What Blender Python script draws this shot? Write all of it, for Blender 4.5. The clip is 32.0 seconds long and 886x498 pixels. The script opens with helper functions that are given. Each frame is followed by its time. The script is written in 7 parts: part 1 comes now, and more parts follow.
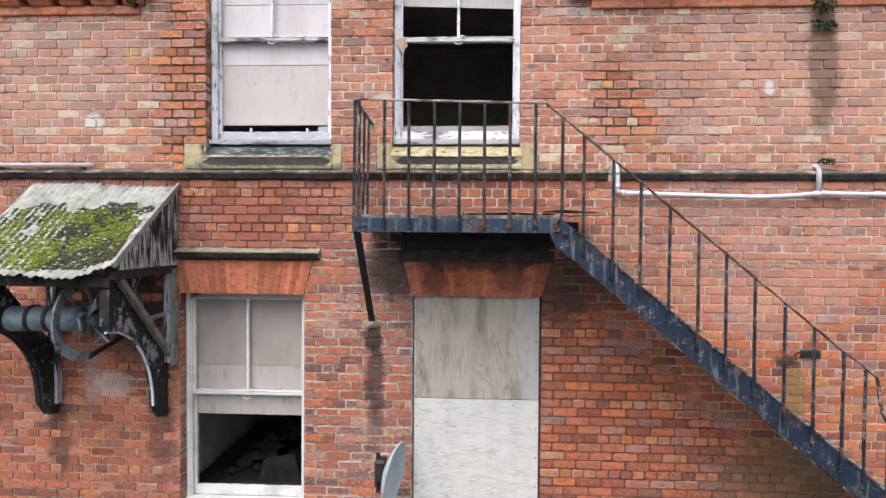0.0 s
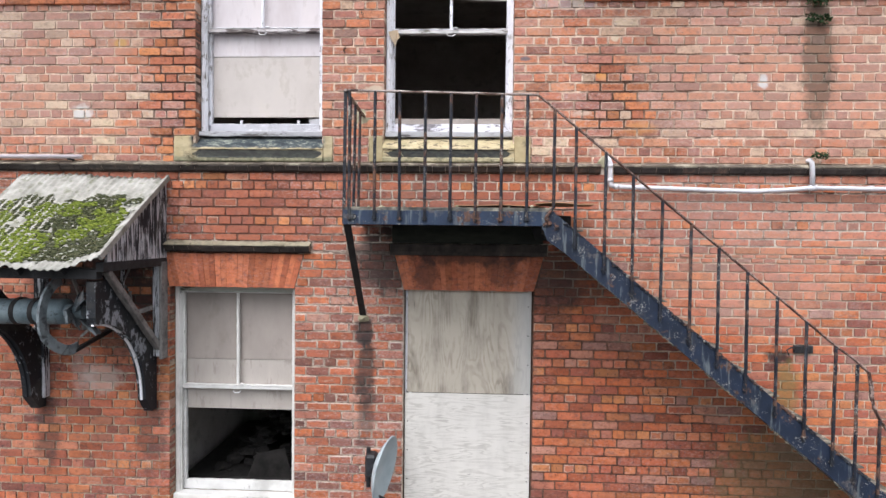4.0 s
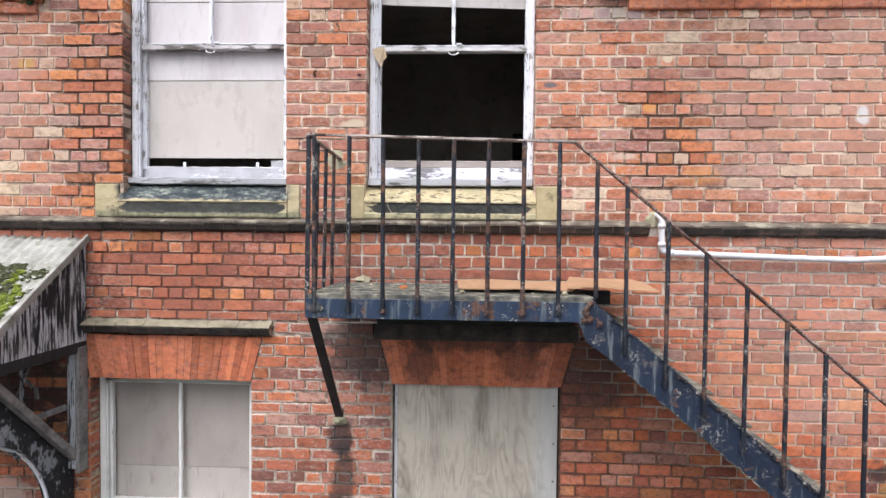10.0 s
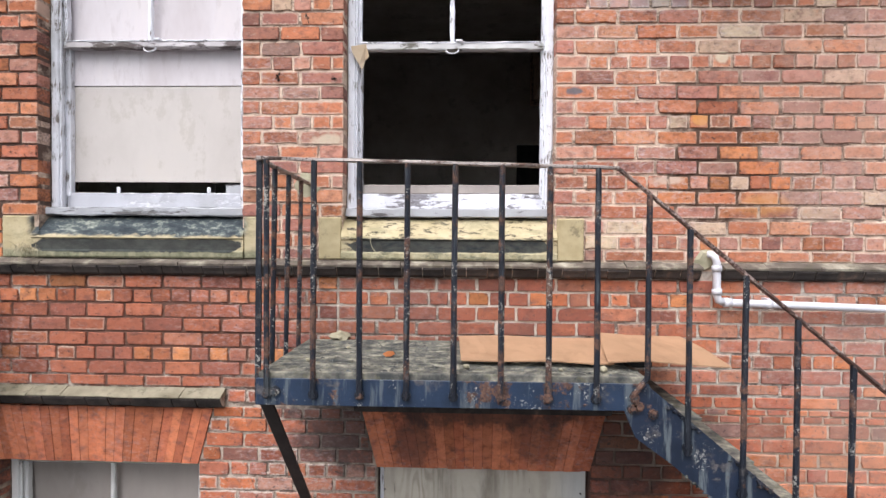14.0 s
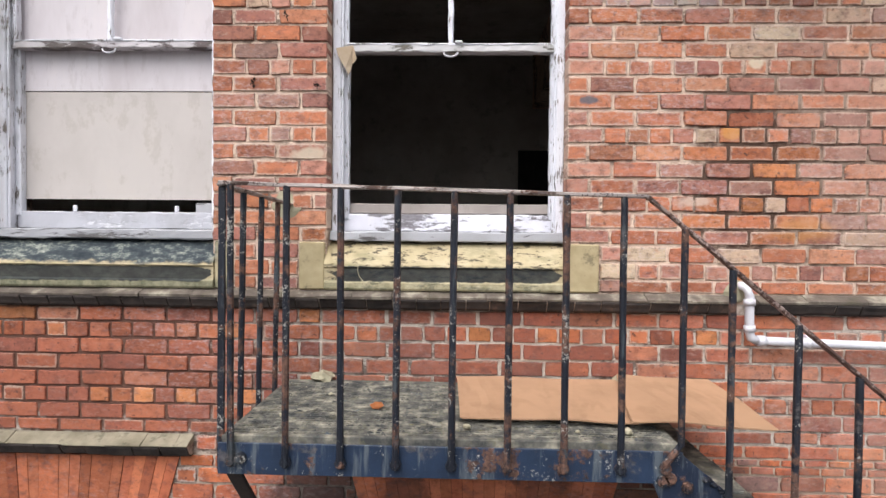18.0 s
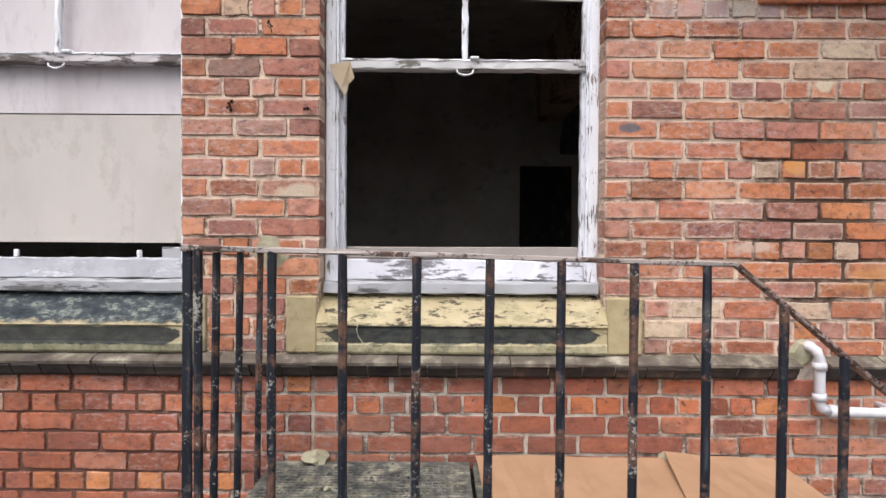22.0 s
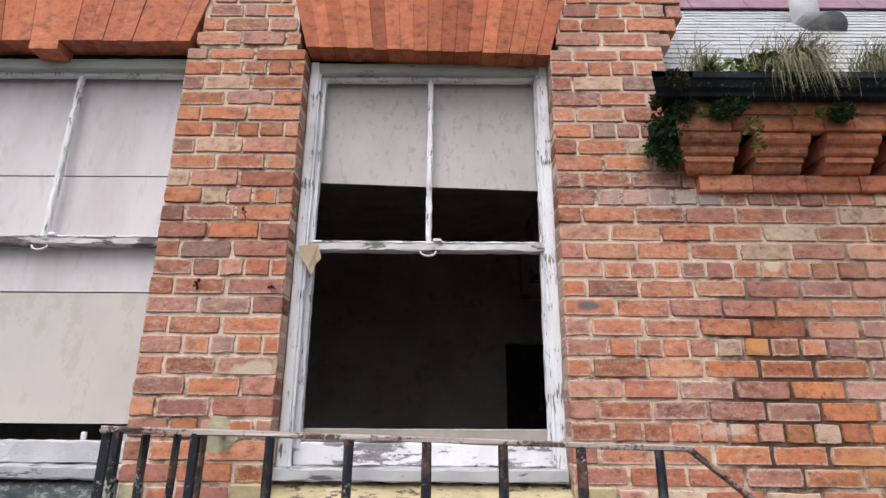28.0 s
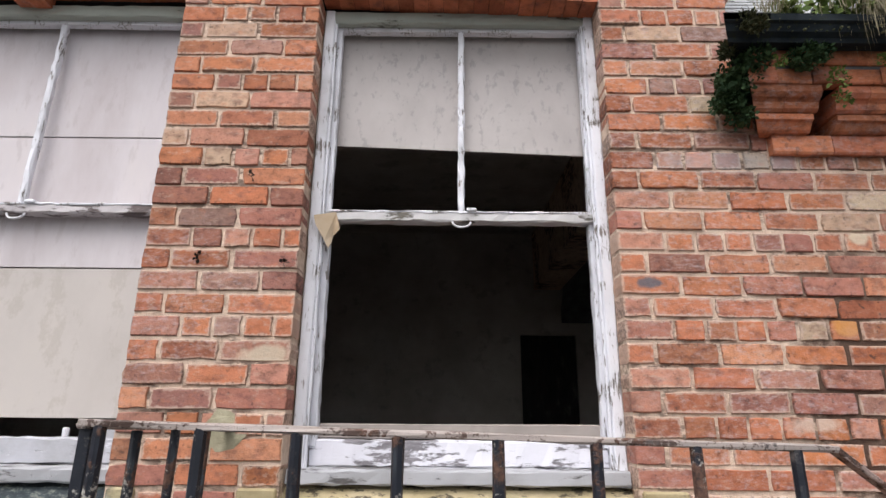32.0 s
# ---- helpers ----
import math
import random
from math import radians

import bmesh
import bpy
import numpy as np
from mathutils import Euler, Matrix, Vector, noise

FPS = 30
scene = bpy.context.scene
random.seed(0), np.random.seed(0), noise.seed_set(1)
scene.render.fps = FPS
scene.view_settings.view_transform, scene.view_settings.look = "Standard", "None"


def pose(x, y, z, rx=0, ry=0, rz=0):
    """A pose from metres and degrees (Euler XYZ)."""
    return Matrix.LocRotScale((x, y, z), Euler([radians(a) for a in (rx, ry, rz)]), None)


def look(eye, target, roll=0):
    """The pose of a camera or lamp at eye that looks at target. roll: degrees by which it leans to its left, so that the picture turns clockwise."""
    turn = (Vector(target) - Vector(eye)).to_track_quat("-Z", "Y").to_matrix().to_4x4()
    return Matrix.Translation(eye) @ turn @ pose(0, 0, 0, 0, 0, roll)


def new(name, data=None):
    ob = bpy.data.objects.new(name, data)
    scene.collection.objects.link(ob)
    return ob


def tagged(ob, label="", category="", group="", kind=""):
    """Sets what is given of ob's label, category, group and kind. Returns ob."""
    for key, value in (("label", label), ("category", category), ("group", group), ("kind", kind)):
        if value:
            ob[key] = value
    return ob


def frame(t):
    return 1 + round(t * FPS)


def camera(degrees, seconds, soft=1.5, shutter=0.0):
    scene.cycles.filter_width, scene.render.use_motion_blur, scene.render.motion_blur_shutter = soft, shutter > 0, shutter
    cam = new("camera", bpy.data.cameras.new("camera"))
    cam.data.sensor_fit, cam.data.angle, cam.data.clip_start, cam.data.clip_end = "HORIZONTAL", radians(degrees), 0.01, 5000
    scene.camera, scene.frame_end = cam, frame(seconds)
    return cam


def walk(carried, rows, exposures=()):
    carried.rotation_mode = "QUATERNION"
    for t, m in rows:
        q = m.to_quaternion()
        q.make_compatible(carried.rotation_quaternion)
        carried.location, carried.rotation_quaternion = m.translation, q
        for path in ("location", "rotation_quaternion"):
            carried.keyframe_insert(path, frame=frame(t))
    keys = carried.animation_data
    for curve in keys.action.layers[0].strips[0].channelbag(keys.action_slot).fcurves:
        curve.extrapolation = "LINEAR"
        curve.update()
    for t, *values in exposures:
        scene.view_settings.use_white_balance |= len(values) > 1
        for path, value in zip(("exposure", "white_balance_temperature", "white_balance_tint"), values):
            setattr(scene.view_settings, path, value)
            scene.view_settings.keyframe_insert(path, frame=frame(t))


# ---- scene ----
cam = camera(76.6, 32.0, 1.48)
PATH = [
    (0, (0.129, -5.156, 3.06), (0.034, -3.158, 3.014), 0.4),
    (0.5, (0.194, -5.161, 2.995), (0.111, -3.163, 2.978), 0.5),
    (1, (0.242, -5.178, 3.011), (0.158, -3.18, 2.986), 0.5),
    (1.5, (0.231, -5.2, 3.018), (0.153, -3.202, 2.985), 0.5),
    (2, (0.215, -5.233, 3.034), (0.136, -3.235, 2.992), 0.5),
    (2.5, (0.219, -5.251, 3.023), (0.134, -3.254, 2.983), 0.6),
    (4.5, (0.158, -4.936, 3.019), (0.074, -2.939, 2.963), 0.6),
    (5, (0.144, -4.721, 3.008), (0.06, -2.723, 2.96), 0.6),
    (5.5, (0.132, -4.688, 3.122), (0.047, -2.69, 3.07), 0.6),
    (6, (0.134, -4.637, 3.114), (0.046, -2.64, 3.051), 0.6),
    (6.5, (0.123, -4.236, 3.267), (0.022, -2.239, 3.23), 0.7),
    (7, (0.102, -3.957, 3.427), (0.003, -1.96, 3.387), 0.6),
    (7.5, (0.063, -3.983, 3.523), (-0.029, -1.985, 3.489), 0.5),
    (8, (0.057, -3.995, 3.516), (-0.031, -1.997, 3.482), 0.6),
    (8.5, (0.071, -4.0, 3.534), (-0.013, -2.002, 3.493), 0.6),
    (9, (0.088, -4.002, 3.562), (0.007, -2.004, 3.518), 0.6),
    (9.5, (0.113, -3.983, 3.575), (0.027, -1.985, 3.526), 0.6),
    (10, (0.124, -3.926, 3.571), (0.038, -1.929, 3.517), 0.6),
    (10.5, (0.114, -3.671, 3.579), (0.028, -1.674, 3.524), 0.6),
    (11, (0.09, -3.244, 3.599), (0.008, -1.246, 3.558), 0.6),
    (11.5, (0.069, -3.056, 3.582), (-0.011, -1.058, 3.542), 0.5),
    (12, (0.023, -3.065, 3.66), (-0.056, -1.067, 3.624), 0.5),
    (12.5, (-0.002, -3.086, 3.769), (-0.083, -1.088, 3.734), 0.5),
    (13, (-0.011, -3.101, 3.804), (-0.089, -1.103, 3.766), 0.4),
    (13.5, (0.051, -3.107, 3.784), (-0.027, -1.108, 3.751), 0.5),
    (14, (0.079, -3.115, 3.787), (0.008, -1.116, 3.752), 0.4),
    (14.5, (0.087, -3.123, 3.855), (0.018, -1.125, 3.82), 0.5),
    (16.5, (0.041, -3.141, 3.894), (0.002, -1.141, 3.85), 0.37),
    (17, (0.066, -3.062, 3.932), (0.014, -1.063, 3.876), 0.58),
    (17.5, (0.075, -2.926, 3.917), (0.015, -0.928, 3.884), 0.58),
    (18, (0.066, -2.752, 3.939), (0.006, -0.753, 3.893), 0.56),
    (18.5, (0.017, -2.526, 3.944), (-0.027, -0.527, 3.892), 0.42),
    (19, (-0.005, -2.36, 3.998), (-0.043, -0.361, 3.95), 0.55),
    (19.5, (-0.02, -2.316, 4.098), (-0.052, -0.316, 4.047), 0.42),
    (20, (-0.032, -2.303, 4.142), (-0.056, -0.303, 4.092), 0.44),
    (20.5, (-0.036, -2.285, 4.142), (-0.06, -0.285, 4.115), 0.42),
    (21, (-0.051, -2.284, 4.149), (-0.067, -0.285, 4.116), 0.37),
    (21.5, (-0.062, -2.295, 4.144), (-0.074, -0.295, 4.113), 0.39),
    (22, (-0.076, -2.315, 4.146), (-0.081, -0.316, 4.108), 0.37),
    (22.5, (-0.076, -2.325, 4.138), (-0.083, -0.334, 4.329), 0.38),
    (23, (-0.08, -2.35, 4.129), (-0.083, -0.402, 4.584), 0.34),
    (23.5, (-0.078, -2.358, 4.111), (-0.081, -0.43, 4.641), 0.35),
    (24, (-0.086, -2.378, 4.099), (-0.085, -0.45, 4.63), 0.36),
    (24.5, (-0.097, -2.392, 4.113), (-0.098, -0.466, 4.651), 0.33),
    (26.5, (0.02, -2.473, 4.133), (0.002, -0.552, 4.687), 0.53),
    (27, (0.07, -2.473, 4.134), (0.071, -0.549, 4.679), 0.45),
    (27.5, (0.1, -2.461, 4.145), (0.092, -0.546, 4.723), 0.46),
    (28, (0.095, -2.306, 4.147), (0.08, -0.393, 4.728), 0.46),
    (28.5, (0.066, -2.118, 4.154), (0.051, -0.201, 4.726), 0.38),
    (29, (0.037, -2.045, 4.203), (0.023, -0.12, 4.746), 0.36),
    (29.5, (0.016, -2.015, 4.173), (0.005, -0.097, 4.741), 0.45),
    (30, (-0.001, -2.011, 4.169), (-0.012, -0.093, 4.736), 0.41),
    (30.5, (-0.021, -2.003, 4.14), (-0.03, -0.085, 4.704), 0.44),
    (31, (-0.052, -1.993, 4.133), (-0.05, -0.069, 4.679), 0.37),
    (31.5, (-0.06, -1.982, 4.122), (-0.057, -0.063, 4.684), 0.43),
    (32, (-0.066, -1.976, 4.136), (-0.064, -0.059, 4.707), 0.50),
]
walk(cam, [(t, look(eye, goal, roll)) for t, eye, goal, roll in PATH], exposures=[(0.0, 0.765, 6270, 10), (10.0, 0.865, 6240, 10), (14.0, 0.835, 6250, 10), (19.0, 0.66, 6400, 10), (22.0, 0.575, 6420, 10), (24.0, 0.49, 6450, 10), (28.0, 0.50, 6450, 10), (32.0, 0.50, 6450, 10)])

# ---------------------------------------------------------------- light
world = bpy.data.worlds.new("overcast_sky")
scene.world = world
world.use_nodes = True
wn = world.node_tree
wn.nodes.clear()
w_out = wn.nodes.new("ShaderNodeOutputWorld")
w_bg = wn.nodes.new("ShaderNodeBackground")
w_hsv = wn.nodes.new("ShaderNodeHueSaturation")
w_sky = wn.nodes.new("ShaderNodeTexSky")
w_sky.sky_type = "NISHITA"
w_sky.sun_disc = False
w_sky.sun_elevation = radians(62)
w_sky.sun_rotation = radians(205)
w_sky.dust_density = 4.0
w_hsv.inputs["Saturation"].default_value = 0.22
w_bg.inputs["Strength"].default_value = 0.15
wn.links.new(w_sky.outputs[0], w_hsv.inputs["Color"])
wn.links.new(w_hsv.outputs[0], w_bg.inputs["Color"])
wn.links.new(w_bg.outputs[0], w_out.inputs["Surface"])

sun_data = bpy.data.lights.new("sun", "SUN")
sun_data.energy = 1.5
sun_data.angle = radians(50)
sun_data.color = (1.0, 0.965, 0.975)
sun = new("sun", sun_data)
sun.matrix_world = look((-2.5, -7.0, 14), (0, 0, 3))


# ---------------------------------------------------------------- node helpers
class Nodes:
    """A small builder of node materials."""

    def __init__(self, name):
        self.mat = bpy.data.materials.new(name)
        self.mat.use_nodes = True
        self.t = self.mat.node_tree
        self.t.nodes.clear()
        self.out = self.t.nodes.new("ShaderNodeOutputMaterial")
        self.bsdf = self.t.nodes.new("ShaderNodeBsdfPrincipled")
        self.t.links.new(self.bsdf.outputs[0], self.out.inputs["Surface"])
        self.geo = self.t.nodes.new("ShaderNodeNewGeometry")
        self.pos = self.geo.outputs["Position"]
        self.xyz = None

    def put(self, socket, value):
        if isinstance(value, (int, float)):
            socket.default_value = value
        elif isinstance(value, tuple):
            socket.default_value = (*value, 1.0) if len(value) == 3 and socket.type == "RGBA" else value
        else:
            self.t.links.new(value, socket)

    def math(self, op, a, b=0.0, c=0.0, clamp=False):
        n = self.t.nodes.new("ShaderNodeMath")
        n.operation = op
        n.use_clamp = clamp
        self.put(n.inputs[0], a)
        self.put(n.inputs[1], b)
        self.put(n.inputs[2], c)
        return n.outputs[0]

    def axis(self, i):
        if self.xyz is None:
            self.xyz = self.t.nodes.new("ShaderNodeSeparateXYZ")
            self.t.links.new(self.pos, self.xyz.inputs[0])
        return self.xyz.outputs[i]

    def noise(self, scale, detail=4.0, rough=0.55, stretch=(1, 1, 1), shift=(0, 0, 0), warp=0.0):
        m = self.t.nodes.new("ShaderNodeMapping")
        m.inputs["Scale"].default_value = stretch
        m.inputs["Location"].default_value = shift
        self.t.links.new(self.pos, m.inputs["Vector"])
        n = self.t.nodes.new("ShaderNodeTexNoise")
        n.inputs["Scale"].default_value = scale
        n.inputs["Detail"].default_value = detail
        n.inputs["Roughness"].default_value = rough
        n.inputs["Distortion"].default_value = warp
        self.t.links.new(m.outputs[0], n.inputs["Vector"])
        return n.outputs["Fac"]

    def ramp(self, fac, stops, mode="LINEAR"):
        n = self.t.nodes.new("ShaderNodeValToRGB")
        n.color_ramp.interpolation = mode
        e = n.color_ramp.elements
        while len(e) < len(stops):
            e.new(0.5)
        for k, (p, c) in enumerate(stops):
            e[k].position = p
            e[k].color = (*c, 1.0) if isinstance(c, tuple) else (c, c, c, 1.0)
        self.put(n.inputs["Fac"], fac)
        return n.outputs["Color"]

    def step(self, v, lo, hi):
        n = self.t.nodes.new("ShaderNodeMapRange")
        n.interpolation_type = "SMOOTHSTEP"
        self.put(n.inputs["Value"], v)
        n.inputs["From Min"].default_value = lo
        n.inputs["From Max"].default_value = hi
        return n.outputs["Result"]

    def mix(self, fac, a, b, mode="MIX"):
        n = self.t.nodes.new("ShaderNodeMix")
        n.data_type = "RGBA"
        n.blend_type = mode
        self.put(n.inputs[0], fac)
        self.put(n.inputs[6], a)
        self.put(n.inputs[7], b)
        return n.outputs[2]

    def edge(self):
        """Metres from the nearest arris of the brick face."""
        out = []
        for layer in ("face", "half"):
            uv = self.t.nodes.new("ShaderNodeUVMap")
            uv.uv_map = layer
            sep = self.t.nodes.new("ShaderNodeSeparateXYZ")
            self.t.links.new(uv.outputs[0], sep.inputs[0])
            out.append(sep)
        dx, dz = (self.math("SUBTRACT", out[1].outputs[i], self.math("ABSOLUTE", out[0].outputs[i])) for i in (0, 1))
        return self.math("MINIMUM", dx, dz)

    def random(self):
        info = self.t.nodes.new("ShaderNodeObjectInfo")
        return self.math("FRACT", self.math("ADD", info.outputs["Random"], self.geo.outputs["Random Per Island"]))

    def bump(self, height, strength, distance=0.01):
        n = self.t.nodes.new("ShaderNodeBump")
        n.inputs["Strength"].default_value = strength
        n.inputs["Distance"].default_value = distance
        self.put(n.inputs["Height"], height)
        self.t.links.new(n.outputs[0], self.bsdf.inputs["Normal"])

    def done(self, color, rough=0.85, metal=0.0, spec=0.3):
        self.put(self.bsdf.inputs["Base Color"], color)
        self.put(self.bsdf.inputs["Roughness"], rough)
        self.put(self.bsdf.inputs["Metallic"], metal)
        self.put(self.bsdf.inputs["Specular IOR Level"], spec)
        return self.mat


def blot(n, x0, z0, half_x, half_z, grain=9.0, ragged=0.9):
    """A ragged blot, stain or painted shade, of its own shape round (x0, z0) on the wall, 0 to 1."""
    dx = n.math("DIVIDE", n.math("SUBTRACT", n.axis(0), x0), half_x)
    dz = n.math("DIVIDE", n.math("SUBTRACT", n.axis(2), z0), half_z)
    r = n.math("SQRT", n.math("ADD", n.math("MULTIPLY", dx, dx), n.math("MULTIPLY", dz, dz)))
    r = n.math("ADD", r, n.math("MULTIPLY", n.math("SUBTRACT", n.noise(grain, 5, 0.65), 0.5), ragged * 2))
    return n.math("SUBTRACT", 1.0, n.step(r, 0.55, 1.1))


def brick_material(name, palette, tint, soot=0.35, bloom=0.3, stains_and_shade=(), smear=(0.51, 0.37, 0.295), smear_amount=0.5, rim=None, rim_share=0.5, spots=0.7):
    n = Nodes(name)
    r = n.random()
    k = len(palette)
    base = n.ramp(r, [(i / k, c) for i, c in enumerate(palette)], "CONSTANT")
    # each brick is a little lighter or darker, and blotched by its firing
    r2 = n.math("FRACT", n.math("MULTIPLY", r, 37.7))
    base = n.mix(n.math("MULTIPLY", r2, 0.3), base, tint)
    cloud = n.noise(13, 5, 0.6, (1, 1, 1.6))
    base = n.mix(n.math("MULTIPLY", n.step(cloud, 0.50, 0.68), 0.62), base, (0.17, 0.08, 0.068))
    r3 = n.math("FRACT", n.math("MULTIPLY", r, 91.3))
    base = n.mix(1.0, base, n.ramp(r3, [(0.0, 0.62), (0.35, 0.88), (1.0, 1.06)]), "MULTIPLY")
    warm = n.noise(17, 4, 0.6, (1, 1, 1.5), (4, 8, 2))
    base = n.mix(n.math("MULTIPLY", n.step(warm, 0.55, 0.72), 0.4), base, (0.52, 0.19, 0.09))
    mottle = n.ramp(n.noise(18, 6, 0.68, (1, 1, 1.4), (9, 4, 1)), [(0.30, 0.48), (0.46, 1.0), (0.70, 1.30)])
    base = n.mix(0.85, base, mottle, "MULTIPLY")
    grain = n.noise(150, 3, 0.7)
    base = n.mix(n.math("MULTIPLY", n.step(grain, 0.58, 0.72), 0.45), base, (0.06, 0.035, 0.03))
    spot = n.noise(33, 3, 0.6, shift=(2, 6, 4))
    base = n.mix(n.math("MULTIPLY", n.step(spot, 0.62, 0.67), spots), base, (0.05, 0.035, 0.032))
    # old mortar smeared over the faces
    rub = n.noise(21, 6, 0.72, (0.8, 1, 1.6), (6, 1, 3))
    base = n.mix(n.math("MULTIPLY", n.step(rub, 0.53, 0.68), smear_amount), base, smear)
    if rim:
        # mortar haze and dark crumbs along the arrises of some bricks
        e = n.math("ADD", n.edge(), n.math("MULTIPLY", n.math("SUBTRACT", n.noise(45, 5, 0.7, shift=(3, 7, 9)), 0.5), 0.034))
        r4 = n.math("FRACT", n.math("MULTIPLY", r, 53.9))
        haze = n.math("MULTIPLY", n.math("SUBTRACT", 1.0, n.step(e, 0.004, 0.013)), n.step(r4, 1.0 - rim_share, 1.15 - rim_share))
        base = n.mix(n.math("MULTIPLY", haze, 0.75), base, rim)
        crumb = n.math("ADD", n.edge(), n.math("MULTIPLY", n.math("SUBTRACT", n.noise(70, 4, 0.7, shift=(1, 9, 5)), 0.5), 0.075))
        r5 = n.math("FRACT", n.math("MULTIPLY", r, 17.3))
        base = n.mix(n.math("MULTIPLY", n.math("MULTIPLY", n.math("SUBTRACT", 1.0, n.step(crumb, -0.003, 0.005)), n.step(r5, 0.15, 0.5)), 0.55), base, (0.05, 0.032, 0.028))
    pale = n.noise(28, 6, 0.7, (1, 1, 2))
    patch = n.noise(1.1, 3, 0.5, shift=(3, 0, 7))
    base = n.mix(n.math("MULTIPLY", n.math("MULTIPLY", n.step(pale, 0.46, 0.70), n.step(patch, 0.42, 0.62)), bloom), base, (0.56, 0.48, 0.49))
    dirt = n.noise(2.3, 6, 0.65, (1, 1, 0.6), (11, 0, 2))
    base = n.mix(n.math("MULTIPLY", n.step(dirt, 0.5, 0.75), soot), base, (0.075, 0.05, 0.045))
    for x0, z0, hx, hz, colour, amount in stains_and_shade:
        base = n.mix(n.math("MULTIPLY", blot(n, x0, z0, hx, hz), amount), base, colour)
    n.bump(n.math("ADD", n.math("MULTIPLY", grain, 0.5), n.noise(24, 5, 0.62)), 0.5, 0.008)
    return n.done(base, n.math("ADD", 0.78, n.math("MULTIPLY", grain, 0.2)), 0.0, 0.25)


def mortar_material(name, light, dark, stains_and_shade=(), stair_shade_line=None):
    """The last argument is (slope, height, colour): paler mortar above a sloping line, dark mortar with the stair's
    shade painted in below.
    """
    n = Nodes(name)
    base = n.ramp(n.noise(22, 6, 0.7), [(0.3, dark), (0.55, light)])
    base = n.mix(n.math("MULTIPLY", n.step(n.noise(3, 5, 0.6, shift=(5, 1, 9)), 0.5, 0.68), 0.5), base, dark)
    # open stretches of joint, their shadow put into the mortar colour
    gone = n.math("MULTIPLY", n.step(n.noise(2.6, 4, 0.6, shift=(8, 3, 2)), 0.47, 0.6), n.step(n.noise(20, 5, 0.7, (0.6, 1, 1.6), (2, 8, 4)), 0.44, 0.56))
    base = n.mix(n.math("MULTIPLY", gone, 0.75), base, (0.07, 0.042, 0.034))
    if stair_shade_line:
        slope, height, colour = stair_shade_line
        up = n.math("ADD", n.math("ADD", n.axis(2), n.math("MULTIPLY", n.axis(0), slope)), n.math("MULTIPLY", n.noise(4, 4, 0.6, shift=(1, 2, 3)), 0.5))
        base = n.mix(n.step(up, height, height + 0.35), base, n.ramp(n.noise(24, 6, 0.7, shift=(3, 3, 3)), [(0.3, tuple(0.6 * c for c in colour)), (0.6, colour)]))
    for x0, z0, hx, hz, colour, amount in stains_and_shade:
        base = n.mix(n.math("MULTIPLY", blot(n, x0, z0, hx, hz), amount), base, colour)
    n.bump(n.noise(90, 5, 0.75), 0.8, 0.008)
    return n.done(base, 0.95, 0.0, 0.15)


def plain_material(name, stops, scale=6.0, stretch=(1, 1, 1), rough=0.8, metal=0.0, fine=80.0, bump=0.3, speck=None, speck_amount=0.5, spec=0.3, distance=0.004, speck_scale=30.0):
    n = Nodes(name)
    base = n.ramp(n.noise(scale, 6, 0.62, stretch), stops)
    if speck:
        base = n.mix(n.math("MULTIPLY", n.step(n.noise(speck_scale, 6, 0.7, stretch, (7, 3, 1)), 0.54, 0.64), speck_amount), base, speck)
    n.bump(n.noise(fine, 4, 0.7, stretch), bump, distance)
    return n.done(base, rough, metal, spec)


# Near-black for soot, and for shade painted under landing, flight and canopy.
SOOT_AND_SHADE = (0.035, 0.03, 0.03)
# Blots above z 2.4 paint the landing's shade; the lower ones are brace soot.
BRACE_STAINS_AND_SHADE = [(-0.765, 2.10, 0.10, 0.18, SOOT_AND_SHADE, 0.85), (-0.745, 1.75, 0.10, 0.36, SOOT_AND_SHADE, 0.75), (-0.74, 1.35, 0.10, 0.38, SOOT_AND_SHADE, 0.55), (-0.58, 2.80, 0.36, 0.36, SOOT_AND_SHADE, 0.75), (-0.45, 2.45, 0.2, 0.25, SOOT_AND_SHADE, 0.35), (0.15, 3.02, 0.95, 0.13, SOOT_AND_SHADE, 0.9), (0.95, 2.55, 0.3, 0.4, SOOT_AND_SHADE, 0.45)]
# The wide blot at z 2.45 paints the shade under the canopy.
CANOPY_STAINS_AND_SHADE = [(-2.78, 1.15, 0.16, 0.45, SOOT_AND_SHADE, 0.5), (-3.78, 1.15, 0.14, 0.42, SOOT_AND_SHADE, 0.6), (-3.2, 2.45, 0.75, 0.42, SOOT_AND_SHADE, 0.85), (-3.0, 1.95, 0.4, 0.3, SOOT_AND_SHADE, 0.45), (-3.25, 1.62, 0.22, 0.16, (0.55, 0.47, 0.42), 0.45), (-3.42, 1.70, 0.13, 0.30, (0.5, 0.45, 0.42), 0.3)]
# The blot at x 1.0 paints the shade under the flight's head.
STAIR_STAINS_AND_SHADE = [(2.7, 2.65, 1.2, 0.55, (0.58, 0.41, 0.33), 0.22), (3.05, 0.85, 0.75, 0.5, (0.16, 0.125, 0.065), 0.6), (3.0, 0.25, 1.2, 0.3, (0.05, 0.04, 0.025), 0.7), (2.98, 1.95, 0.12, 0.07, (0.02, 0.02, 0.022), 0.85), (3.05, 1.62, 0.12, 0.35, (0.17, 0.14, 0.05), 0.6), (1.0, 2.65, 0.6, 0.3, SOOT_AND_SHADE, 0.55)]
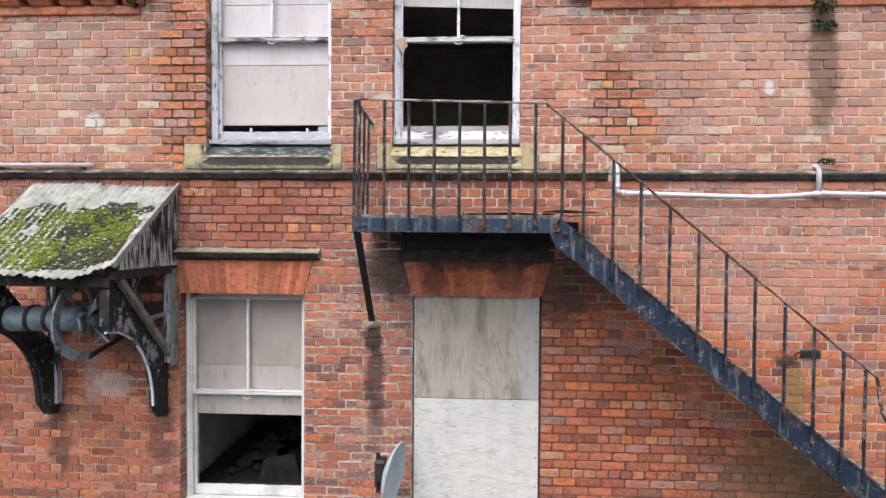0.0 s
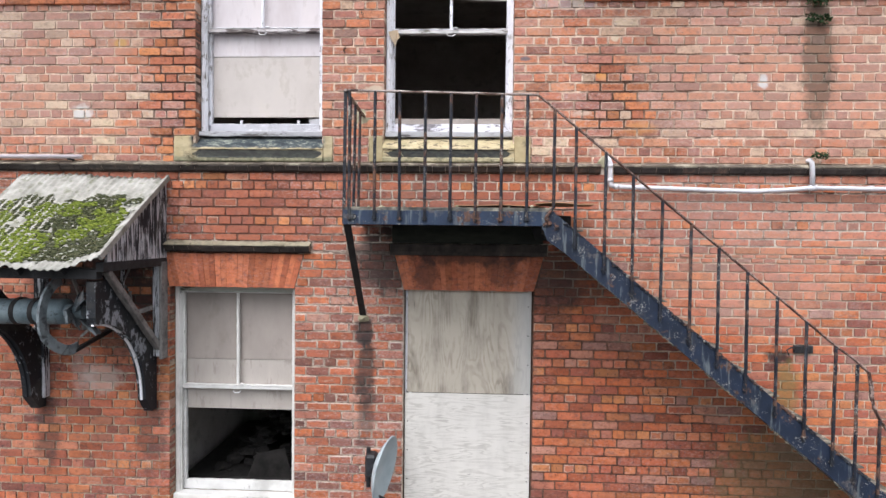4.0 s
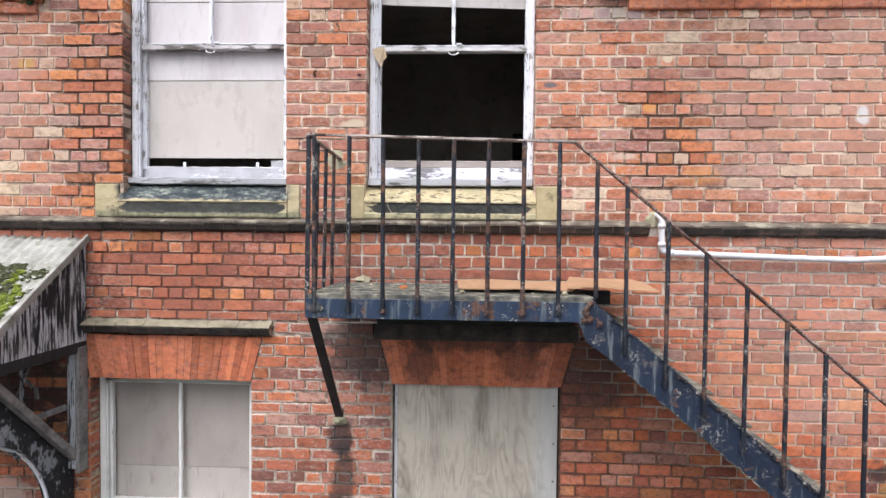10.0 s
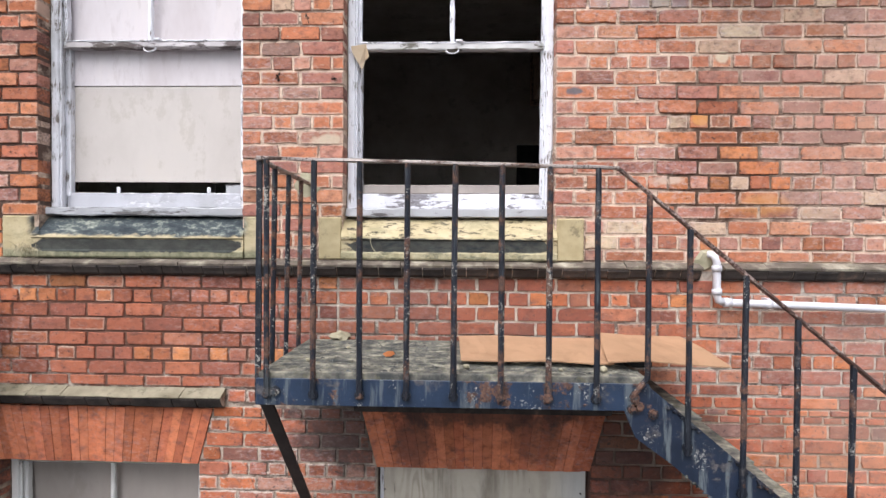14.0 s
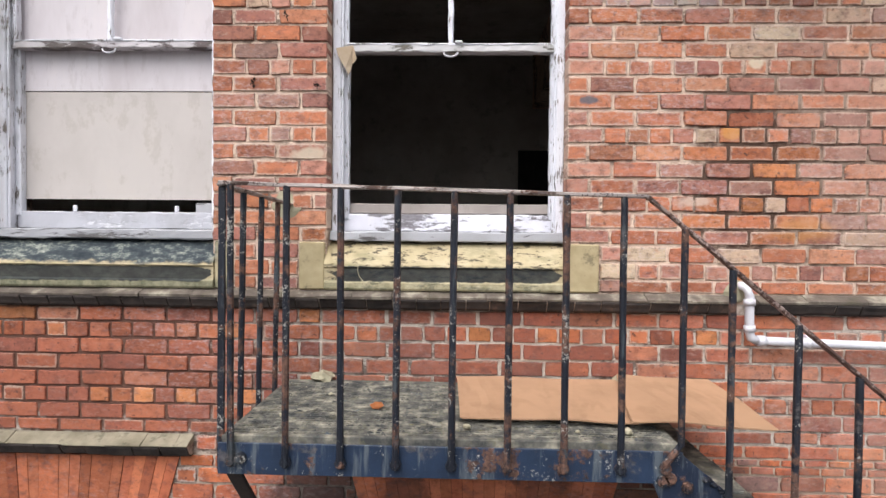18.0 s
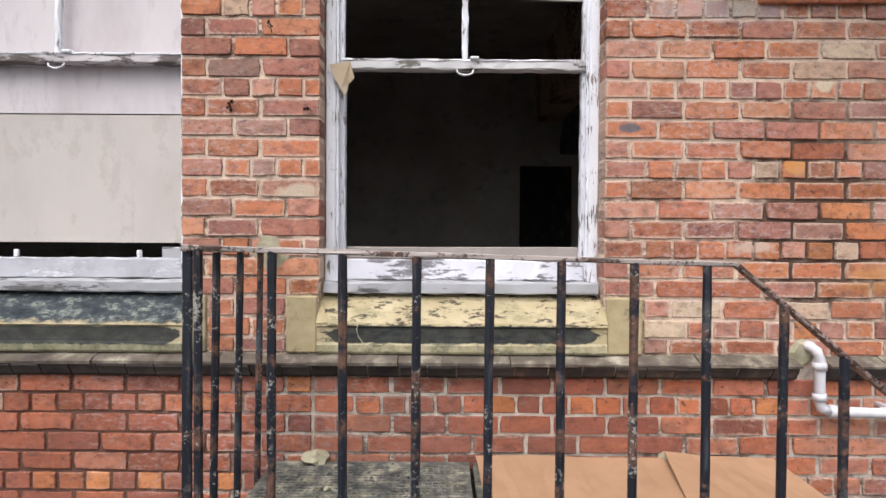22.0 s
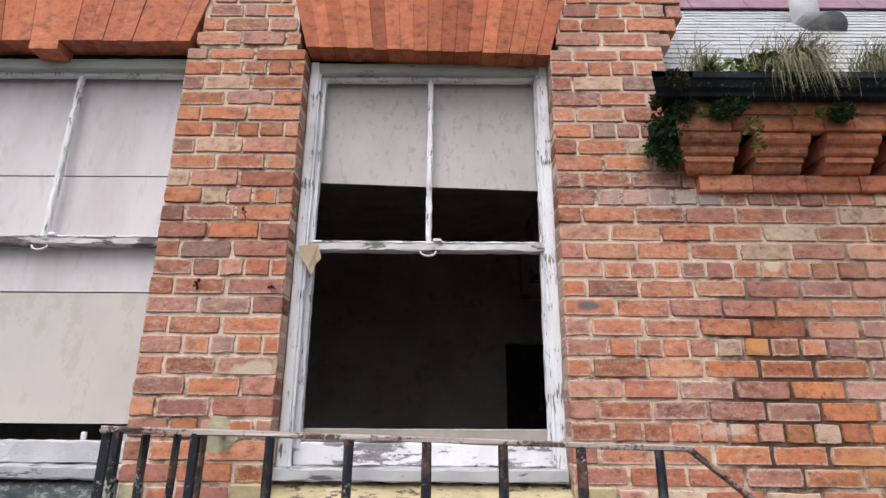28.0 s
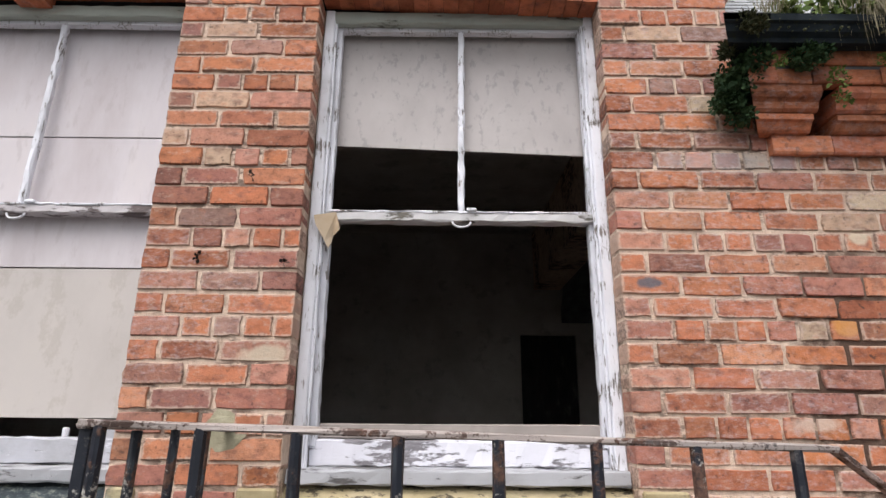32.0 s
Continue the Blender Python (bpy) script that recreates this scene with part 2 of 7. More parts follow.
TOP_STAINS = [(0.68, 4.603, 0.05, 0.022, (0.10, 0.115, 0.14), 0.85), (-0.69, 4.335, 0.10, 0.036, (0.56, 0.475, 0.36), 0.75), (1.478, 4.788, 0.05, 0.034, (0.66, 0.58, 0.43), 0.8), (1.19, 4.12, 0.10, 0.035, (0.57, 0.46, 0.38), 0.7), (1.362, 4.452, 0.055, 0.036, (0.58, 0.27, 0.07), 0.75), (1.47, 4.37, 0.10, 0.036, (0.57, 0.30, 0.12), 0.6), (1.72, 3.98, 0.16, 0.07, (0.55, 0.25, 0.08), 0.55), (1.62, 4.20, 0.08, 0.034, (0.62, 0.52, 0.40), 0.6), (3.1, 4.55, 1.7, 0.95, (0.56, 0.36, 0.29), 0.34), (-3.7, 4.6, 1.0, 0.9, (0.54, 0.38, 0.32), 0.28), (3.25, 4.6, 0.16, 0.75, (0.06, 0.055, 0.04), 0.6), (1.55, 5.2, 0.3, 0.2, SOOT_AND_SHADE, 0.35), (1.02, 5.08, 0.35, 0.06, (0.5, 0.5, 0.52), 0.35), (2.78, 4.40, 0.06, 0.07, (0.62, 0.62, 0.62), 0.8), (-3.42, 4.12, 0.12, 0.08, (0.6, 0.6, 0.58), 0.8), (-3.05, 4.76, 0.07, 0.05, (0.5, 0.3, 0.09), 0.7)]

HAZE = (0.56, 0.42, 0.335)
BRICK_UPPER = brick_material("brick_upper", [(0.48, 0.17, 0.085), (0.42, 0.155, 0.09), (0.50, 0.195, 0.10), (0.38, 0.165, 0.12), (0.48, 0.235, 0.165), (0.44, 0.155, 0.08), (0.26, 0.12, 0.10), (0.50, 0.185, 0.08), (0.42, 0.205, 0.15), (0.52, 0.37, 0.26), (0.45, 0.165, 0.085), (0.34, 0.205, 0.165), (0.49, 0.185, 0.09), (0.43, 0.22, 0.17), (0.43, 0.15, 0.08), (0.52, 0.24, 0.135), (0.32, 0.135, 0.105), (0.46, 0.165, 0.085), (0.45, 0.215, 0.16), (0.50, 0.205, 0.11), (0.39, 0.165, 0.13), (0.47, 0.175, 0.09), (0.55, 0.43, 0.30)], (0.50, 0.215, 0.14), 0.2, 0.5, TOP_STAINS, rim=HAZE, rim_share=0.55, spots=0.5)
BRICK_LOWER = brick_material("brick_lower", [(0.46, 0.125, 0.058), (0.38, 0.105, 0.058), (0.49, 0.145, 0.062), (0.31, 0.09, 0.06), (0.50, 0.17, 0.075), (0.42, 0.12, 0.062), (0.21, 0.075, 0.06), (0.47, 0.125, 0.048), (0.40, 0.15, 0.10), (0.51, 0.165, 0.06), (0.36, 0.10, 0.055), (0.44, 0.21, 0.15), (0.43, 0.125, 0.062), (0.30, 0.17, 0.145)], (0.46, 0.15, 0.075), 0.3, 0.25, BRACE_STAINS_AND_SHADE + STAIR_STAINS_AND_SHADE, smear_amount=0.28, rim=HAZE, rim_share=0.12)
BRICK_MIDDLE = brick_material("brick_middle", [(0.44, 0.13, 0.065), (0.33, 0.10, 0.06), (0.47, 0.155, 0.075), (0.20, 0.085, 0.07), (0.46, 0.19, 0.12), (0.38, 0.12, 0.065), (0.15, 0.075, 0.065), (0.47, 0.14, 0.055), (0.36, 0.15, 0.11), (0.29, 0.10, 0.065), (0.44, 0.24, 0.18), (0.40, 0.12, 0.06)], (0.44, 0.15, 0.08), 0.4, 0.5, BRACE_STAINS_AND_SHADE, smear=(0.50, 0.41, 0.35), smear_amount=0.6, rim=(0.56, 0.48, 0.42), rim_share=0.45)
BRICK_BAND = brick_material("brick_band", [(0.48, 0.145, 0.07), (0.43, 0.13, 0.07), (0.50, 0.165, 0.08), (0.40, 0.125, 0.075), (0.50, 0.20, 0.115), (0.45, 0.135, 0.068), (0.33, 0.11, 0.075), (0.46, 0.165, 0.105)], (0.46, 0.18, 0.11), 0.4, 0.5, BRACE_STAINS_AND_SHADE + [(0.1, 3.32, 1.15, 0.34, (0.13, 0.06, 0.05), 0.5), (-1.75, 3.15, 0.95, 0.4, (0.20, 0.075, 0.05), 0.4), (2.9, 3.25, 1.5, 0.6, (0.58, 0.41, 0.34), 0.22)], smear=(0.46, 0.32, 0.27), smear_amount=0.42, rim=(0.50, 0.36, 0.28), rim_share=0.4)
BRICK_ORANGE = brick_material("brick_orange_header", [(0.49, 0.175, 0.075), (0.52, 0.205, 0.082), (0.47, 0.155, 0.072), (0.44, 0.145, 0.08)], (0.47, 0.18, 0.095), 0.25, 0.3, BRACE_STAINS_AND_SHADE + STAIR_STAINS_AND_SHADE, smear_amount=0.2, rim=HAZE, rim_share=0.2)
BRICK_CANOPY = brick_material("brick_beside_canopy", [(0.46, 0.13, 0.062), (0.38, 0.11, 0.062), (0.49, 0.15, 0.068), (0.32, 0.095, 0.06), (0.46, 0.18, 0.105), (0.42, 0.125, 0.066), (0.26, 0.09, 0.07), (0.44, 0.17, 0.11)], (0.46, 0.155, 0.085), 0.35, 0.3, CANOPY_STAINS_AND_SHADE, smear_amount=0.28, rim=HAZE, rim_share=0.12)
# Its dark blots hold soot and the landing's shade over the door arch.
BRICK_ARCH = brick_material("brick_gauged", [(0.490, 0.152, 0.070), (0.441, 0.131, 0.066), (0.519, 0.170, 0.082), (0.470, 0.150, 0.075)], (0.480, 0.165, 0.095), 0.25, 0.2, [(0.2, 2.86, 0.8, 0.14, SOOT_AND_SHADE, 0.7), (-0.2, 2.68, 0.12, 0.22, SOOT_AND_SHADE, 0.55), (0.5, 2.70, 0.2, 0.2, SOOT_AND_SHADE, 0.45)], smear=(0.294, 0.095, 0.06), smear_amount=0.3, spots=0.2)
BRICK_CORNICE = brick_material("brick_moulded", [(0.56, 0.195, 0.095), (0.50, 0.17, 0.095), (0.58, 0.215, 0.105), (0.53, 0.19, 0.11)], (0.52, 0.20, 0.12), 0.12, 0.35, smear_amount=0.15, spots=0.35)
CRACKS = [(1.75, 4.40, 0.65, 0.55, (0.10, 0.055, 0.04), 0.6), (1.46, 4.18, 0.34, 0.40, (0.06, 0.03, 0.02), 0.8), (1.36, 4.60, 0.25, 0.16, (0.06, 0.03, 0.02), 0.6), (-2.55, 4.45, 0.34, 0.95, (0.06, 0.033, 0.027), 0.92), (3.25, 4.6, 0.16, 0.75, (0.06, 0.055, 0.04), 0.6)]
MORTAR_LIGHT = mortar_material("mortar_light", (0.73, 0.575, 0.455), (0.47, 0.33, 0.25), CRACKS)
MORTAR_MID = mortar_material("mortar_mid", (0.54, 0.45, 0.37), (0.24, 0.165, 0.13), BRACE_STAINS_AND_SHADE)
# The last blot paints the shade under the landing into the joints.
MORTAR_PALE = mortar_material("mortar_pale", (0.60, 0.54, 0.47), (0.34, 0.26, 0.21), [(-1.7, 3.3, 1.05, 0.55, (0.13, 0.06, 0.042), 0.95), (-3.2, 3.3, 1.0, 0.55, (0.13, 0.06, 0.042), 0.95), (0.15, 3.02, 0.95, 0.12, SOOT_AND_SHADE, 0.9)])
MORTAR_ARCH = mortar_material("mortar_gauged", (0.17, 0.06, 0.04), (0.08, 0.03, 0.022))
# Below the flight's slope the joints are darker, stair shade included in their colour.
MORTAR_FLIGHT = mortar_material("mortar_beside_flight", (0.20, 0.105, 0.075), (0.06, 0.032, 0.026), STAIR_STAINS_AND_SHADE, (0.829, 3.5, (0.54, 0.43, 0.34)))
MORTAR_CANOPY = mortar_material("mortar_beside_canopy", (0.46, 0.37, 0.28), (0.15, 0.09, 0.07), CANOPY_STAINS_AND_SHADE)


def weathered_paint(name, paint, under, wear, scale=24.0, stretch=(1, 1, 1), rough=0.6):
    """Old paint that has flaked off to what lies under it."""
    n = Nodes(name)
    body = n.ramp(n.noise(5, 5, 0.6), [(0.25, tuple(0.86 * c for c in paint)), (0.7, paint)])
    flake = n.math("ADD", n.math("MULTIPLY", n.noise(scale, 8, 0.72, stretch), 0.75), n.math("MULTIPLY", n.noise(scale * 0.2, 3, 0.5, shift=(2, 4, 6)), 0.4))
    bare = n.step(flake, wear, wear + 0.05)
    wood = n.ramp(n.noise(60, 5, 0.7, stretch), [(0.3, tuple(0.5 * c for c in under)), (0.7, under)])
    base = n.mix(bare, body, wood)
    base = n.mix(n.math("MULTIPLY", n.step(n.noise(3, 5, 0.6, shift=(9, 2, 5)), 0.5, 0.72), 0.35), base, (0.14, 0.13, 0.11))
    n.bump(n.math("SUBTRACT", n.math("MULTIPLY", n.noise(90, 3, 0.6, stretch), 0.3), bare), 0.6, 0.003)
    return n.done(base, rough, 0.0, 0.35)


PAINT_WHITE = weathered_paint("paint_white_flaking", (0.80, 0.80, 0.85), (0.25, 0.215, 0.19), 0.632, 64, (1.6, 1.6, 0.2))
PAINT_CLEAN = weathered_paint("paint_white_sound", (0.70, 0.69, 0.67), (0.34, 0.32, 0.30), 0.70, 22, (1.4, 1.4, 0.4))
PAINT_SILL = weathered_paint("paint_white_sill", (0.76, 0.75, 0.81), (0.30, 0.28, 0.30), 0.575, 22, (0.35, 1, 1.4))
PAINT_CHALK = weathered_paint("paint_chalked_rail", (0.50, 0.50, 0.54), (0.80, 0.80, 0.84), 0.61, 20, (0.4, 1, 1.4))
PAINT_HEAD = weathered_paint("paint_green_algae_head", (0.40, 0.43, 0.38), (0.10, 0.10, 0.07), 0.63, 12, (0.3, 1, 1.6))
PAINT_GREY = weathered_paint("paint_grey_sill", (0.42, 0.42, 0.44), (0.17, 0.16, 0.16), 0.60, 14, (0.3, 1, 1.6))
PAINT_RAIL_BARE = weathered_paint("paint_rail_mostly_bare", (0.56, 0.52, 0.53), (0.16, 0.125, 0.12), 0.555, 20, (0.3, 1, 1.2))
PAINT_RAIL = weathered_paint("paint_meeting_rail", (0.62, 0.60, 0.60), (0.19, 0.17, 0.14), 0.60, 16, (0.35, 1, 1))

def iron_material(name, navy, rust_level, streak, fleck, chipped=(0.40, 0.38, 0.34)):
    """Blue-black paint, chalked in runs, rusted through in patches, with pale flecks."""
    n = Nodes(name)
    base = n.ramp(n.noise(6, 5, 0.6), [(0.3, tuple(0.5 * c for c in navy)), (0.7, navy)])
    run = n.noise(11, 5, 0.6, (2.2, 1, 0.28), (3, 3, 3))
    base = n.mix(n.math("MULTIPLY", n.step(run, 0.54, 0.66), streak), base, (0.135, 0.155, 0.165))
    peel = n.step(n.noise(5, 8, 0.75, (1, 1, 1.3), (1, 4, 7)), 0.56, 0.63)
    base = n.mix(n.math("MULTIPLY", peel, 0.7), base, n.ramp(n.noise(38, 6, 0.7), [(0.35, (0.035, 0.032, 0.034)), (0.65, (0.17, 0.15, 0.14))]))
    rust = n.step(n.noise(8, 7, 0.7, (1, 1, 1), (5, 0, 1)), rust_level, rust_level + 0.06)
    base = n.mix(rust, base, n.ramp(n.noise(50, 5, 0.7), [(0.35, (0.045, 0.028, 0.024)), (0.65, (0.16, 0.085, 0.06))]))
    chip = n.step(n.math("ADD", n.math("MULTIPLY", n.noise(70, 6, 0.75, shift=(2, 9, 4)), 0.6), n.math("MULTIPLY", n.noise(9, 4, 0.6, shift=(8, 1, 4)), 0.45)), fleck, fleck + 0.03)
    base = n.mix(n.math("MULTIPLY", chip, 0.8), base, chipped)
    n.bump(n.math("ADD", rust, n.noise(60, 5, 0.7)), 0.5, 0.004)
    return n.done(base, n.math("ADD", 0.5, n.math("MULTIPLY", rust, 0.4)), 0.0, 0.35)


IRON_BLUE = iron_material("iron_blue_black_paint", (0.022, 0.040, 0.080), 0.565, 0.6, 0.615)
IRON_STRINGER = iron_material("iron_stringer_peeling", (0.016, 0.026, 0.052), 0.575, 0.75, 0.615)
IRON_BAR = iron_material("iron_bar_paint", (0.015, 0.018, 0.028), 0.515, 0.35, 0.60)
IRON_RAIL = iron_material("iron_rail_rust", (0.09, 0.05, 0.042), 0.54, 0.15, 0.53, (0.36, 0.27, 0.24))
IRON_RAIL_PALE = iron_material("iron_rail_peeled", (0.13, 0.085, 0.07), 0.56, 0.3, 0.48, (0.44, 0.38, 0.35))
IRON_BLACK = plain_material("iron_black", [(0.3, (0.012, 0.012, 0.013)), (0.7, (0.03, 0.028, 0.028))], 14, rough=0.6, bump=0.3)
TIMBER_BLACK = weathered_paint("timber_black_peeling", (0.014, 0.016, 0.022), (0.74, 0.75, 0.80), 0.55, 9, (5, 5, 0.4), 0.7)
TIMBER_FLECK = weathered_paint("timber_black_flecked", (0.012, 0.014, 0.018), (0.36, 0.38, 0.42), 0.635, 16, (1.3, 1.3, 0.8), 0.65)
TIMBER_DARK = plain_material("timber_dark", [(0.3, (0.012, 0.012, 0.013)), (0.6, (0.03, 0.03, 0.032)), (0.8, (0.16, 0.15, 0.15))], 7, (2, 2, 0.8), 0.75, bump=0.5)
# Near-black for the strip that stands for shade under the landing.
LANDING_SHADE_BLACK = plain_material("landing_shade_black", [(0.3, (0.012, 0.013, 0.011)), (0.7, (0.035, 0.038, 0.028))], 9, (0.6, 1, 2), 0.8, bump=0.5)
TIMBER_GREY = plain_material("timber_grey", [(0.3, (0.10, 0.095, 0.09)), (0.7, (0.30, 0.28, 0.27))], 12, (4, 1, 1), 0.85, bump=0.5, speck=(0.03, 0.03, 0.03))
def stone_material(name, middle, half, edge, grimy, black_level):
    """Sandstone sill: middle and half give the run of its black drip band, edge the height of the arris above it; grimy: a blackened splay."""
    n = Nodes(name)
    stone = n.ramp(n.noise(7, 6, 0.6), [(0.3, (0.39, 0.32, 0.185)), (0.7, (0.52, 0.435, 0.285))])
    stone = n.mix(n.math("MULTIPLY", n.step(n.noise(10, 6, 0.7, (0.6, 1, 1.4), (4, 0, 3)), 0.48, 0.64), 0.5), stone, (0.19, 0.185, 0.10))
    flake = n.math("MULTIPLY", n.step(n.noise(24, 8, 0.78, (0.45, 1, 1.3), (1, 5, 2)), black_level, black_level + 0.05), 0.9)
    base = n.mix(flake, stone, (0.045, 0.040, 0.032))
    low = n.math("SUBTRACT", 1.0, n.step(n.math("ADD", n.axis(2), n.math("MULTIPLY", n.noise(20, 5, 0.7, shift=(2, 2, 2)), 0.03)), 3.715, 3.745))
    base = n.mix(n.math("MULTIPLY", low, 0.85 if grimy else 0.55), base, n.ramp(n.noise(26, 6, 0.7, shift=(4, 4, 4)), [(0.35, (0.085, 0.095, 0.06)), (0.65, (0.28, 0.27, 0.18))] if grimy else [(0.35, (0.16, 0.165, 0.09)), (0.65, (0.46, 0.43, 0.30))]))
    reach = n.math("ABSOLUTE", n.math("SUBTRACT", n.axis(0), middle))
    rag = n.math("MULTIPLY", n.math("SUBTRACT", n.noise(17, 7, 0.75, (0.7, 1, 1)), 0.5), 0.09)
    if grimy:
        crust = n.ramp(n.noise(15, 8, 0.78, (0.7, 1, 1.4), (3, 1, 8)), [(0.36, (0.022, 0.028, 0.034)), (0.52, (0.055, 0.066, 0.072)), (0.60, (0.22, 0.235, 0.20)), (0.70, (0.46, 0.46, 0.40))])
        high = n.math("MULTIPLY", n.step(n.math("ADD", n.axis(2), rag), edge + 0.004, edge + 0.026), n.math("SUBTRACT", 1.0, n.step(n.math("ADD", reach, rag), half - 0.01, half + 0.05)))
        base = n.mix(high, base, crust)
    # the drip band thins out towards its ends
    wide = n.math("MULTIPLY", n.math("SUBTRACT", 1.0, n.step(n.math("ADD", reach, n.math("MULTIPLY", rag, 1.6)), half - 0.06, half + 0.02)), 0.040)
    off = n.math("ABSOLUTE", n.math("SUBTRACT", n.math("ADD", n.axis(2), n.math("MULTIPLY", rag, 0.35)), edge - 0.040))
    band = n.math("MULTIPLY", n.step(n.math("SUBTRACT", wide, off), 0.0, 0.006), n.step(n.math("MULTIPLY", n.axis(1), -1.0), -0.012, 0.008))
    base = n.mix(n.math("MULTIPLY", band, 0.95), base, n.ramp(n.noise(22, 6, 0.7, (0.6, 1, 1)), [(0.4, (0.020, 0.024, 0.028)), (0.7, (0.06, 0.066, 0.062))]))
    n.bump(n.noise(70, 6, 0.7), 0.5, 0.006)
    return n.done(base, 0.9, 0, 0.2)


STONE_CLEAN = stone_material("sandstone", -0.003, 0.56, 3.790, False, 0.525)
STONE_DARK = stone_material("sandstone_blackened", -1.76, 0.60, 3.780, True, 0.60)
STONE_END = plain_material("sandstone_end", [(0.3, (0.34, 0.275, 0.15)), (0.7, (0.46, 0.38, 0.23))], 12, bump=0.4, speck=(0.10, 0.09, 0.06), speck_amount=0.6, speck_scale=9)
STRING_DARK = plain_material("string_course_dark", [(0.3, (0.022, 0.019, 0.018)), (0.6, (0.065, 0.052, 0.046)), (0.8, (0.20, 0.125, 0.09))], 9, bump=0.6, rough=0.9, speck=(0.02, 0.02, 0.02), speck_scale=14)
STRING_TOP = plain_material("string_course_top", [(0.3, (0.06, 0.048, 0.04)), (0.5, (0.14, 0.115, 0.092)), (0.68, (0.40, 0.36, 0.28))], 7, bump=0.6, rough=0.95, speck=(0.10, 0.09, 0.055), speck_scale=12)
HOOD_TOP = plain_material("hood_mossy_stone", [(0.3, (0.14, 0.12, 0.08)), (0.7, (0.31, 0.275, 0.20))], 7, bump=0.6, rough=0.95, speck=(0.06, 0.06, 0.04), speck_scale=16)
BOARD_PALE = plain_material("board_pale_weathered", [(0.25, (0.50, 0.445, 0.45)), (0.55, (0.61, 0.565, 0.58)), (0.8, (0.66, 0.605, 0.60))], 2.4, (1.6, 1, 0.5), 0.75, fine=40, bump=0.08, speck=(0.40, 0.345, 0.34), speck_amount=0.28, speck_scale=12)
BOARD_MILDEW = plain_material("board_mildewed", [(0.25, (0.42, 0.385, 0.37)), (0.6, (0.53, 0.49, 0.475))], 3.0, (1, 1, 0.6), 0.8, fine=40, bump=0.08, speck=(0.22, 0.20, 0.205), speck_amount=0.35, speck_scale=26)
BOARD_WARM = plain_material("board_warm_weathered", [(0.25, (0.46, 0.42, 0.39)), (0.55, (0.53, 0.485, 0.455)), (0.8, (0.55, 0.50, 0.455))], 3.0, (1, 1, 0.6), 0.75, fine=40, bump=0.08, speck=(0.36, 0.32, 0.27), speck_amount=0.35, speck_scale=8)
BOARD_GREY = plain_material("board_grey_brown", [(0.25, (0.34, 0.305, 0.275)), (0.7, (0.45, 0.41, 0.375))], 3.0, (1.4, 1, 0.4), 0.75, fine=40, bump=0.08, speck=(0.16, 0.135, 0.115), speck_amount=0.35, speck_scale=9)
BOARD_TAUPE = plain_material("board_taupe", [(0.25, (0.27, 0.235, 0.215)), (0.7, (0.38, 0.335, 0.305))], 3.0, (1, 1, 0.5), 0.75, fine=40, bump=0.08, speck=(0.22, 0.19, 0.17), speck_amount=0.3, speck_scale=6)


def ply_material(name, light, dark, streak, stretch, rings, ring_amount, field_scale=1.5, strip=None):
    """Rotary-cut face: growth rings as contours of a smooth stretched noise. strip: a paler stretch from this x on."""
    n = Nodes(name)
    field = n.noise(field_scale, 3, 0.55, stretch, (3, 1, 5), 0.5)
    wave = n.math("SINE", n.math("MULTIPLY", n.math("ADD", field, n.math("MULTIPLY", n.noise(30, 3, 0.6, stretch), 0.012)), rings))
    line = n.math("MULTIPLY", n.step(wave, -0.1, 0.95), n.ramp(n.noise(5, 5, 0.65, shift=(1, 1, 2)), [(0.35, 0.0), (0.65, 1.0)]))
    base = n.mix(n.math("MULTIPLY", line, ring_amount), light, dark)
    base = n.mix(n.math("MULTIPLY", n.step(n.noise(3.0, 6, 0.62, (2.0, 1, 0.45), (2, 2, 8)), 0.45, 0.75), streak), base, tuple(0.5 * c for c in dark))
    base = n.mix(n.math("MULTIPLY", n.step(n.noise(2.2, 5, 0.6, shift=(7, 7, 1)), 0.45, 0.7), 0.4), base, tuple(0.72 * c for c in light))
    if strip is not None:
        edge = n.math("ADD", n.axis(0), n.math("MULTIPLY", n.noise(7, 5, 0.6, (1.5, 1, 0.3), (5, 5, 5)), 0.16))
        base = n.mix(n.math("MULTIPLY", n.step(edge, strip, strip + 0.24), 0.75), base, (0.46, 0.46, 0.45))
    # short dark checks along the grain
    base = n.mix(n.math("MULTIPLY", n.step(n.noise(9, 4, 0.6, (5, 1, 0.55) if strip is not None else (0.8, 1, 4), (4, 6, 6)), 0.70, 0.75), 0.6), base, (0.09, 0.08, 0.07))
    n.bump(n.math("ADD", line, n.noise(60, 3, 0.6)), 0.25, 0.003)
    return n.done(base, 0.8, 0, 0.2)


PLY_UPPER = ply_material("plywood_stained", (0.45, 0.405, 0.34), (0.19, 0.155, 0.115), 0.75, (2.6, 1, 0.5), 90, 0.5, 1.5, 0.60)
PLY_LOWER = ply_material("plywood_bleached", (0.63, 0.605, 0.565), (0.36, 0.335, 0.30), 0.14, (0.42, 1, 3.0), 66, 0.6, 3.3)
PLASTIC_WHITE = plain_material("plastic_white_pipe", [(0.3, (0.52, 0.51, 0.55)), (0.7, (0.68, 0.67, 0.70))], 6, rough=0.4, bump=0.05, speck=(0.42, 0.39, 0.38), speck_amount=0.4, spec=0.5)
PLASTIC_LILAC = plain_material("plastic_faded_pipe", [(0.3, (0.42, 0.37, 0.40)), (0.7, (0.58, 0.52, 0.55))], 6, rough=0.5, bump=0.05, speck=(0.25, 0.2, 0.2), speck_amount=0.4)
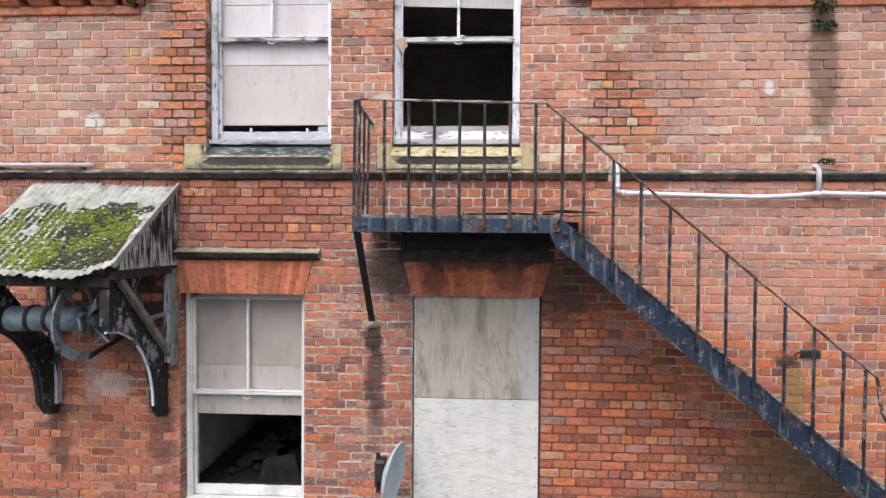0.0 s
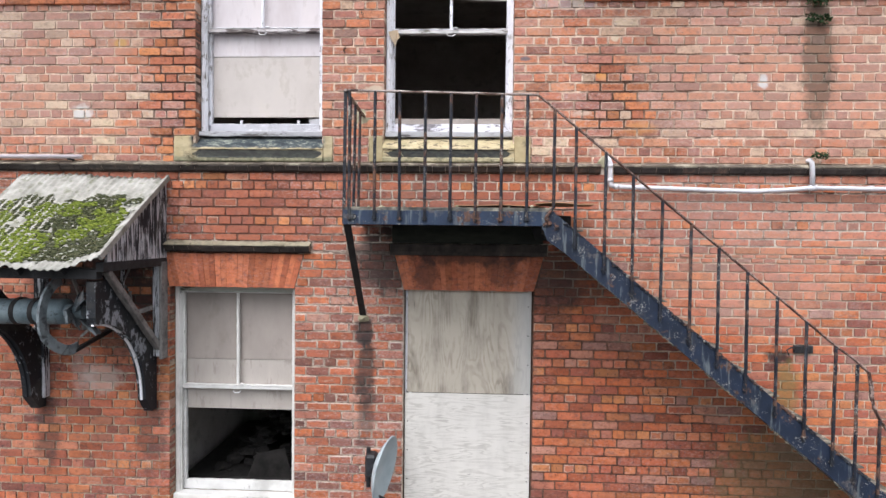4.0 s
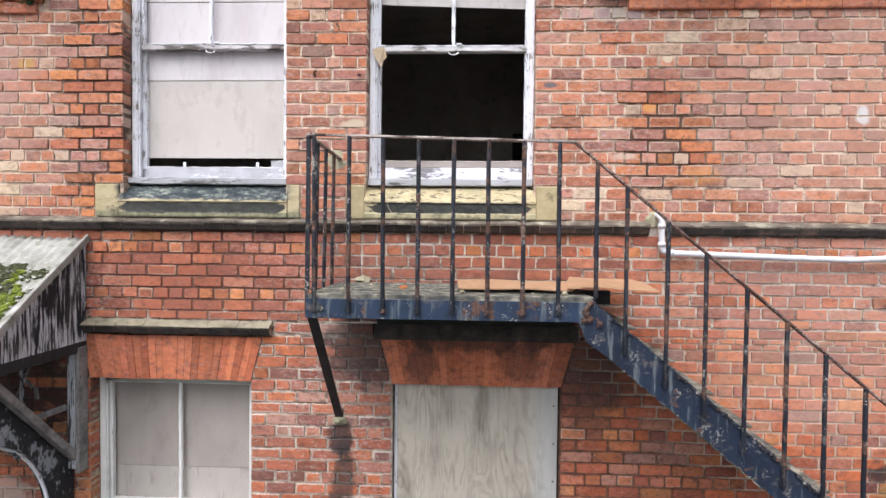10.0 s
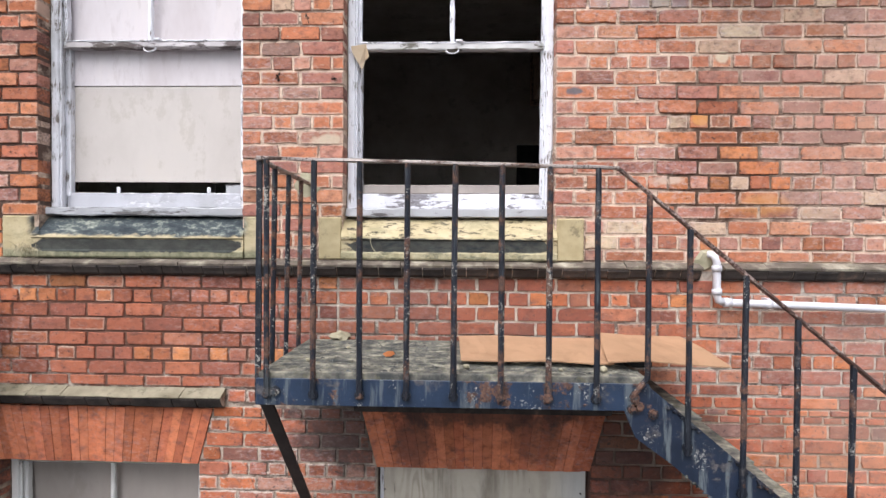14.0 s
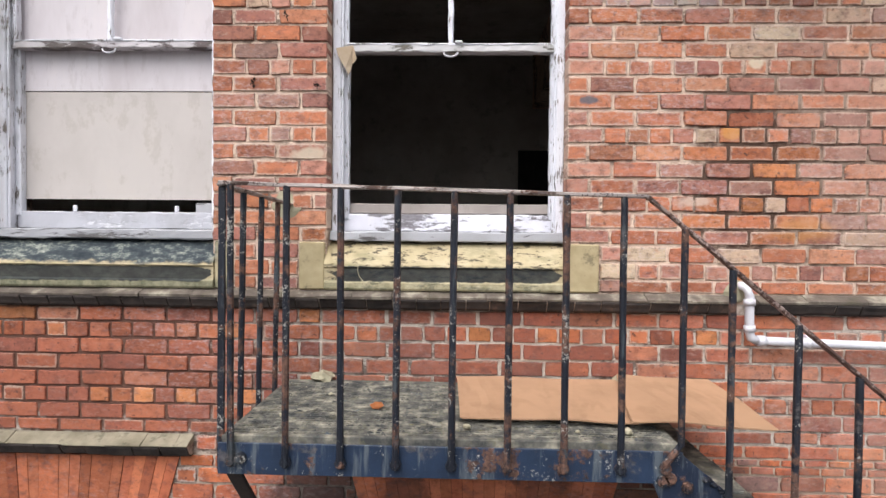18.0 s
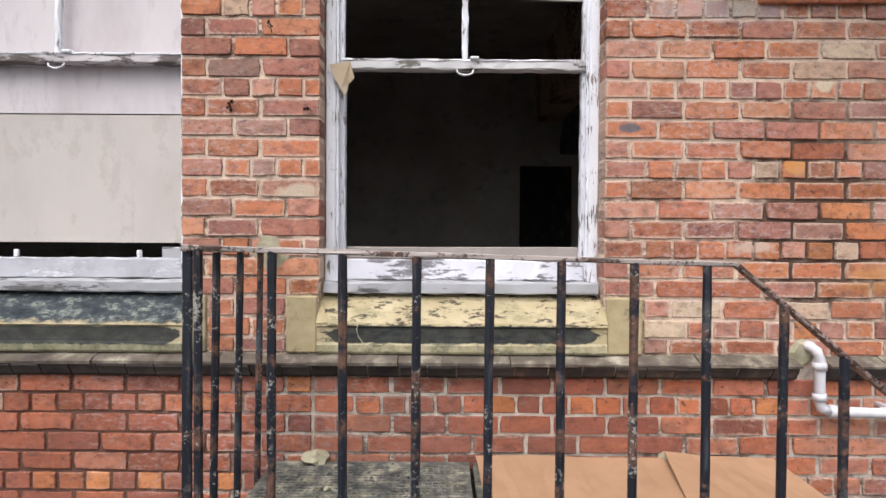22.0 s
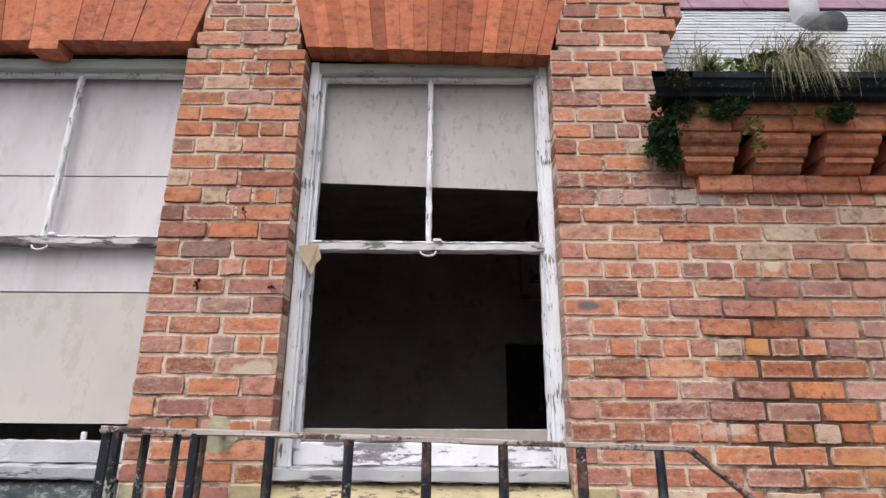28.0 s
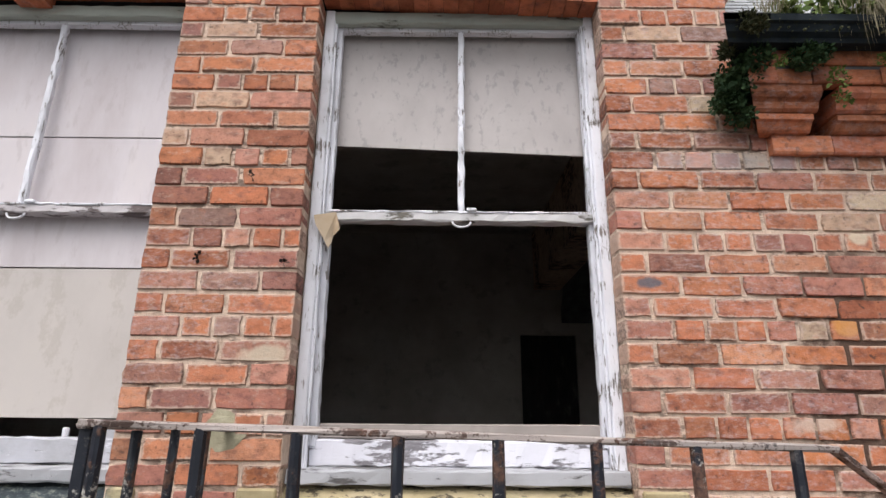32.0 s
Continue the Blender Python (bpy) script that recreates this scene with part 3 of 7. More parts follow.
SLATE = plain_material("slate_grey", [(0.3, (0.36, 0.365, 0.38)), (0.7, (0.52, 0.53, 0.54))], 9, (1, 1, 1), 0.4, bump=0.4, speck=(0.12, 0.12, 0.12), speck_scale=24)
RIDGE_TILE = plain_material("ridge_tile_purple", [(0.3, (0.20, 0.12, 0.16)), (0.7, (0.30, 0.18, 0.22))], 9, bump=0.4)
LEAD = plain_material("lead_flashing", [(0.3, (0.07, 0.07, 0.075)), (0.7, (0.17, 0.17, 0.18))], 14, rough=0.5, bump=0.5)
GUTTER = plain_material("gutter_black", [(0.3, (0.010, 0.014, 0.018)), (0.7, (0.032, 0.040, 0.046))], 8, rough=0.9, bump=0.5, spec=0.1, speck=(0.03, 0.035, 0.02), speck_amount=0.6)
GRATING = plain_material("grating_galvanised_dirty", [(0.36, (0.045, 0.047, 0.046)), (0.52, (0.14, 0.133, 0.112)), (0.68, (0.36, 0.33, 0.255))], 13, rough=0.8, bump=0.5, speck=(0.13, 0.12, 0.07), speck_scale=20)
def grit_material():
    """Dirt trodden into the grating: black and buff patches with pale crumbs."""
    n = Nodes("grit_and_moss")
    base = n.ramp(n.noise(7, 6, 0.7), [(0.36, (0.026, 0.032, 0.038)), (0.52, (0.10, 0.095, 0.082)), (0.66, (0.33, 0.30, 0.23))])
    base = n.mix(n.math("MULTIPLY", n.step(n.noise(10, 5, 0.6, shift=(3, 1, 1)), 0.58, 0.66), 0.6), base, (0.075, 0.10, 0.13))
    base = n.mix(n.math("MULTIPLY", n.step(n.noise(75, 4, 0.7, shift=(2, 5, 1)), 0.60, 0.68), 0.8), base, (0.55, 0.51, 0.44))
    base = n.mix(n.math("MULTIPLY", n.step(n.noise(5, 4, 0.6, shift=(6, 2, 7)), 0.60, 0.7), 0.5), base, (0.20, 0.18, 0.05))
    n.bump(n.noise(60, 6, 0.75), 0.9, 0.01)
    return n.done(base, 0.95, 0, 0.15)


GRIT = grit_material()
HARDBOARD = ply_material("hardboard_brown", (0.43, 0.26, 0.155), (0.28, 0.16, 0.09), 0.3, (3.2, 0.7, 1), 30, 0.4, 1.6)
MORTAR_LUMP = plain_material("mortar_lump", [(0.3, (0.24, 0.22, 0.14)), (0.7, (0.42, 0.38, 0.27))], 14, bump=0.7)
CORRUGATED = plain_material("corrugated_cement", [(0.3, (0.19, 0.185, 0.16)), (0.7, (0.42, 0.41, 0.38))], 8, rough=0.9, bump=0.5, speck=(0.12, 0.13, 0.07), speck_amount=0.6, speck_scale=9)
ZINC = plain_material("duct_painted_metal", [(0.3, (0.15, 0.205, 0.235)), (0.7, (0.32, 0.39, 0.42))], 7, rough=0.5, metal=0.2, bump=0.2, speck=(0.02, 0.02, 0.022), speck_amount=0.7, speck_scale=11)
ZINC_PALE = plain_material("fan_bare_metal", [(0.3, (0.10, 0.12, 0.135)), (0.7, (0.30, 0.34, 0.36))], 9, rough=0.55, metal=0.1, bump=0.4, speck=(0.03, 0.03, 0.035), speck_amount=0.75, speck_scale=13)
DISH = plain_material("dish_grey_blue", [(0.3, (0.32, 0.38, 0.41)), (0.7, (0.46, 0.52, 0.54))], 5, rough=0.45, bump=0.05)
RUBBER = plain_material("plastic_black", [(0.3, (0.012, 0.012, 0.014)), (0.7, (0.035, 0.035, 0.04))], 12, rough=0.5, bump=0.1)
PLASTER = plain_material("plaster_dirty", [(0.3, (0.40, 0.37, 0.33)), (0.7, (0.60, 0.57, 0.53))], 2.2, rough=0.9, bump=0.3, speck=(0.12, 0.105, 0.095), speck_scale=4, speck_amount=0.3)
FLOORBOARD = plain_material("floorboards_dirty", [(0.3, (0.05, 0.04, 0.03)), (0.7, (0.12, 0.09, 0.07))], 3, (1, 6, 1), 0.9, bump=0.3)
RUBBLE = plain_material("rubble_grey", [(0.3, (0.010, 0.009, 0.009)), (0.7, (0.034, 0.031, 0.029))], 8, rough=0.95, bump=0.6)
PAPER = plain_material("paper_buff", [(0.3, (0.46, 0.34, 0.22)), (0.7, (0.56, 0.45, 0.33))], 12, rough=0.9, bump=0.2)
ASPHALT = plain_material("asphalt", [(0.3, (0.04, 0.04, 0.04)), (0.7, (0.065, 0.063, 0.06))], 2, rough=0.95, fine=120, bump=0.6, speck=(0.11, 0.105, 0.10), speck_scale=90)
CONCRETE = plain_material("concrete", [(0.3, (0.22, 0.21, 0.19)), (0.7, (0.36, 0.34, 0.31))], 4, rough=0.95, bump=0.5, speck=(0.12, 0.11, 0.08))
LICHEN = plain_material("lichen_grey_green", [(0.3, (0.30, 0.31, 0.26)), (0.7, (0.48, 0.48, 0.42))], 30, rough=1.0, bump=0.4)


def leaf_material(name, a, b):
    n = Nodes(name)
    base = n.ramp(n.random(), [(0.0, a), (1.0, b)])
    base = n.mix(n.math("MULTIPLY", n.noise(40, 3, 0.6), 0.4), base, tuple(0.5 * c for c in a))
    return n.done(base, 0.7, 0, 0.25)


MOSS = leaf_material("moss_green", (0.07, 0.10, 0.012), (0.20, 0.24, 0.03))
MOSS_DARK = leaf_material("moss_dark", (0.03, 0.04, 0.015), (0.10, 0.10, 0.05))
FERN = leaf_material("fern_dark_green", (0.012, 0.035, 0.012), (0.045, 0.085, 0.03))
LEAF = leaf_material("leaf_light_green", (0.07, 0.12, 0.025), (0.18, 0.24, 0.06))
GRASS = leaf_material("grass_green", (0.10, 0.13, 0.03), (0.24, 0.25, 0.09))
ROOT = leaf_material("root_dead_brown", (0.018, 0.014, 0.012), (0.05, 0.036, 0.028))
STRAW = leaf_material("grass_dry", (0.20, 0.17, 0.095), (0.42, 0.375, 0.26))


# ---------------------------------------------------------------- mesh helpers
def mesh_of(bm, name, material, smooth=False):
    me = bpy.data.meshes.new(name)
    bmesh.ops.recalc_face_normals(bm, faces=bm.faces[:])
    bm.to_mesh(me)
    bm.free()
    me.materials.append(material)
    if smooth:
        me.polygons.foreach_set("use_smooth", [True] * len(me.polygons))
    return me


def thing(name, label, category="", kind="", group="", at=(0, 0, 0)):
    ob = new(name)
    ob.empty_display_size = 0.1
    ob.location = at
    return tagged(ob, label, category, group, kind)


def under(ob, parent):
    ob.parent = parent
    ob.matrix_parent_inverse = Matrix.Translation(-parent.matrix_basis.translation) if parent.parent is None else Matrix.Identity(4)
    return ob


def part(name, bm, material, parent, label="", smooth=False):
    """One mesh object under a thing, its vertices in world metres."""
    ob = new(name, mesh_of(bm, name, material, smooth))
    under(ob, parent)
    if label:
        ob["label"] = label
    return ob


def solo(name, bm, material, label, category="", kind="", group="", smooth=False):
    return tagged(new(name, mesh_of(bm, name, material, smooth)), label, category, group, kind)


def block(bm, x0, x1, y0, y1, z0, z1, bevel=0.0):
    g = bmesh.ops.create_cube(bm, size=1.0)["verts"]
    for v in g:
        v.co = Vector(((x0 + x1) / 2 + v.co.x * (x1 - x0), (y0 + y1) / 2 + v.co.y * (y1 - y0), (z0 + z1) / 2 + v.co.z * (z1 - z0)))
    if bevel:
        es = list({e for v in g for e in v.link_edges})
        bmesh.ops.bevel(bm, geom=es, offset=bevel, segments=1, profile=0.7, affect="EDGES")
    return bm


def boxed(*a, bevel=0.003):
    return block(bmesh.new(), *a, bevel=bevel)


def rect(w, h, c=0.003):
    """A section with cut corners, w across and h up."""
    a, b = w / 2, h / 2
    return [(-a + c, -b), (a - c, -b), (a, -b + c), (a, b - c), (a - c, b), (-a + c, b), (-a, b - c), (-a, -b + c)]


def ring(r, n=8):
    return [(r * math.cos(i * 2 * math.pi / n), r * math.sin(i * 2 * math.pi / n)) for i in range(n)]


def sweep(bm, path, section, up=(0, 0, 1), rough=0.0, rnd=None, scale=None):
    """A section carried along a path, with closed ends; rough jitters its points."""
    path = [Vector(p) for p in path]
    rows = []
    for i, p in enumerate(path):
        t = (path[min(i + 1, len(path) - 1)] - path[max(i - 1, 0)]).normalized()
        u = Vector(up)
        if abs(t.dot(u)) > 0.95:
            u = Vector((0, 1, 0))
        side = t.cross(u).normalized()
        high = side.cross(t).normalized()
        k = scale[i] if scale else 1.0
        row = []
        for a, b in section:
            q = p + side * a * k + high * b * k
            if rough:
                q += Vector((rnd.uniform(-rough, rough), rnd.uniform(-rough, rough), rnd.uniform(-rough, rough)))
            row.append(bm.verts.new(q))
        rows.append(row)
    m = len(section)
    for r0, r1 in zip(rows, rows[1:]):
        for j in range(m):
            bm.faces.new((r0[j], r0[(j + 1) % m], r1[(j + 1) % m], r1[j]))
    bm.faces.new(rows[0][::-1])
    bm.faces.new(rows[-1])
    return bm


def along(p0, p1, n):
    p0, p1 = Vector(p0), Vector(p1)
    return [p0.lerp(p1, i / n) for i in range(n + 1)]


def bar(p0, p1, section, n=1, up=(0, 0, 1), rough=0.0, rnd=None):
    return sweep(bmesh.new(), along(p0, p1, n), section, up, rough, rnd)


def profile_x(bm, x0, x1, pts):
    """A closed outline of (y, z) points carried from x0 to x1."""
    a = [bm.verts.new((x0, y, z)) for y, z in pts]
    b = [bm.verts.new((x1, y, z)) for y, z in pts]
    k = len(pts)
    for j in range(k):
        bm.faces.new((a[j], a[(j + 1) % k], b[(j + 1) % k], b[j]))
    bm.faces.new(a[::-1])
    bm.faces.new(b)
    return bm


def prism_y(bm, pts, y0, y1):
    """A closed outline of (x, z) points carried from y0 to y1."""
    a = [bm.verts.new((x, y0, z)) for x, z in pts]
    b = [bm.verts.new((x, y1, z)) for x, z in pts]
    k = len(pts)
    for j in range(k):
        bm.faces.new((a[j], a[(j + 1) % k], b[(j + 1) % k], b[j]))
    bm.faces.new(a[::-1])
    bm.faces.new(b)
    return bm


def prism_x(bm, pts, x0, x1):
    return profile_x(bm, x0, x1, pts)


def cylinder(bm, p0, p1, r, n=16):
    return sweep(bm, [p0, p1], ring(r, n))


ICO = None


class Heap:
    """Gathers many small jittered stones, cushions or leaves and makes them one mesh at the end."""

    def __init__(self):
        self.v, self.f = [], []

    def lump(self, at, r, rnd, flat=0.6):
        global ICO
        if ICO is None:
            b = bmesh.new()
            bmesh.ops.create_icosphere(b, subdivisions=1, radius=1.0)
            b.verts.index_update()
            ICO = ([tuple(q.co) for q in b.verts], [tuple(q.index for q in f.verts) for f in b.faces])
            b.free()
        o = len(self.v)
        for x, y, z in ICO[0]:
            k = r * rnd.uniform(0.72, 1.28)
            self.v.append((at[0] + x * k, at[1] + y * k, at[2] + z * k * flat))
        self.f += [tuple(o + i for i in f) for f in ICO[1]]

    def face(self, pts):
        o = len(self.v)
        self.v += [tuple(p) for p in pts]
        self.f.append(tuple(range(o, o + len(pts))))

    def mesh(self, name, material):
        me = bpy.data.meshes.new(name)
        me.from_pydata(self.v, [], self.f)
        me.materials.append(material)
        return me

    def solo(self, name, material, label, category="", kind=""):
        return tagged(new(name, self.mesh(name, material)), label, category, "", kind)

    def part(self, name, material, parent, label=""):
        ob = under(new(name, self.mesh(name, material)), parent)
        if label:
            ob["label"] = label
        return ob


def lump(bm, at, r, rnd, flat=0.6, n=1):
    g = bmesh.ops.create_icosphere(bm, subdivisions=n, radius=r)["verts"]
    for v in g:
        k = rnd.uniform(0.75, 1.25)
        v.co = Vector((v.co.x * k, v.co.y * k, v.co.z * k * flat)) + Vector(at)
    return bm


# ---------------------------------------------------------------- the plan
C = 0.08225            # brick course
S = 0.2215             # stretcher with its joint
HEAD = 4.434           # middle of one header course
DEPTH = 0.34           # wall thickness
W1 = (-2.336, -1.169)  # upper boarded window
W2 = (-0.587, 0.577)   # upper open window
GW = (-2.590, -1.420)  # lower window
DOOR = (-0.385, 0.780)
BAY = (-2.890, 1.130)
SILL_Z = 3.905
ARCH_U = 5.855
ARCH_L = 2.505
ARCH_H = 0.315
STRING_Z = (3.575, 3.668)
FAR = 7.5
SKEW = 0.27

# ---------------------------------------------------------------- ground, rooms, roof
bm = bmesh.new()
vs = [bm.verts.new(p) for p in ((-300, -300, 0), (300, -300, 0), (300, 300, 0), (-300, 300, 0))]
bm.faces.new(vs)
solo("ground", bm, ASPHALT, "dark worn asphalt yard in front of the building", "ground", "structure")


def slabs(name, boxes, material, label, category="wall"):
    bm = bmesh.new()
    for b in boxes:
        block(bm, *b)
    return solo(name, bm, material, label, category, "structure")


F = 0.0078  # the mortar lies this far behind the brick faces
wall_upper_left = slabs("wall_upper_left", [(-FAR, W1[0] - F, F, DEPTH, 3.62, 5.19), (-FAR, BAY[0] - 0.03, 0.105, DEPTH, 5.19, 5.35), (BAY[0] - 0.03, W1[0] - F, F, DEPTH, 5.19, 5.35), (BAY[0] + F, W1[0] - F, F, DEPTH, 5.35, ARCH_U)], MORTAR_LIGHT, "red brick wall with pale mortar above the string course")
wall_upper_pier = slabs("wall_upper_pier", [(W1[1] + F, W2[0] - F, F, DEPTH, 3.62, ARCH_U)], MORTAR_LIGHT, "narrow red brick pier between two sash windows")
slabs("wall_bay_top", [(BAY[0] + F, BAY[1] - F, F, DEPTH, 6.175, 6.9)], MORTAR_LIGHT, "red brick wall of the bay above its window arches")
for x0, x1 in ((BAY[0] + F, W1[0] - 0.06), (W1[1] + 0.06, W2[0] - 0.05), (W2[1] + 0.05, BAY[1] - F)):
    slabs("wall_beside_arch", [(x0, x1, F, DEPTH, ARCH_U, 6.175)], MORTAR_LIGHT, "red brick wall beside a flat arch")
for x0, x1 in (W1, W2):
    slabs("wall_below_window", [(x0 - F, x1 + F, 0.145, DEPTH, 3.62, SILL_Z - 0.02)], MORTAR_LIGHT, "red brick wall under a window sill")
wall_upper_right = slabs("wall_upper_right", [(W2[1] + F, FAR, F, DEPTH, 3.62, 5.19), (W2[1] + F, BAY[1] + 0.04, F, DEPTH, 5.19, 5.35), (BAY[1] + 0.04, FAR, 0.105, DEPTH, 5.19, 5.35), (W2[1] + F, BAY[1] - F, F, DEPTH, 5.35, ARCH_U)], MORTAR_LIGHT, "weathered red brick wall in garden bond with pale mortar")
wall_band = slabs("wall_band", [(-FAR, FAR, F, DEPTH, 2.93, 3.62)], MORTAR_PALE, "band of orange-red brick below the string course")
wall_lower_left = slabs("wall_lower_left", [(-FAR, GW[0] - F, F, DEPTH, 0, 2.93)], MORTAR_CANOPY, "orange-red brick wall with soot and painted shade under the canopy")
wall_lower_middle = slabs("wall_lower_middle", [(GW[1] + F, DOOR[0] - F, F, DEPTH, 0, 2.93), (GW[0] - F, GW[1] + F, 0.03, DEPTH, 0, 0.45), (GW[0] - F, GW[1] + F, 0.10, DEPTH, ARCH_L, 2.93), (DOOR[0] - F, DOOR[1] + F, 0.10, DEPTH, ARCH_L, 2.93)], MORTAR_MID, "red brick wall between lower window and boarded door")
wall_lower_right = slabs("wall_lower_right", [(DOOR[1] + F, FAR, F, DEPTH, 0, 2.93)], MORTAR_FLIGHT, "orange-red brick wall with dark joints behind the stair")

slabs("lintels", [(W1[0] - 0.06, W1[1] + 0.06, 0.115, DEPTH, ARCH_U + 0.035, 6.175), (W2[0] - 0.05, W2[1] + 0.05, 0.115, DEPTH, ARCH_U + 0.03, 6.175)], TIMBER_DARK, "dark timber lintels behind the flat arches", "lintel")
slabs("wall_back", [(-FAR, FAR, 4.2, 4.4, 0, 5.4)], PLASTER, "plain back wall that closes the building")
slabs("wall_end_left", [(-FAR, -FAR + 0.2, DEPTH, 4.2, 0, 5.4)], PLASTER, "plain end wall")
slabs("wall_end_right", [(FAR - 0.2, FAR, DEPTH, 4.2, 0, 5.4)], PLASTER, "plain end wall")
slabs("wall_partition_left", [(-3.0, -2.88, DEPTH, 4.2, 0.05, 5.93)], PLASTER, "dirty plaster partition wall")
slabs("wall_partition_right", [(1.85, 1.97, DEPTH, 4.2, 0.05, 5.93)], PLASTER, "dirty plaster partition wall")
slabs("wall_inner", [(-2.88, 0.70, 3.5, 3.62, 3.2, 5.93), (1.24, 1.85, 3.5, 3.62, 3.2, 5.93), (0.70, 1.24, 3.5, 3.62, 4.9, 5.93)], PLASTER, "dirty plaster wall with a dark doorway")
# Added dark panel: stands for the unlit space behind the doorway.
solo("doorway_dark_panel", boxed(0.705, 1.235, 3.52, 3.56, 3.2, 4.897), TIMBER_DARK, "dark panel added in the room's back doorway for the darkness beyond", "door", "structure")
slabs("wall_between_lower_rooms", [(-0.62, -0.5, DEPTH, 4.2, 0.05, 3.0)], PLASTER, "dirty plaster wall beside the lower room")
slabs("floor_upper", [(-2.88, 1.85, DEPTH, 4.2, 3.02, 3.2)], FLOORBOARD, "bare dirty floorboards of the upper room", "floor")
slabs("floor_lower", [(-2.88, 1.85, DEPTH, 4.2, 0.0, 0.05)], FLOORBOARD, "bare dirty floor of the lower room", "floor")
slabs("ceiling_upper", [(-3.0, 1.97, DEPTH, 4.4, 5.93, 5.99)], PLASTER, "stained plaster ceiling of the upper room", "ceiling")


# ---------------------------------------------------------------- flat arches
def flat_arch(name, x0, x1, z0, label, count, depth, dropped=(), sag=0.0):
    """A gauged flat arch; dropped voussoirs hang a little lower."""
    top = thing(name, label, "arch", "structure", at=((x0 + x1) / 2, 0, z0))
    rnd = random.Random(len(name) + int(x0 * 100))
    mid = (x0 + x1) / 2
    spread = 1 + SKEW * ARCH_H / ((x1 - x0) / 2)
    for i in range(count):
        a, b = x0 + (x1 - x0) * i / count + 0.0010, x0 + (x1 - x0) * (i + 1) / count - 0.0010
        d = (-0.045 if i in dropped else 0.0) - sag * (i / count) + rnd.uniform(-0.003, 0.003)
        bm = bmesh.new()
        prism_y(bm, [(a, z0 + d), (b, z0 + d), (mid + (b - mid) * spread, z0 + ARCH_H + d), (mid + (a - mid) * spread, z0 + ARCH_H + d)], rnd.uniform(-0.006, 0.0), depth)
        part("voussoir", bm, BRICK_ARCH, top)
    bm = bmesh.new()
    prism_y(bm, [(x0, z0 + 0.012), (x1, z0 + 0.012), (mid + (x1 - mid) * spread, z0 + ARCH_H), (mid + (x0 - mid) * spread, z0 + ARCH_H)], 0.0025, depth - 0.004)
    part("joint_bed", bm, MORTAR_ARCH, top)
    return top


flat_arch("arch_1", W1[0] - 0.03, W1[1] + 0.01, ARCH_U + 0.04, "flat arch of long orange-red gauged bricks, two of them slipped", 17, 0.112, (6, 7))
flat_arch("arch_2", W2[0] - 0.005, W2[1] + 0.005, ARCH_U + 0.01, "flat arch of long orange-red gauged bricks over the open window", 18, 0.112, (), 0.045)
flat_arch("arch_3", GW[0] - 0.0, GW[1] + 0.005, ARCH_L, "flat arch of smooth orange-red gauged bricks over the lower window", 24, 0.10)
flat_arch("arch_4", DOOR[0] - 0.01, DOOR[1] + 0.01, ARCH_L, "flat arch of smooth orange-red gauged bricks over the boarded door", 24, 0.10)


# ---------------------------------------------------------------- string course and hood moulds
def moulding(name, x0, x1, z0, z1, out, step, label, seed, top_material, low_material, slope=0.02):
    top = thing(name, label, "moulding", "structure", at=((x0 + x1) / 2, 0, z0))
    rnd = random.Random(seed)
    zm = z0 + (z1 - z0) * 0.62
    x = x0
    while x < x1 - 0.02:
        e = min(x1, x + step * rnd.uniform(0.88, 1.12))
        o, dz = rnd.uniform(-0.004, 0.004), rnd.uniform(-0.003, 0.003)
        bm = bmesh.new()
        profile_x(bm, x + 0.0028, e - 0.0028, [(0.06, z0 + dz), (-out * 0.35 + o, z0 + dz), (-out * 0.62 + o, z0 + 0.012 + dz), (-out * 0.72 + o, z0 + 0.026 + dz), (-out * 0.92 + o, zm - 0.012 + dz), (-out * 0.92 + o, zm - 0.003 + dz), (0.06, zm - 0.003 + dz)])
        part("moulded_brick", bm, low_material, top)
        x = e
    bm = bmesh.new()
    profile_x(bm, x0 + 0.004, x1 - 0.004, [(0.055, z0 + 0.003), (-out * 0.35 + 0.008, z0 + 0.004), (-out * 0.62 + 0.008, z0 + 0.016), (-out * 0.92 + 0.009, zm - 0.014), (-out * 0.92 + 0.009, zm - 0.004), (0.055, zm - 0.004)])
    part("joint_bed", bm, MORTAR_MID, top)
    x = x0
    while x < x1 - 0.02:
        e = min(x1, x + step * 1.9 * rnd.uniform(0.7, 1.25))
        o, dz = rnd.uniform(-0.008, 0.006), rnd.uniform(-0.004, 0.003)
        bm = bmesh.new()
        profile_x(bm, x + 0.001, e - 0.001, [(0.06, zm - 0.002), (-out + o, zm - 0.002), (-out + o - 0.002, z1 - slope - 0.006 + dz), (-out + o + 0.008, z1 - slope + dz), (0.0, z1 + dz), (0.06, z1 + dz)])
        part("capping_tile", bm, top_material, top)
        x = e
    return top


moulding("string_course_1", -FAR, 1.375, *STRING_Z, 0.062, 0.125, "blackened moulded brick string course with worn tile capping", 3, STRING_TOP, STRING_DARK)
moulding("string_course_2", 1.485, FAR, *STRING_Z, 0.055, 0.125, "blackened moulded brick string course with worn tile capping", 4, STRING_TOP, STRING_DARK)
moulding("hood_mould", -2.655, -1.257, 2.832, 2.935, 0.075, 0.125, "mossy stone-capped hood mould over the lower window", 5, HOOD_TOP, STRING_DARK, 0.03)
# Added dark strip: the landing's shade on the wall, given as a slab.
slabs("landing_shade_strip", [(-0.50, 0.86, -0.045, -0.003, 2.935, 3.095)], LANDING_SHADE_BLACK, "black strip added on the wall for the shade under the landing", "beam")
bm = bmesh.new()
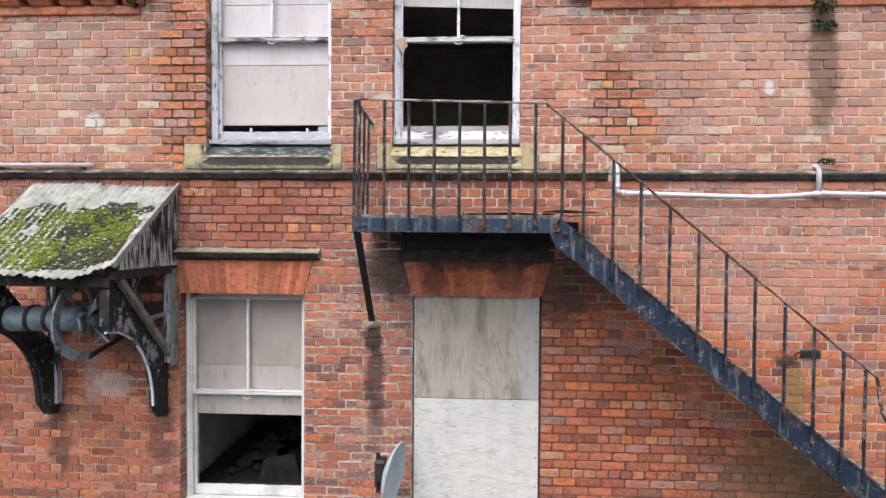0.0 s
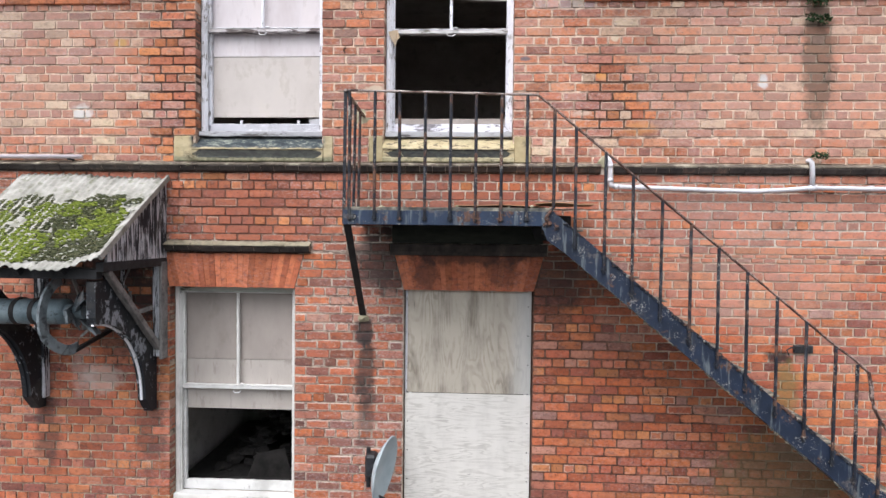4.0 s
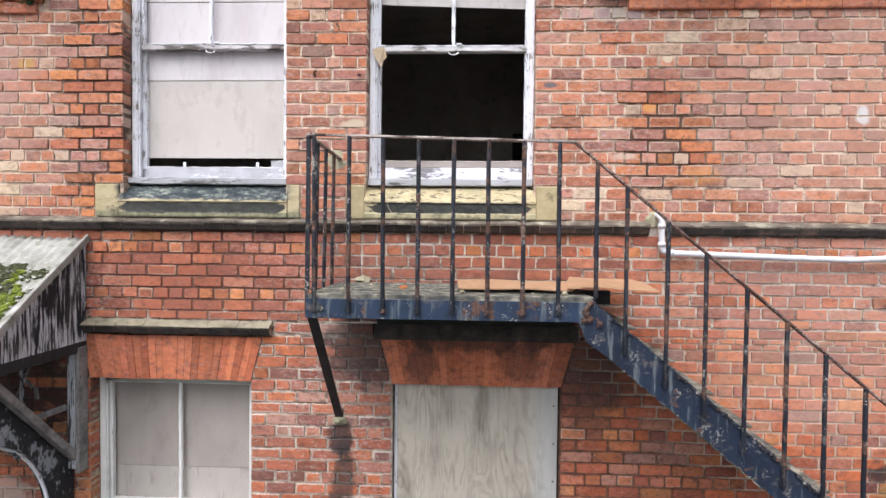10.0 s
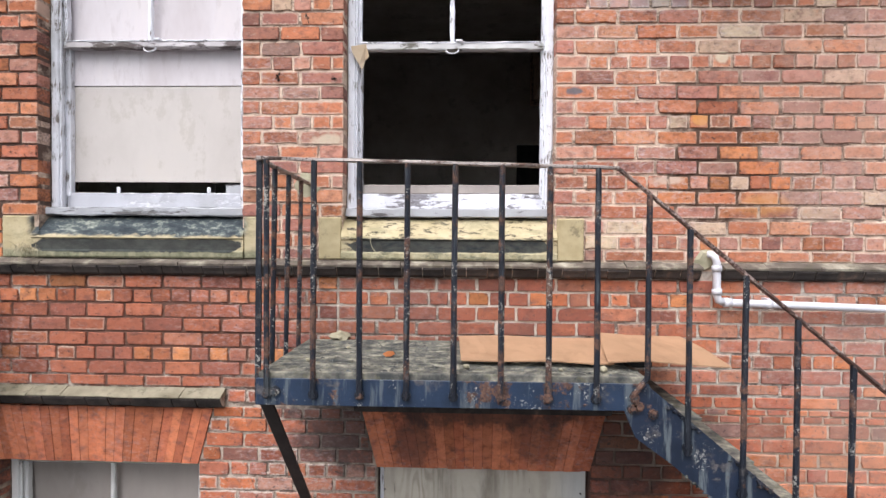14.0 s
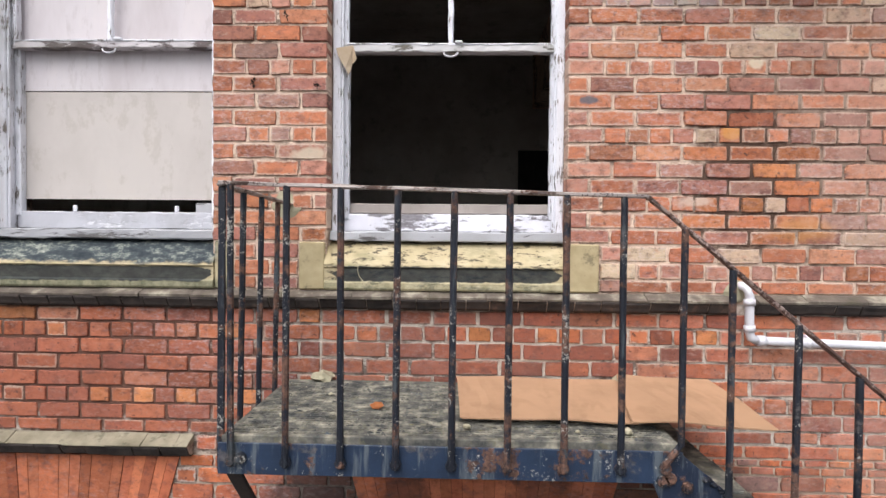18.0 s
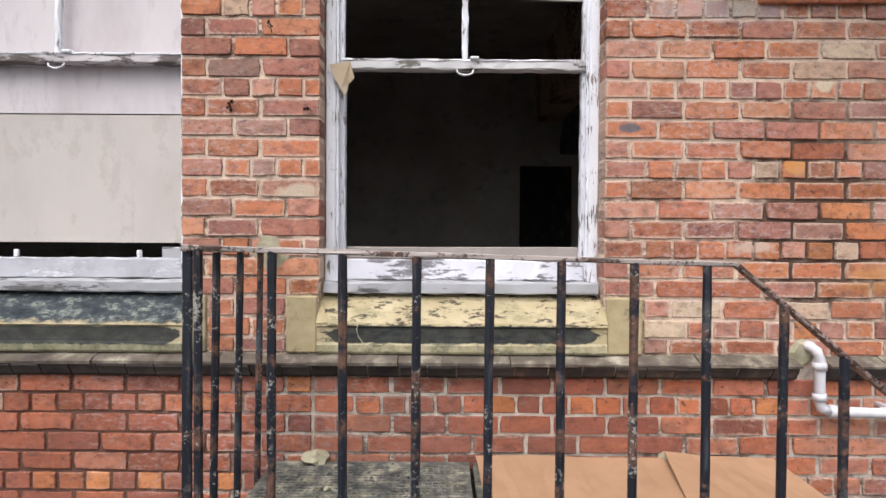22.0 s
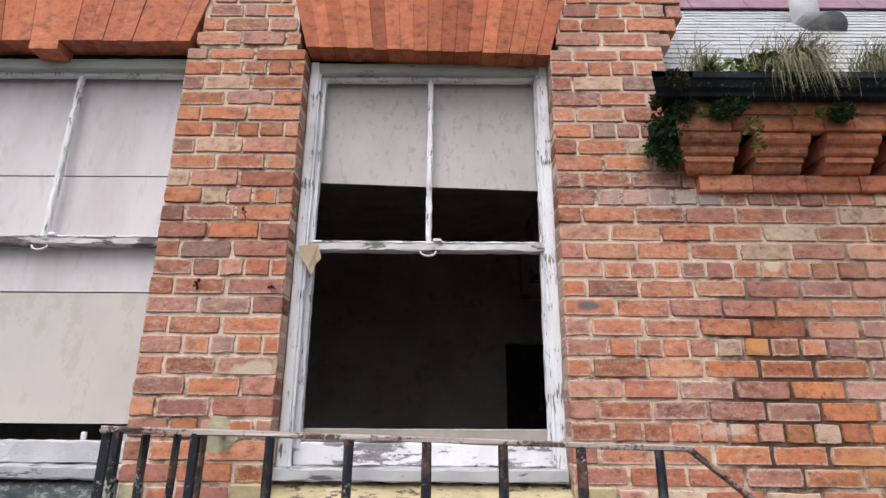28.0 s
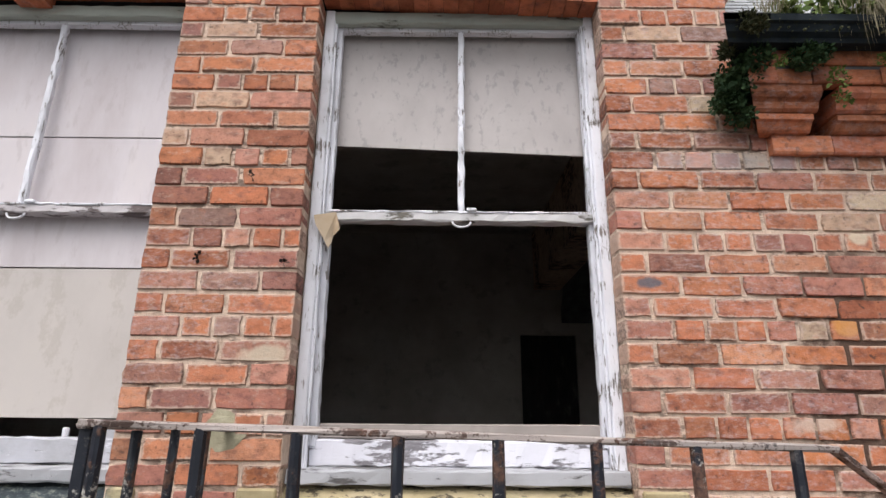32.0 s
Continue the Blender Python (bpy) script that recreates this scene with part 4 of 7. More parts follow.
profile_x(bm, -0.52, 0.90, [(0.06, 2.825), (-0.03, 2.825), (-0.036, 2.86), (-0.02, 2.93), (0.06, 2.93)])
solo("ledge", bm, STRING_DARK, "broken blackened ledge above the door arch", "moulding", "structure")


# ---------------------------------------------------------------- sills
def stone_sill(name, x0, x1, a0, a1, material, end_material, label):
    """End blocks flush with the wall, and between them a sunk splay (a0 to a1)."""
    top = thing(name, label, "window sill", "structure", at=((x0 + x1) / 2, 0, STRING_Z[1]))
    z0, z1 = STRING_Z[1] + 0.002, SILL_Z
    for k, (a, b) in enumerate(((x0, a0), (a1, x1))):
        bm = boxed(a, b, -0.012, 0.10, z0, z1, bevel=0.006)
        part("end_block", bm, end_material, top)
    bm = bmesh.new()
    profile_x(bm, a0 + 0.001, a1 - 0.001, [(0.14, z0), (-0.020, z0), (-0.026, z0 + 0.010), (-0.026, z0 + 0.036), (-0.018, z0 + 0.046), (-0.016, z0 + 0.106), (-0.025, z0 + 0.114), (-0.021, z0 + 0.126), (0.005, z0 + 0.150), (0.045, z0 + 0.188), (0.080, z1 - 0.010), (0.14, z1 + 0.008)])
    part("splay", bm, material, top)
    for a, b, s in ((a0, a0 + 0.05, 1), (a1, a1 - 0.05, -1)):
        bm = bmesh.new()
        pts = [(a, -0.026, z0 + 0.125), (b, -0.024, z0 + 0.13), (a, 0.05, z1 - 0.004), (a, 0.06, z0 + 0.1)]
        v = [bm.verts.new(p) for p in pts]
        for f in ((0, 1, 2), (0, 2, 3), (1, 3, 2), (0, 3, 1)):
            bm.faces.new([v[i] for i in f])
        part("stop", bm, end_material, top)
    return top


stone_sill("window_sill_1", -2.545, -1.062, -2.37, -1.15, STONE_DARK, STONE_DARK, "sandstone window sill blackened and green with algae")
stone_sill("window_sill_2", -0.727, 0.743, -0.60, 0.595, STONE_CLEAN, STONE_END, "yellow sandstone window sill with a black weathered band")


# ---------------------------------------------------------------- sash windows
def sash_window(name, x0, x1, z0, z1, meet, label, rnd, boards, board_y, rail_material=None, paint=None, sub=True):
    """A box frame in its reveal with an upper and a lower sash; meet is the height of the meeting rail's middle."""
    paint = paint or PAINT_WHITE
    rail_material = rail_material or PAINT_RAIL
    y = 0.112
    mid = (x0 + x1) / 2 + {"window_1": -0.009, "window_2": 0.014}.get(name, 0.0)
    top = thing(name, label, "window", "structure", at=(mid, y, z0))
    a, b = x0 + 0.056, x1 - 0.040
    part("window_frame", bmesh_union_bar([(x0 + 0.020, z0 + 0.06), (x0 + 0.020, z1)], y + 0.03, 0.044, 0.09, rnd), paint, top)
    part("frame_post", bmesh_union_bar([(x1 - 0.014, z0 + 0.06), (x1 - 0.014, z1)], y + 0.03, 0.044, 0.09, rnd), paint, top)
    for s0 in (x0 + 0.047, x1 - 0.041):
        part("parting_bead", bar((s0, y + 0.006, z0 + 0.06), (s0, y + 0.006, z1 - 0.05), rect(0.012, 0.016, 0.003), 26, rough=0.0016, rnd=rnd), paint, top)
    part("frame_head", bar((x0, y + 0.035, z1 - 0.028), (x1, y + 0.035, z1 - 0.028), rect(0.09, 0.058, 0.006), 20, rough=0.0022, rnd=rnd), PAINT_HEAD, top)
    part("window_sill", bar((x0, y - 0.005, z0 + 0.035), (x1, y - 0.005, z0 + 0.035), rect(0.11, 0.05, 0.006), 22, rough=0.003, rnd=rnd), PAINT_GREY if sub else paint, top)
    # upper sash, outer track; its top rail stands up behind the head
    up = part("upper_sash", bar((x0 + 0.05, y + 0.045, z1 - 0.052), (x1 - 0.05, y + 0.045, z1 - 0.052), rect(0.04, 0.040, 0.004), 10, rough=0.0015, rnd=rnd), paint, top)
    for q in (a, b):
        part("stile", bar((q, y + 0.045, meet), (q, y + 0.045, z1 - 0.06), rect(0.030, 0.04, 0.004), 22, rough=0.002, rnd=rnd), paint, up)
    part("meeting_rail", bar((x0 + 0.045, y + 0.05, meet), (x1 - 0.035, y + 0.05, meet), rect(0.055, 0.040, 0.006), 26, rough=0.0028, rnd=rnd), rail_material, up)
    part("rail_bead", bar((x0 + 0.065, y + 0.026, meet + 0.021), (x1 - 0.055, y + 0.026, meet + 0.019), rect(0.012, 0.008, 0.002), 30, rough=0.0022, rnd=rnd), paint, up)
    part("glazing_bar", bar((mid - (0.012 if name == "window_1" else 0.0), y + 0.045, meet + 0.018), (mid, y + 0.045, z1 - 0.07), rect(0.026, 0.03, 0.006), 28, rough=0.0028, rnd=rnd), paint, up)
    # lower sash, inner track
    low = part("lower_sash", bar((x0 + 0.05, y + 0.075, z0 + 0.105), (x1 - 0.04, y + 0.075, z0 + 0.105), rect(0.045, 0.092, 0.006), 26, rough=0.003, rnd=rnd), {"window_1": PAINT_CHALK, "window_2": PAINT_SILL}.get(name, paint), top)
    for q in (a, b):
        part("stile", bar((q, y + 0.07, z0 + 0.13), (q, y + 0.07, meet), rect(0.030, 0.045, 0.004), 22, rough=0.0022, rnd=rnd), paint, low)
    # pull on the meeting rail
    pts = [(mid + 0.036 * math.cos(a), y + 0.012 - 0.006 * math.sin(a), meet - 0.026 - 0.024 * math.sin(a)) for a in [math.pi * i / 8 for i in range(9)]]
    part("pull", sweep(bmesh.new(), pts, ring(0.0045, 6)), PLASTIC_WHITE, up, "white wire pull")
    bm = boxed(mid + 0.02, mid + 0.06, y + 0.01, y + 0.05, meet + 0.02, meet + 0.035, bevel=0.004)
    part("catch", bm, paint, up)
    for k, (bx0, bx1, bz0, bz1, tilt, material) in enumerate(boards):
        bm = bmesh.new()
        prism_y(bm, [(bx0, bz0), (bx1, bz0 + tilt), (bx1, bz1), (bx0, bz1)], board_y + 0.002 * k, board_y + 0.012 + 0.002 * k)
        part("board", bm, material, top, "weathered sheet board fixed inside the window")
    return top


def bmesh_union_bar(line, y, w, d, rnd):
    (xa, za), (xb, zb) = line
    return bar((xa, y, za), (xb, y, zb), rect(w, d, 0.006), 22, rough=0.0018, rnd=rnd)


R = random.Random(11)
sash_window("window_1", W1[0], W1[1], SILL_Z - 0.005, ARCH_U + 0.012, 4.920, "white flaking sash window boarded with pale sheets, gap at its foot", R,
            [(W1[0] + 0.02, W1[1] - 0.02, 5.271, ARCH_U + 0.03, 0, BOARD_PALE), (W1[0] + 0.02, W1[1] - 0.02, 4.694, 5.265, 0, BOARD_PALE), (W1[0] + 0.03, W1[1] - 0.02, 4.118, 4.688, 0, BOARD_WARM)], 0.198, rail_material=PAINT_RAIL_BARE)
sash_window("window_2", W2[0], W2[1], SILL_Z - 0.005, ARCH_U - 0.01, 4.900, "white flaking sash window without glass, board behind its top", R,
            [(W2[0] + 0.02, W2[1] - 0.02, 5.241, ARCH_U, -0.040, BOARD_MILDEW)], 0.198)
sash_window("window_3", GW[0], GW[1], 0.46, ARCH_L + 0.004, 1.532, "white painted sash window, boarded above and broken open below", R,
            [(GW[0] + 0.02, GW[1] - 0.02, 1.79, ARCH_L, 0, BOARD_TAUPE), (GW[0] + 0.02, GW[1] - 0.02, 1.305, 1.786, 0, BOARD_GREY)], 0.198, rail_material=PAINT_CLEAN, sub=False, paint=PAINT_CLEAN)
bm = boxed(GW[0] - 0.06, GW[1] + 0.06, -0.06, 0.10, 0.34, 0.445, bevel=0.012)
solo("window_sill_3", bm, STONE_END, "stone sill under the lower window", "window sill", "structure")

part("inner_rail", bar((W2[0] + 0.05, 0.215, 4.08), (W2[1] - 0.05, 0.215, 4.083), rect(0.03, 0.052, 0.004), 12, rough=0.0015, rnd=R), BOARD_TAUPE, bpy.data.objects["window_2"], "grey inner rail")
for px in (-1.985, -1.435):
    part("peg", boxed(px - 0.011, px + 0.011, 0.175, 0.19, 4.05, 4.085, bevel=0.004), PAINT_WHITE, bpy.data.objects["window_1"])
part("loose_packer", boxed(-1.33, -1.20, 0.172, 0.19, 4.045, 4.10, bevel=0.003), PAINT_GREY, bpy.data.objects["window_1"])

# torn paper on the open window's post
bm = bmesh.new()
rnd = random.Random(5)
outline = [(-0.566, 4.878), (-0.520, 4.892), (-0.482, 4.897), (-0.463, 4.826), (-0.482, 4.812), (-0.492, 4.806), (-0.496, 4.778), (-0.507, 4.752), (-0.522, 4.782), (-0.538, 4.808), (-0.556, 4.842)]
prism_y(bm, outline, 0.084, 0.086)
for v in bm.verts:
    v.co.y += 0.018 * math.sin(46 * v.co.x + 9 * v.co.z) + 0.10 * (4.90 - v.co.z) * (v.co.x + 0.50)
solo("paper_scrap", bm, PAPER, "torn buff paper scrap stuck to the window post", "paper")

# ---------------------------------------------------------------- boarded door
door = thing("door_1", "doorway boarded with two weathered plywood sheets", "door", "structure", at=(0.2, 0.05, 0.05))
part("upper_sheet", boxed(DOOR[0] + 0.024, DOOR[1] - 0.002, 0.045, 0.060, 1.549, ARCH_L + 0.004, bevel=0.002), PLY_UPPER, door, "grey stained plywood sheet")
part("lower_sheet", boxed(DOOR[0] + 0.004, DOOR[1] - 0.002, 0.038, 0.053, 0.08, 1.543, bevel=0.002), PLY_LOWER, door, "bleached plywood sheet with wavy grain")
part("door_frame", boxed(DOOR[0], DOOR[0] + 0.06, 0.064, 0.17, 0.0, ARCH_L + 0.004), PAINT_WHITE, door)
part("door_frame", boxed(DOOR[1] - 0.06, DOOR[1], 0.064, 0.17, 0.0, ARCH_L + 0.004), PAINT_WHITE, door)
part("door_leaf", boxed(DOOR[0] + 0.06, DOOR[1] - 0.06, 0.10, 0.15, 0.02, ARCH_L + 0.004), TIMBER_DARK, door)
part("threshold", boxed(DOOR[0], DOOR[1], -0.02, 0.3, 0.0, 0.075, bevel=0.008), CONCRETE, door)
rnd = random.Random(8)
for sx in (DOOR[0] + 0.03, DOOR[1] - 0.03):
    for i in range(9):
        z = 0.2 + i * 0.27
        bm = bmesh.new()
        cylinder(bm, (sx, 0.033 if z < 1.54 else 0.041, z), (sx, 0.05, z), 0.006, 6)
        part("nail", bm, IRON_BLACK, door)


# ---------------------------------------------------------------- fire escape
YF = -0.80                      # plane of the outer stringer
PX0, PX1 = -0.785, 0.815        # platform
PZ = 3.200                      # platform edge top
SLOPE = 0.829
fire = thing("fire_escape", "blue-black painted iron fire escape stair with rusty handrail and landing", "fire escape", at=(0.0, YF, 0.0))
rnd = random.Random(31)


# landing frame: channels on three sides and a wall plate
bm = bmesh.new()
block(bm, PX0, PX1 + 0.03, YF - 0.006, YF + 0.006, PZ - 0.112, PZ, 0.002)
block(bm, PX0, PX1 + 0.03, YF + 0.006, YF + 0.05, PZ - 0.112, PZ - 0.104)
front = part("front_channel", bm, IRON_BLUE, fire, "blue-black painted channel with rust patches")
bm = bmesh.new()
block(bm, PX0 - 0.006, PX0 + 0.006, YF + 0.006, -0.012, PZ - 0.112, PZ, 0.002)
part("side_channel", bm, IRON_BLUE, fire)
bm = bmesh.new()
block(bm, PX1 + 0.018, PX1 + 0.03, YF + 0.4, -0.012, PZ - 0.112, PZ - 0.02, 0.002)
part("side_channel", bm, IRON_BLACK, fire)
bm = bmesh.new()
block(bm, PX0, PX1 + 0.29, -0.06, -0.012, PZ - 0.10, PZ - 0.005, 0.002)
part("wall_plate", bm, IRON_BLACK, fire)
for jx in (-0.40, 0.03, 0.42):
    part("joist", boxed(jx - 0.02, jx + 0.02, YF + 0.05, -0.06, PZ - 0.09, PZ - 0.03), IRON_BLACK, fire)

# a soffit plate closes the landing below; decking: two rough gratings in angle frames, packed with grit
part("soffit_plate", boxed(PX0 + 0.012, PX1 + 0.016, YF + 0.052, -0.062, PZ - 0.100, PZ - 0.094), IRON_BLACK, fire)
for gx0, gx1 in ((PX0 + 0.01, 0.032), (0.046, PX1 + 0.02)):
    bm = bmesh.new()
    for a, b, c, d in ((gx0, gx1, YF + 0.002, YF + 0.03), (gx0, gx1, -0.05, -0.02), (gx0, gx0 + 0.024, YF + 0.03, -0.05), (gx1 - 0.024, gx1, YF + 0.03, -0.05)):
        block(bm, a, b, c, d, PZ - 0.006, PZ + 0.026, 0.003)
    deck = part("grating_frame", bm, GRATING, fire, "crusted grating frame")
    bm = bmesh.new()
    n = int((gx1 - gx0 - 0.05) / 0.024)
    for i in range(n + 1):
        x = gx0 + 0.026 + i * (gx1 - gx0 - 0.052) / n
        sweep(bm, along((x, YF + 0.03, PZ + 0.019), (x, -0.05, PZ + 0.019), 10), rect(0.008, 0.012, 0.002), rough=0.0015, rnd=rnd)
    for i in range(32):
        y = YF + 0.042 + i * 0.0225
        sweep(bm, along((gx0 + 0.024, y, PZ + 0.021), (gx1 - 0.024, y, PZ + 0.021), 16), rect(0.010, 0.013, 0.002), rough=0.002, rnd=rnd)
    part("grating", bm, GRATING, deck, "dirty grey grating")
    bm = bmesh.new()
    rows = []
    for i in range(49):
        x = gx0 + 0.004 + (gx1 - gx0 - 0.008) * i / 48
        rows.append([bm.verts.new((x, YF + 0.006 + (0.77 - 0.006) * j / 44, PZ + 0.003 + 0.022 * noise.noise(Vector((x * 7, j * 0.13, 1))) + 0.012 * noise.noise(Vector((x * 31, j * 0.6, 5))) + (0.010 if j in (0, 1, 2, 42, 43, 44) else 0.0))) for j in range(45)])
    for i in range(48):
        for j in range(44):
            bm.faces.new((rows[i][j], rows[i + 1][j], rows[i + 1][j + 1], rows[i][j + 1]))
    ext = bmesh.ops.extrude_face_region(bm, geom=bm.faces[:])
    for v in ext["geom"]:
        if isinstance(v, bmesh.types.BMVert):
            v.co.z = PZ - 0.022
    part("packed_grit", bm, GRIT, deck)


def rail_z(x):
    return 4.118 - 0.025 * (x - PX0)


KINK = (0.705, rail_z(0.705))


def stair_top(x):
    return PZ - 0.004 - SLOPE * (x - 0.8175)


def stair_rail(x):
    return KINK[1] - 0.833 * (x - KINK[0])


# stringers down to the yard
x_end = 0.8175 + (PZ - 0.06) / SLOPE
SD = 0.253
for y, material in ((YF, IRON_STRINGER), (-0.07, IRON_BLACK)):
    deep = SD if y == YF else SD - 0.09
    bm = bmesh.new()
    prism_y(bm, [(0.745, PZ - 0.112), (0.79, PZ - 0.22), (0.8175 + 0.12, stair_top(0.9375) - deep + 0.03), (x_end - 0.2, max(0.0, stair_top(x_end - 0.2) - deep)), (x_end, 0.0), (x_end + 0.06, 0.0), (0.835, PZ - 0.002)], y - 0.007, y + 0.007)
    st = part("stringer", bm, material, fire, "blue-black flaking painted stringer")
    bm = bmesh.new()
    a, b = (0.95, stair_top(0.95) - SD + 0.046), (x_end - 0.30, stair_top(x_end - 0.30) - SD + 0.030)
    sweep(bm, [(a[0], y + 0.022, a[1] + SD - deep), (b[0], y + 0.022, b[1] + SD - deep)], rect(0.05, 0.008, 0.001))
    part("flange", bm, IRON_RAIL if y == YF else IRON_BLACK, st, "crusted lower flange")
# crust along the outer stringer's upper edge
heap = Heap()
r2 = random.Random(77)
for i in range(900):
    x = 0.86 + r2.random() ** 0.9 * 2.7
    if noise.noise(Vector((x * 5, 2, 1))) < -0.25:
        continue
    heap.lump((x, YF + r2.uniform(-0.012, 0.006), stair_top(x) + r2.uniform(-0.008, 0.009)), r2.uniform(0.004, 0.016), r2, 0.7)
tagged(heap.part("rust_crust", IRON_BAR, fire, "flaking rust and dirt along the stringer"), kind="stuff")
heap = Heap()
for i in range(620):
    x = 0.98 + r2.random() * 2.9
    if noise.noise(Vector((x * 4, 7, 3))) < -0.1:
        continue
    heap.lump((x, YF + r2.uniform(-0.011, 0.004), stair_top(x) - SD + 0.03 - 0.009 * (x - 0.94) + r2.uniform(-0.004, 0.010)), r2.uniform(0.003, 0.009), r2, 0.7)
tagged(heap.part("rust_crust", GRIT, fire, "buff dirt crust along the stringer's lower edge"), kind="stuff")
# treads
N_TREAD = 17
for i in range(N_TREAD):
    x = 0.84 + 0.2135 * i
    z = stair_top(x) - 0.115
    if z < 0.06:
        break
    bm = boxed(x, x + 0.225, YF + 0.008, -0.078, z - 0.012, z, bevel=0.002)
    block(bm, x, x + 0.02, YF + 0.008, -0.078, z - 0.035, z - 0.012)
    part("tread", bm, GRATING, fire, "dirty crusted iron tread")

# handrail: level, then down the flight, over the bend and on
pts = along((PX0 + 0.010, YF - 0.012, rail_z(PX0)), (KINK[0], YF - 0.012, KINK[1]), 14)
part("top_rail", sweep(bmesh.new(), pts, rect(0.034, 0.013, 0.003), rough=0.0018, rnd=rnd), IRON_RAIL_PALE, fire, "rusty flat handrail")
bend = [(KINK[0], KINK[1])] + [(0.8 + 0.12 * i, stair_rail(0.8 + 0.12 * i)) for i in range(19)]
bend = [q for q in bend if q[0] < 3.05] + [(3.09, stair_rail(3.07)), (3.15, stair_rail(3.135)), (3.195, 2.02), (3.215, 1.93), (3.222, 1.84), (3.24, 1.75), (3.29, 1.655), (3.42, 1.475)]
x = 3.55
while x < 4.35:
    bend.append((x, 1.475 - 0.83 * (x - 3.42)))
    x += 0.2
part("stair_rail", sweep(bmesh.new(), [(x, YF - 0.012, z) for x, z in bend], rect(0.032, 0.012, 0.003), rough=0.0016, rnd=rnd), IRON_RAIL, fire, "rusty flat stair handrail")
side = along((PX0 + 0.014, YF - 0.012, rail_z(PX0) - 0.006), (PX0 + 0.010, 0.03, rail_z(PX0) - 0.03), 8)
part("side_rail", sweep(bmesh.new(), side, rect(0.032, 0.012, 0.003), rough=0.0015, rnd=rnd), IRON_RAIL_PALE, fire, "rusty flat side rail")
bm = lump(bmesh.new(), (PX0 + 0.0, 0.0, rail_z(PX0) - 0.035), 0.075, random.Random(3), 0.9, 2)
for v in bm.verts:
    v.co.y = v.co.y * 0.07 + 0.001
solo("mortar_patch", bm, MORTAR_LUMP, "buff mortar patch where the side rail enters the wall", "mortar")


def baluster(x, y, z0, z1, crook=0.0, outward=0.0):
    """A round bar flattened and bolted at its foot."""
    pts = along((x, y, z0 + 0.10), (x + rnd.uniform(-0.004, 0.004), y, z1 - 0.004), 8)
    foot = [Vector((x - crook, y + outward, z0)), Vector((x - crook, y + outward, z0 + 0.035)), Vector((x - crook * 0.35, y + outward * 0.3, z0 + 0.075))] if crook else [Vector((x, y, z0))]
    b = part("baluster", sweep(bmesh.new(), foot + pts, ring(0.0126, 8), rough=0.0009, rnd=rnd), IRON_BAR, fire)
    return b


def bolt(x, y, z, parent):
    bm = bmesh.new()
    cylinder(bm, (x, y - 0.012, z), (x, y, z), 0.021, 8)
    cylinder(bm, (x, y - 0.022, z), (x, y - 0.012, z), 0.012, 6)
    part("bolt", bm, IRON_BAR, parent, "rusty bolt head and washer")


for x in (-0.734, -0.540, -0.3455, -0.151, 0.0435, 0.238, 0.4325, 0.628):
    b = baluster(x, YF - 0.018, PZ - 0.075, rail_z(x))
    bolt(x, YF - 0.008, PZ - 0.062, b)
b = baluster(0.832, YF - 0.018, PZ - 0.07, stair_rail(0.832), 0.05)
bolt(0.782, YF - 0.008, PZ - 0.055, b)
for x in (0.997, 1.218, 1.430, 1.645, 1.866, 2.075, 2.290, 2.513, 2.730, 2.944, 3.108):
    b = baluster(x, YF - 0.018, stair_top(x) - 0.13, stair_rail(x))
    bolt(x, YF - 0.008, stair_top(x) - 0.10, b)
for x in (3.283, 3.448, 3.66, 3.87, 4.08):
    zr = 1.475 - 0.83 * (x - 3.42) if x > 3.3 else 1.66
    b = baluster(x, YF - 0.018, stair_top(x) - 0.13, zr)
    bolt(x, YF - 0.008, stair_top(x) - 0.10, b)
part("corner_post", sweep(bmesh.new(), along((PX0 + 0.004, YF + 0.012, PZ - 0.10), (PX0 + 0.014, YF + 0.0, rail_z(PX0)), 8), rect(0.026, 0.012, 0.002), rough=0.001, rnd=rnd), IRON_BAR, fire)
for y in (-0.60, -0.40, -0.19):
    b = part("baluster", sweep(bmesh.new(), along((PX0 - 0.002, y, PZ - 0.07), (PX0 + 0.012, y, rail_z(PX0) - 0.02), 8), ring(0.0126, 8), rough=0.0009, rnd=rnd), IRON_BAR, fire)
# bolts of the splice between landing and flight
for x, z in ((0.775, PZ - 0.10), (0.80, PZ - 0.09), (0.86, PZ - 0.12)):
    bolt(x, YF - 0.008, z, front)
bolt(-0.70, YF - 0.006, PZ - 0.05, front)

# the brace from the landing's corner back to the wall
part("brace", bar((-0.765, YF + 0.05, PZ - 0.10), (-0.770, 0.01, 2.245), rect(0.058, 0.014, 0.002), 3, up=(0, 1, 0)), IRON_BLACK, fire, "black iron strut")
bm = lump(bmesh.new(), (-0.768, -0.005, 2.235), 0.05, random.Random(4), 0.7, 2)
for v in bm.verts:
    v.co.y *= 0.6
solo("mortar_patch", bm, MORTAR_LUMP, "mossy mortar lump at the foot of the strut", "mortar")

# things on the landing
DECK = PZ + 0.031


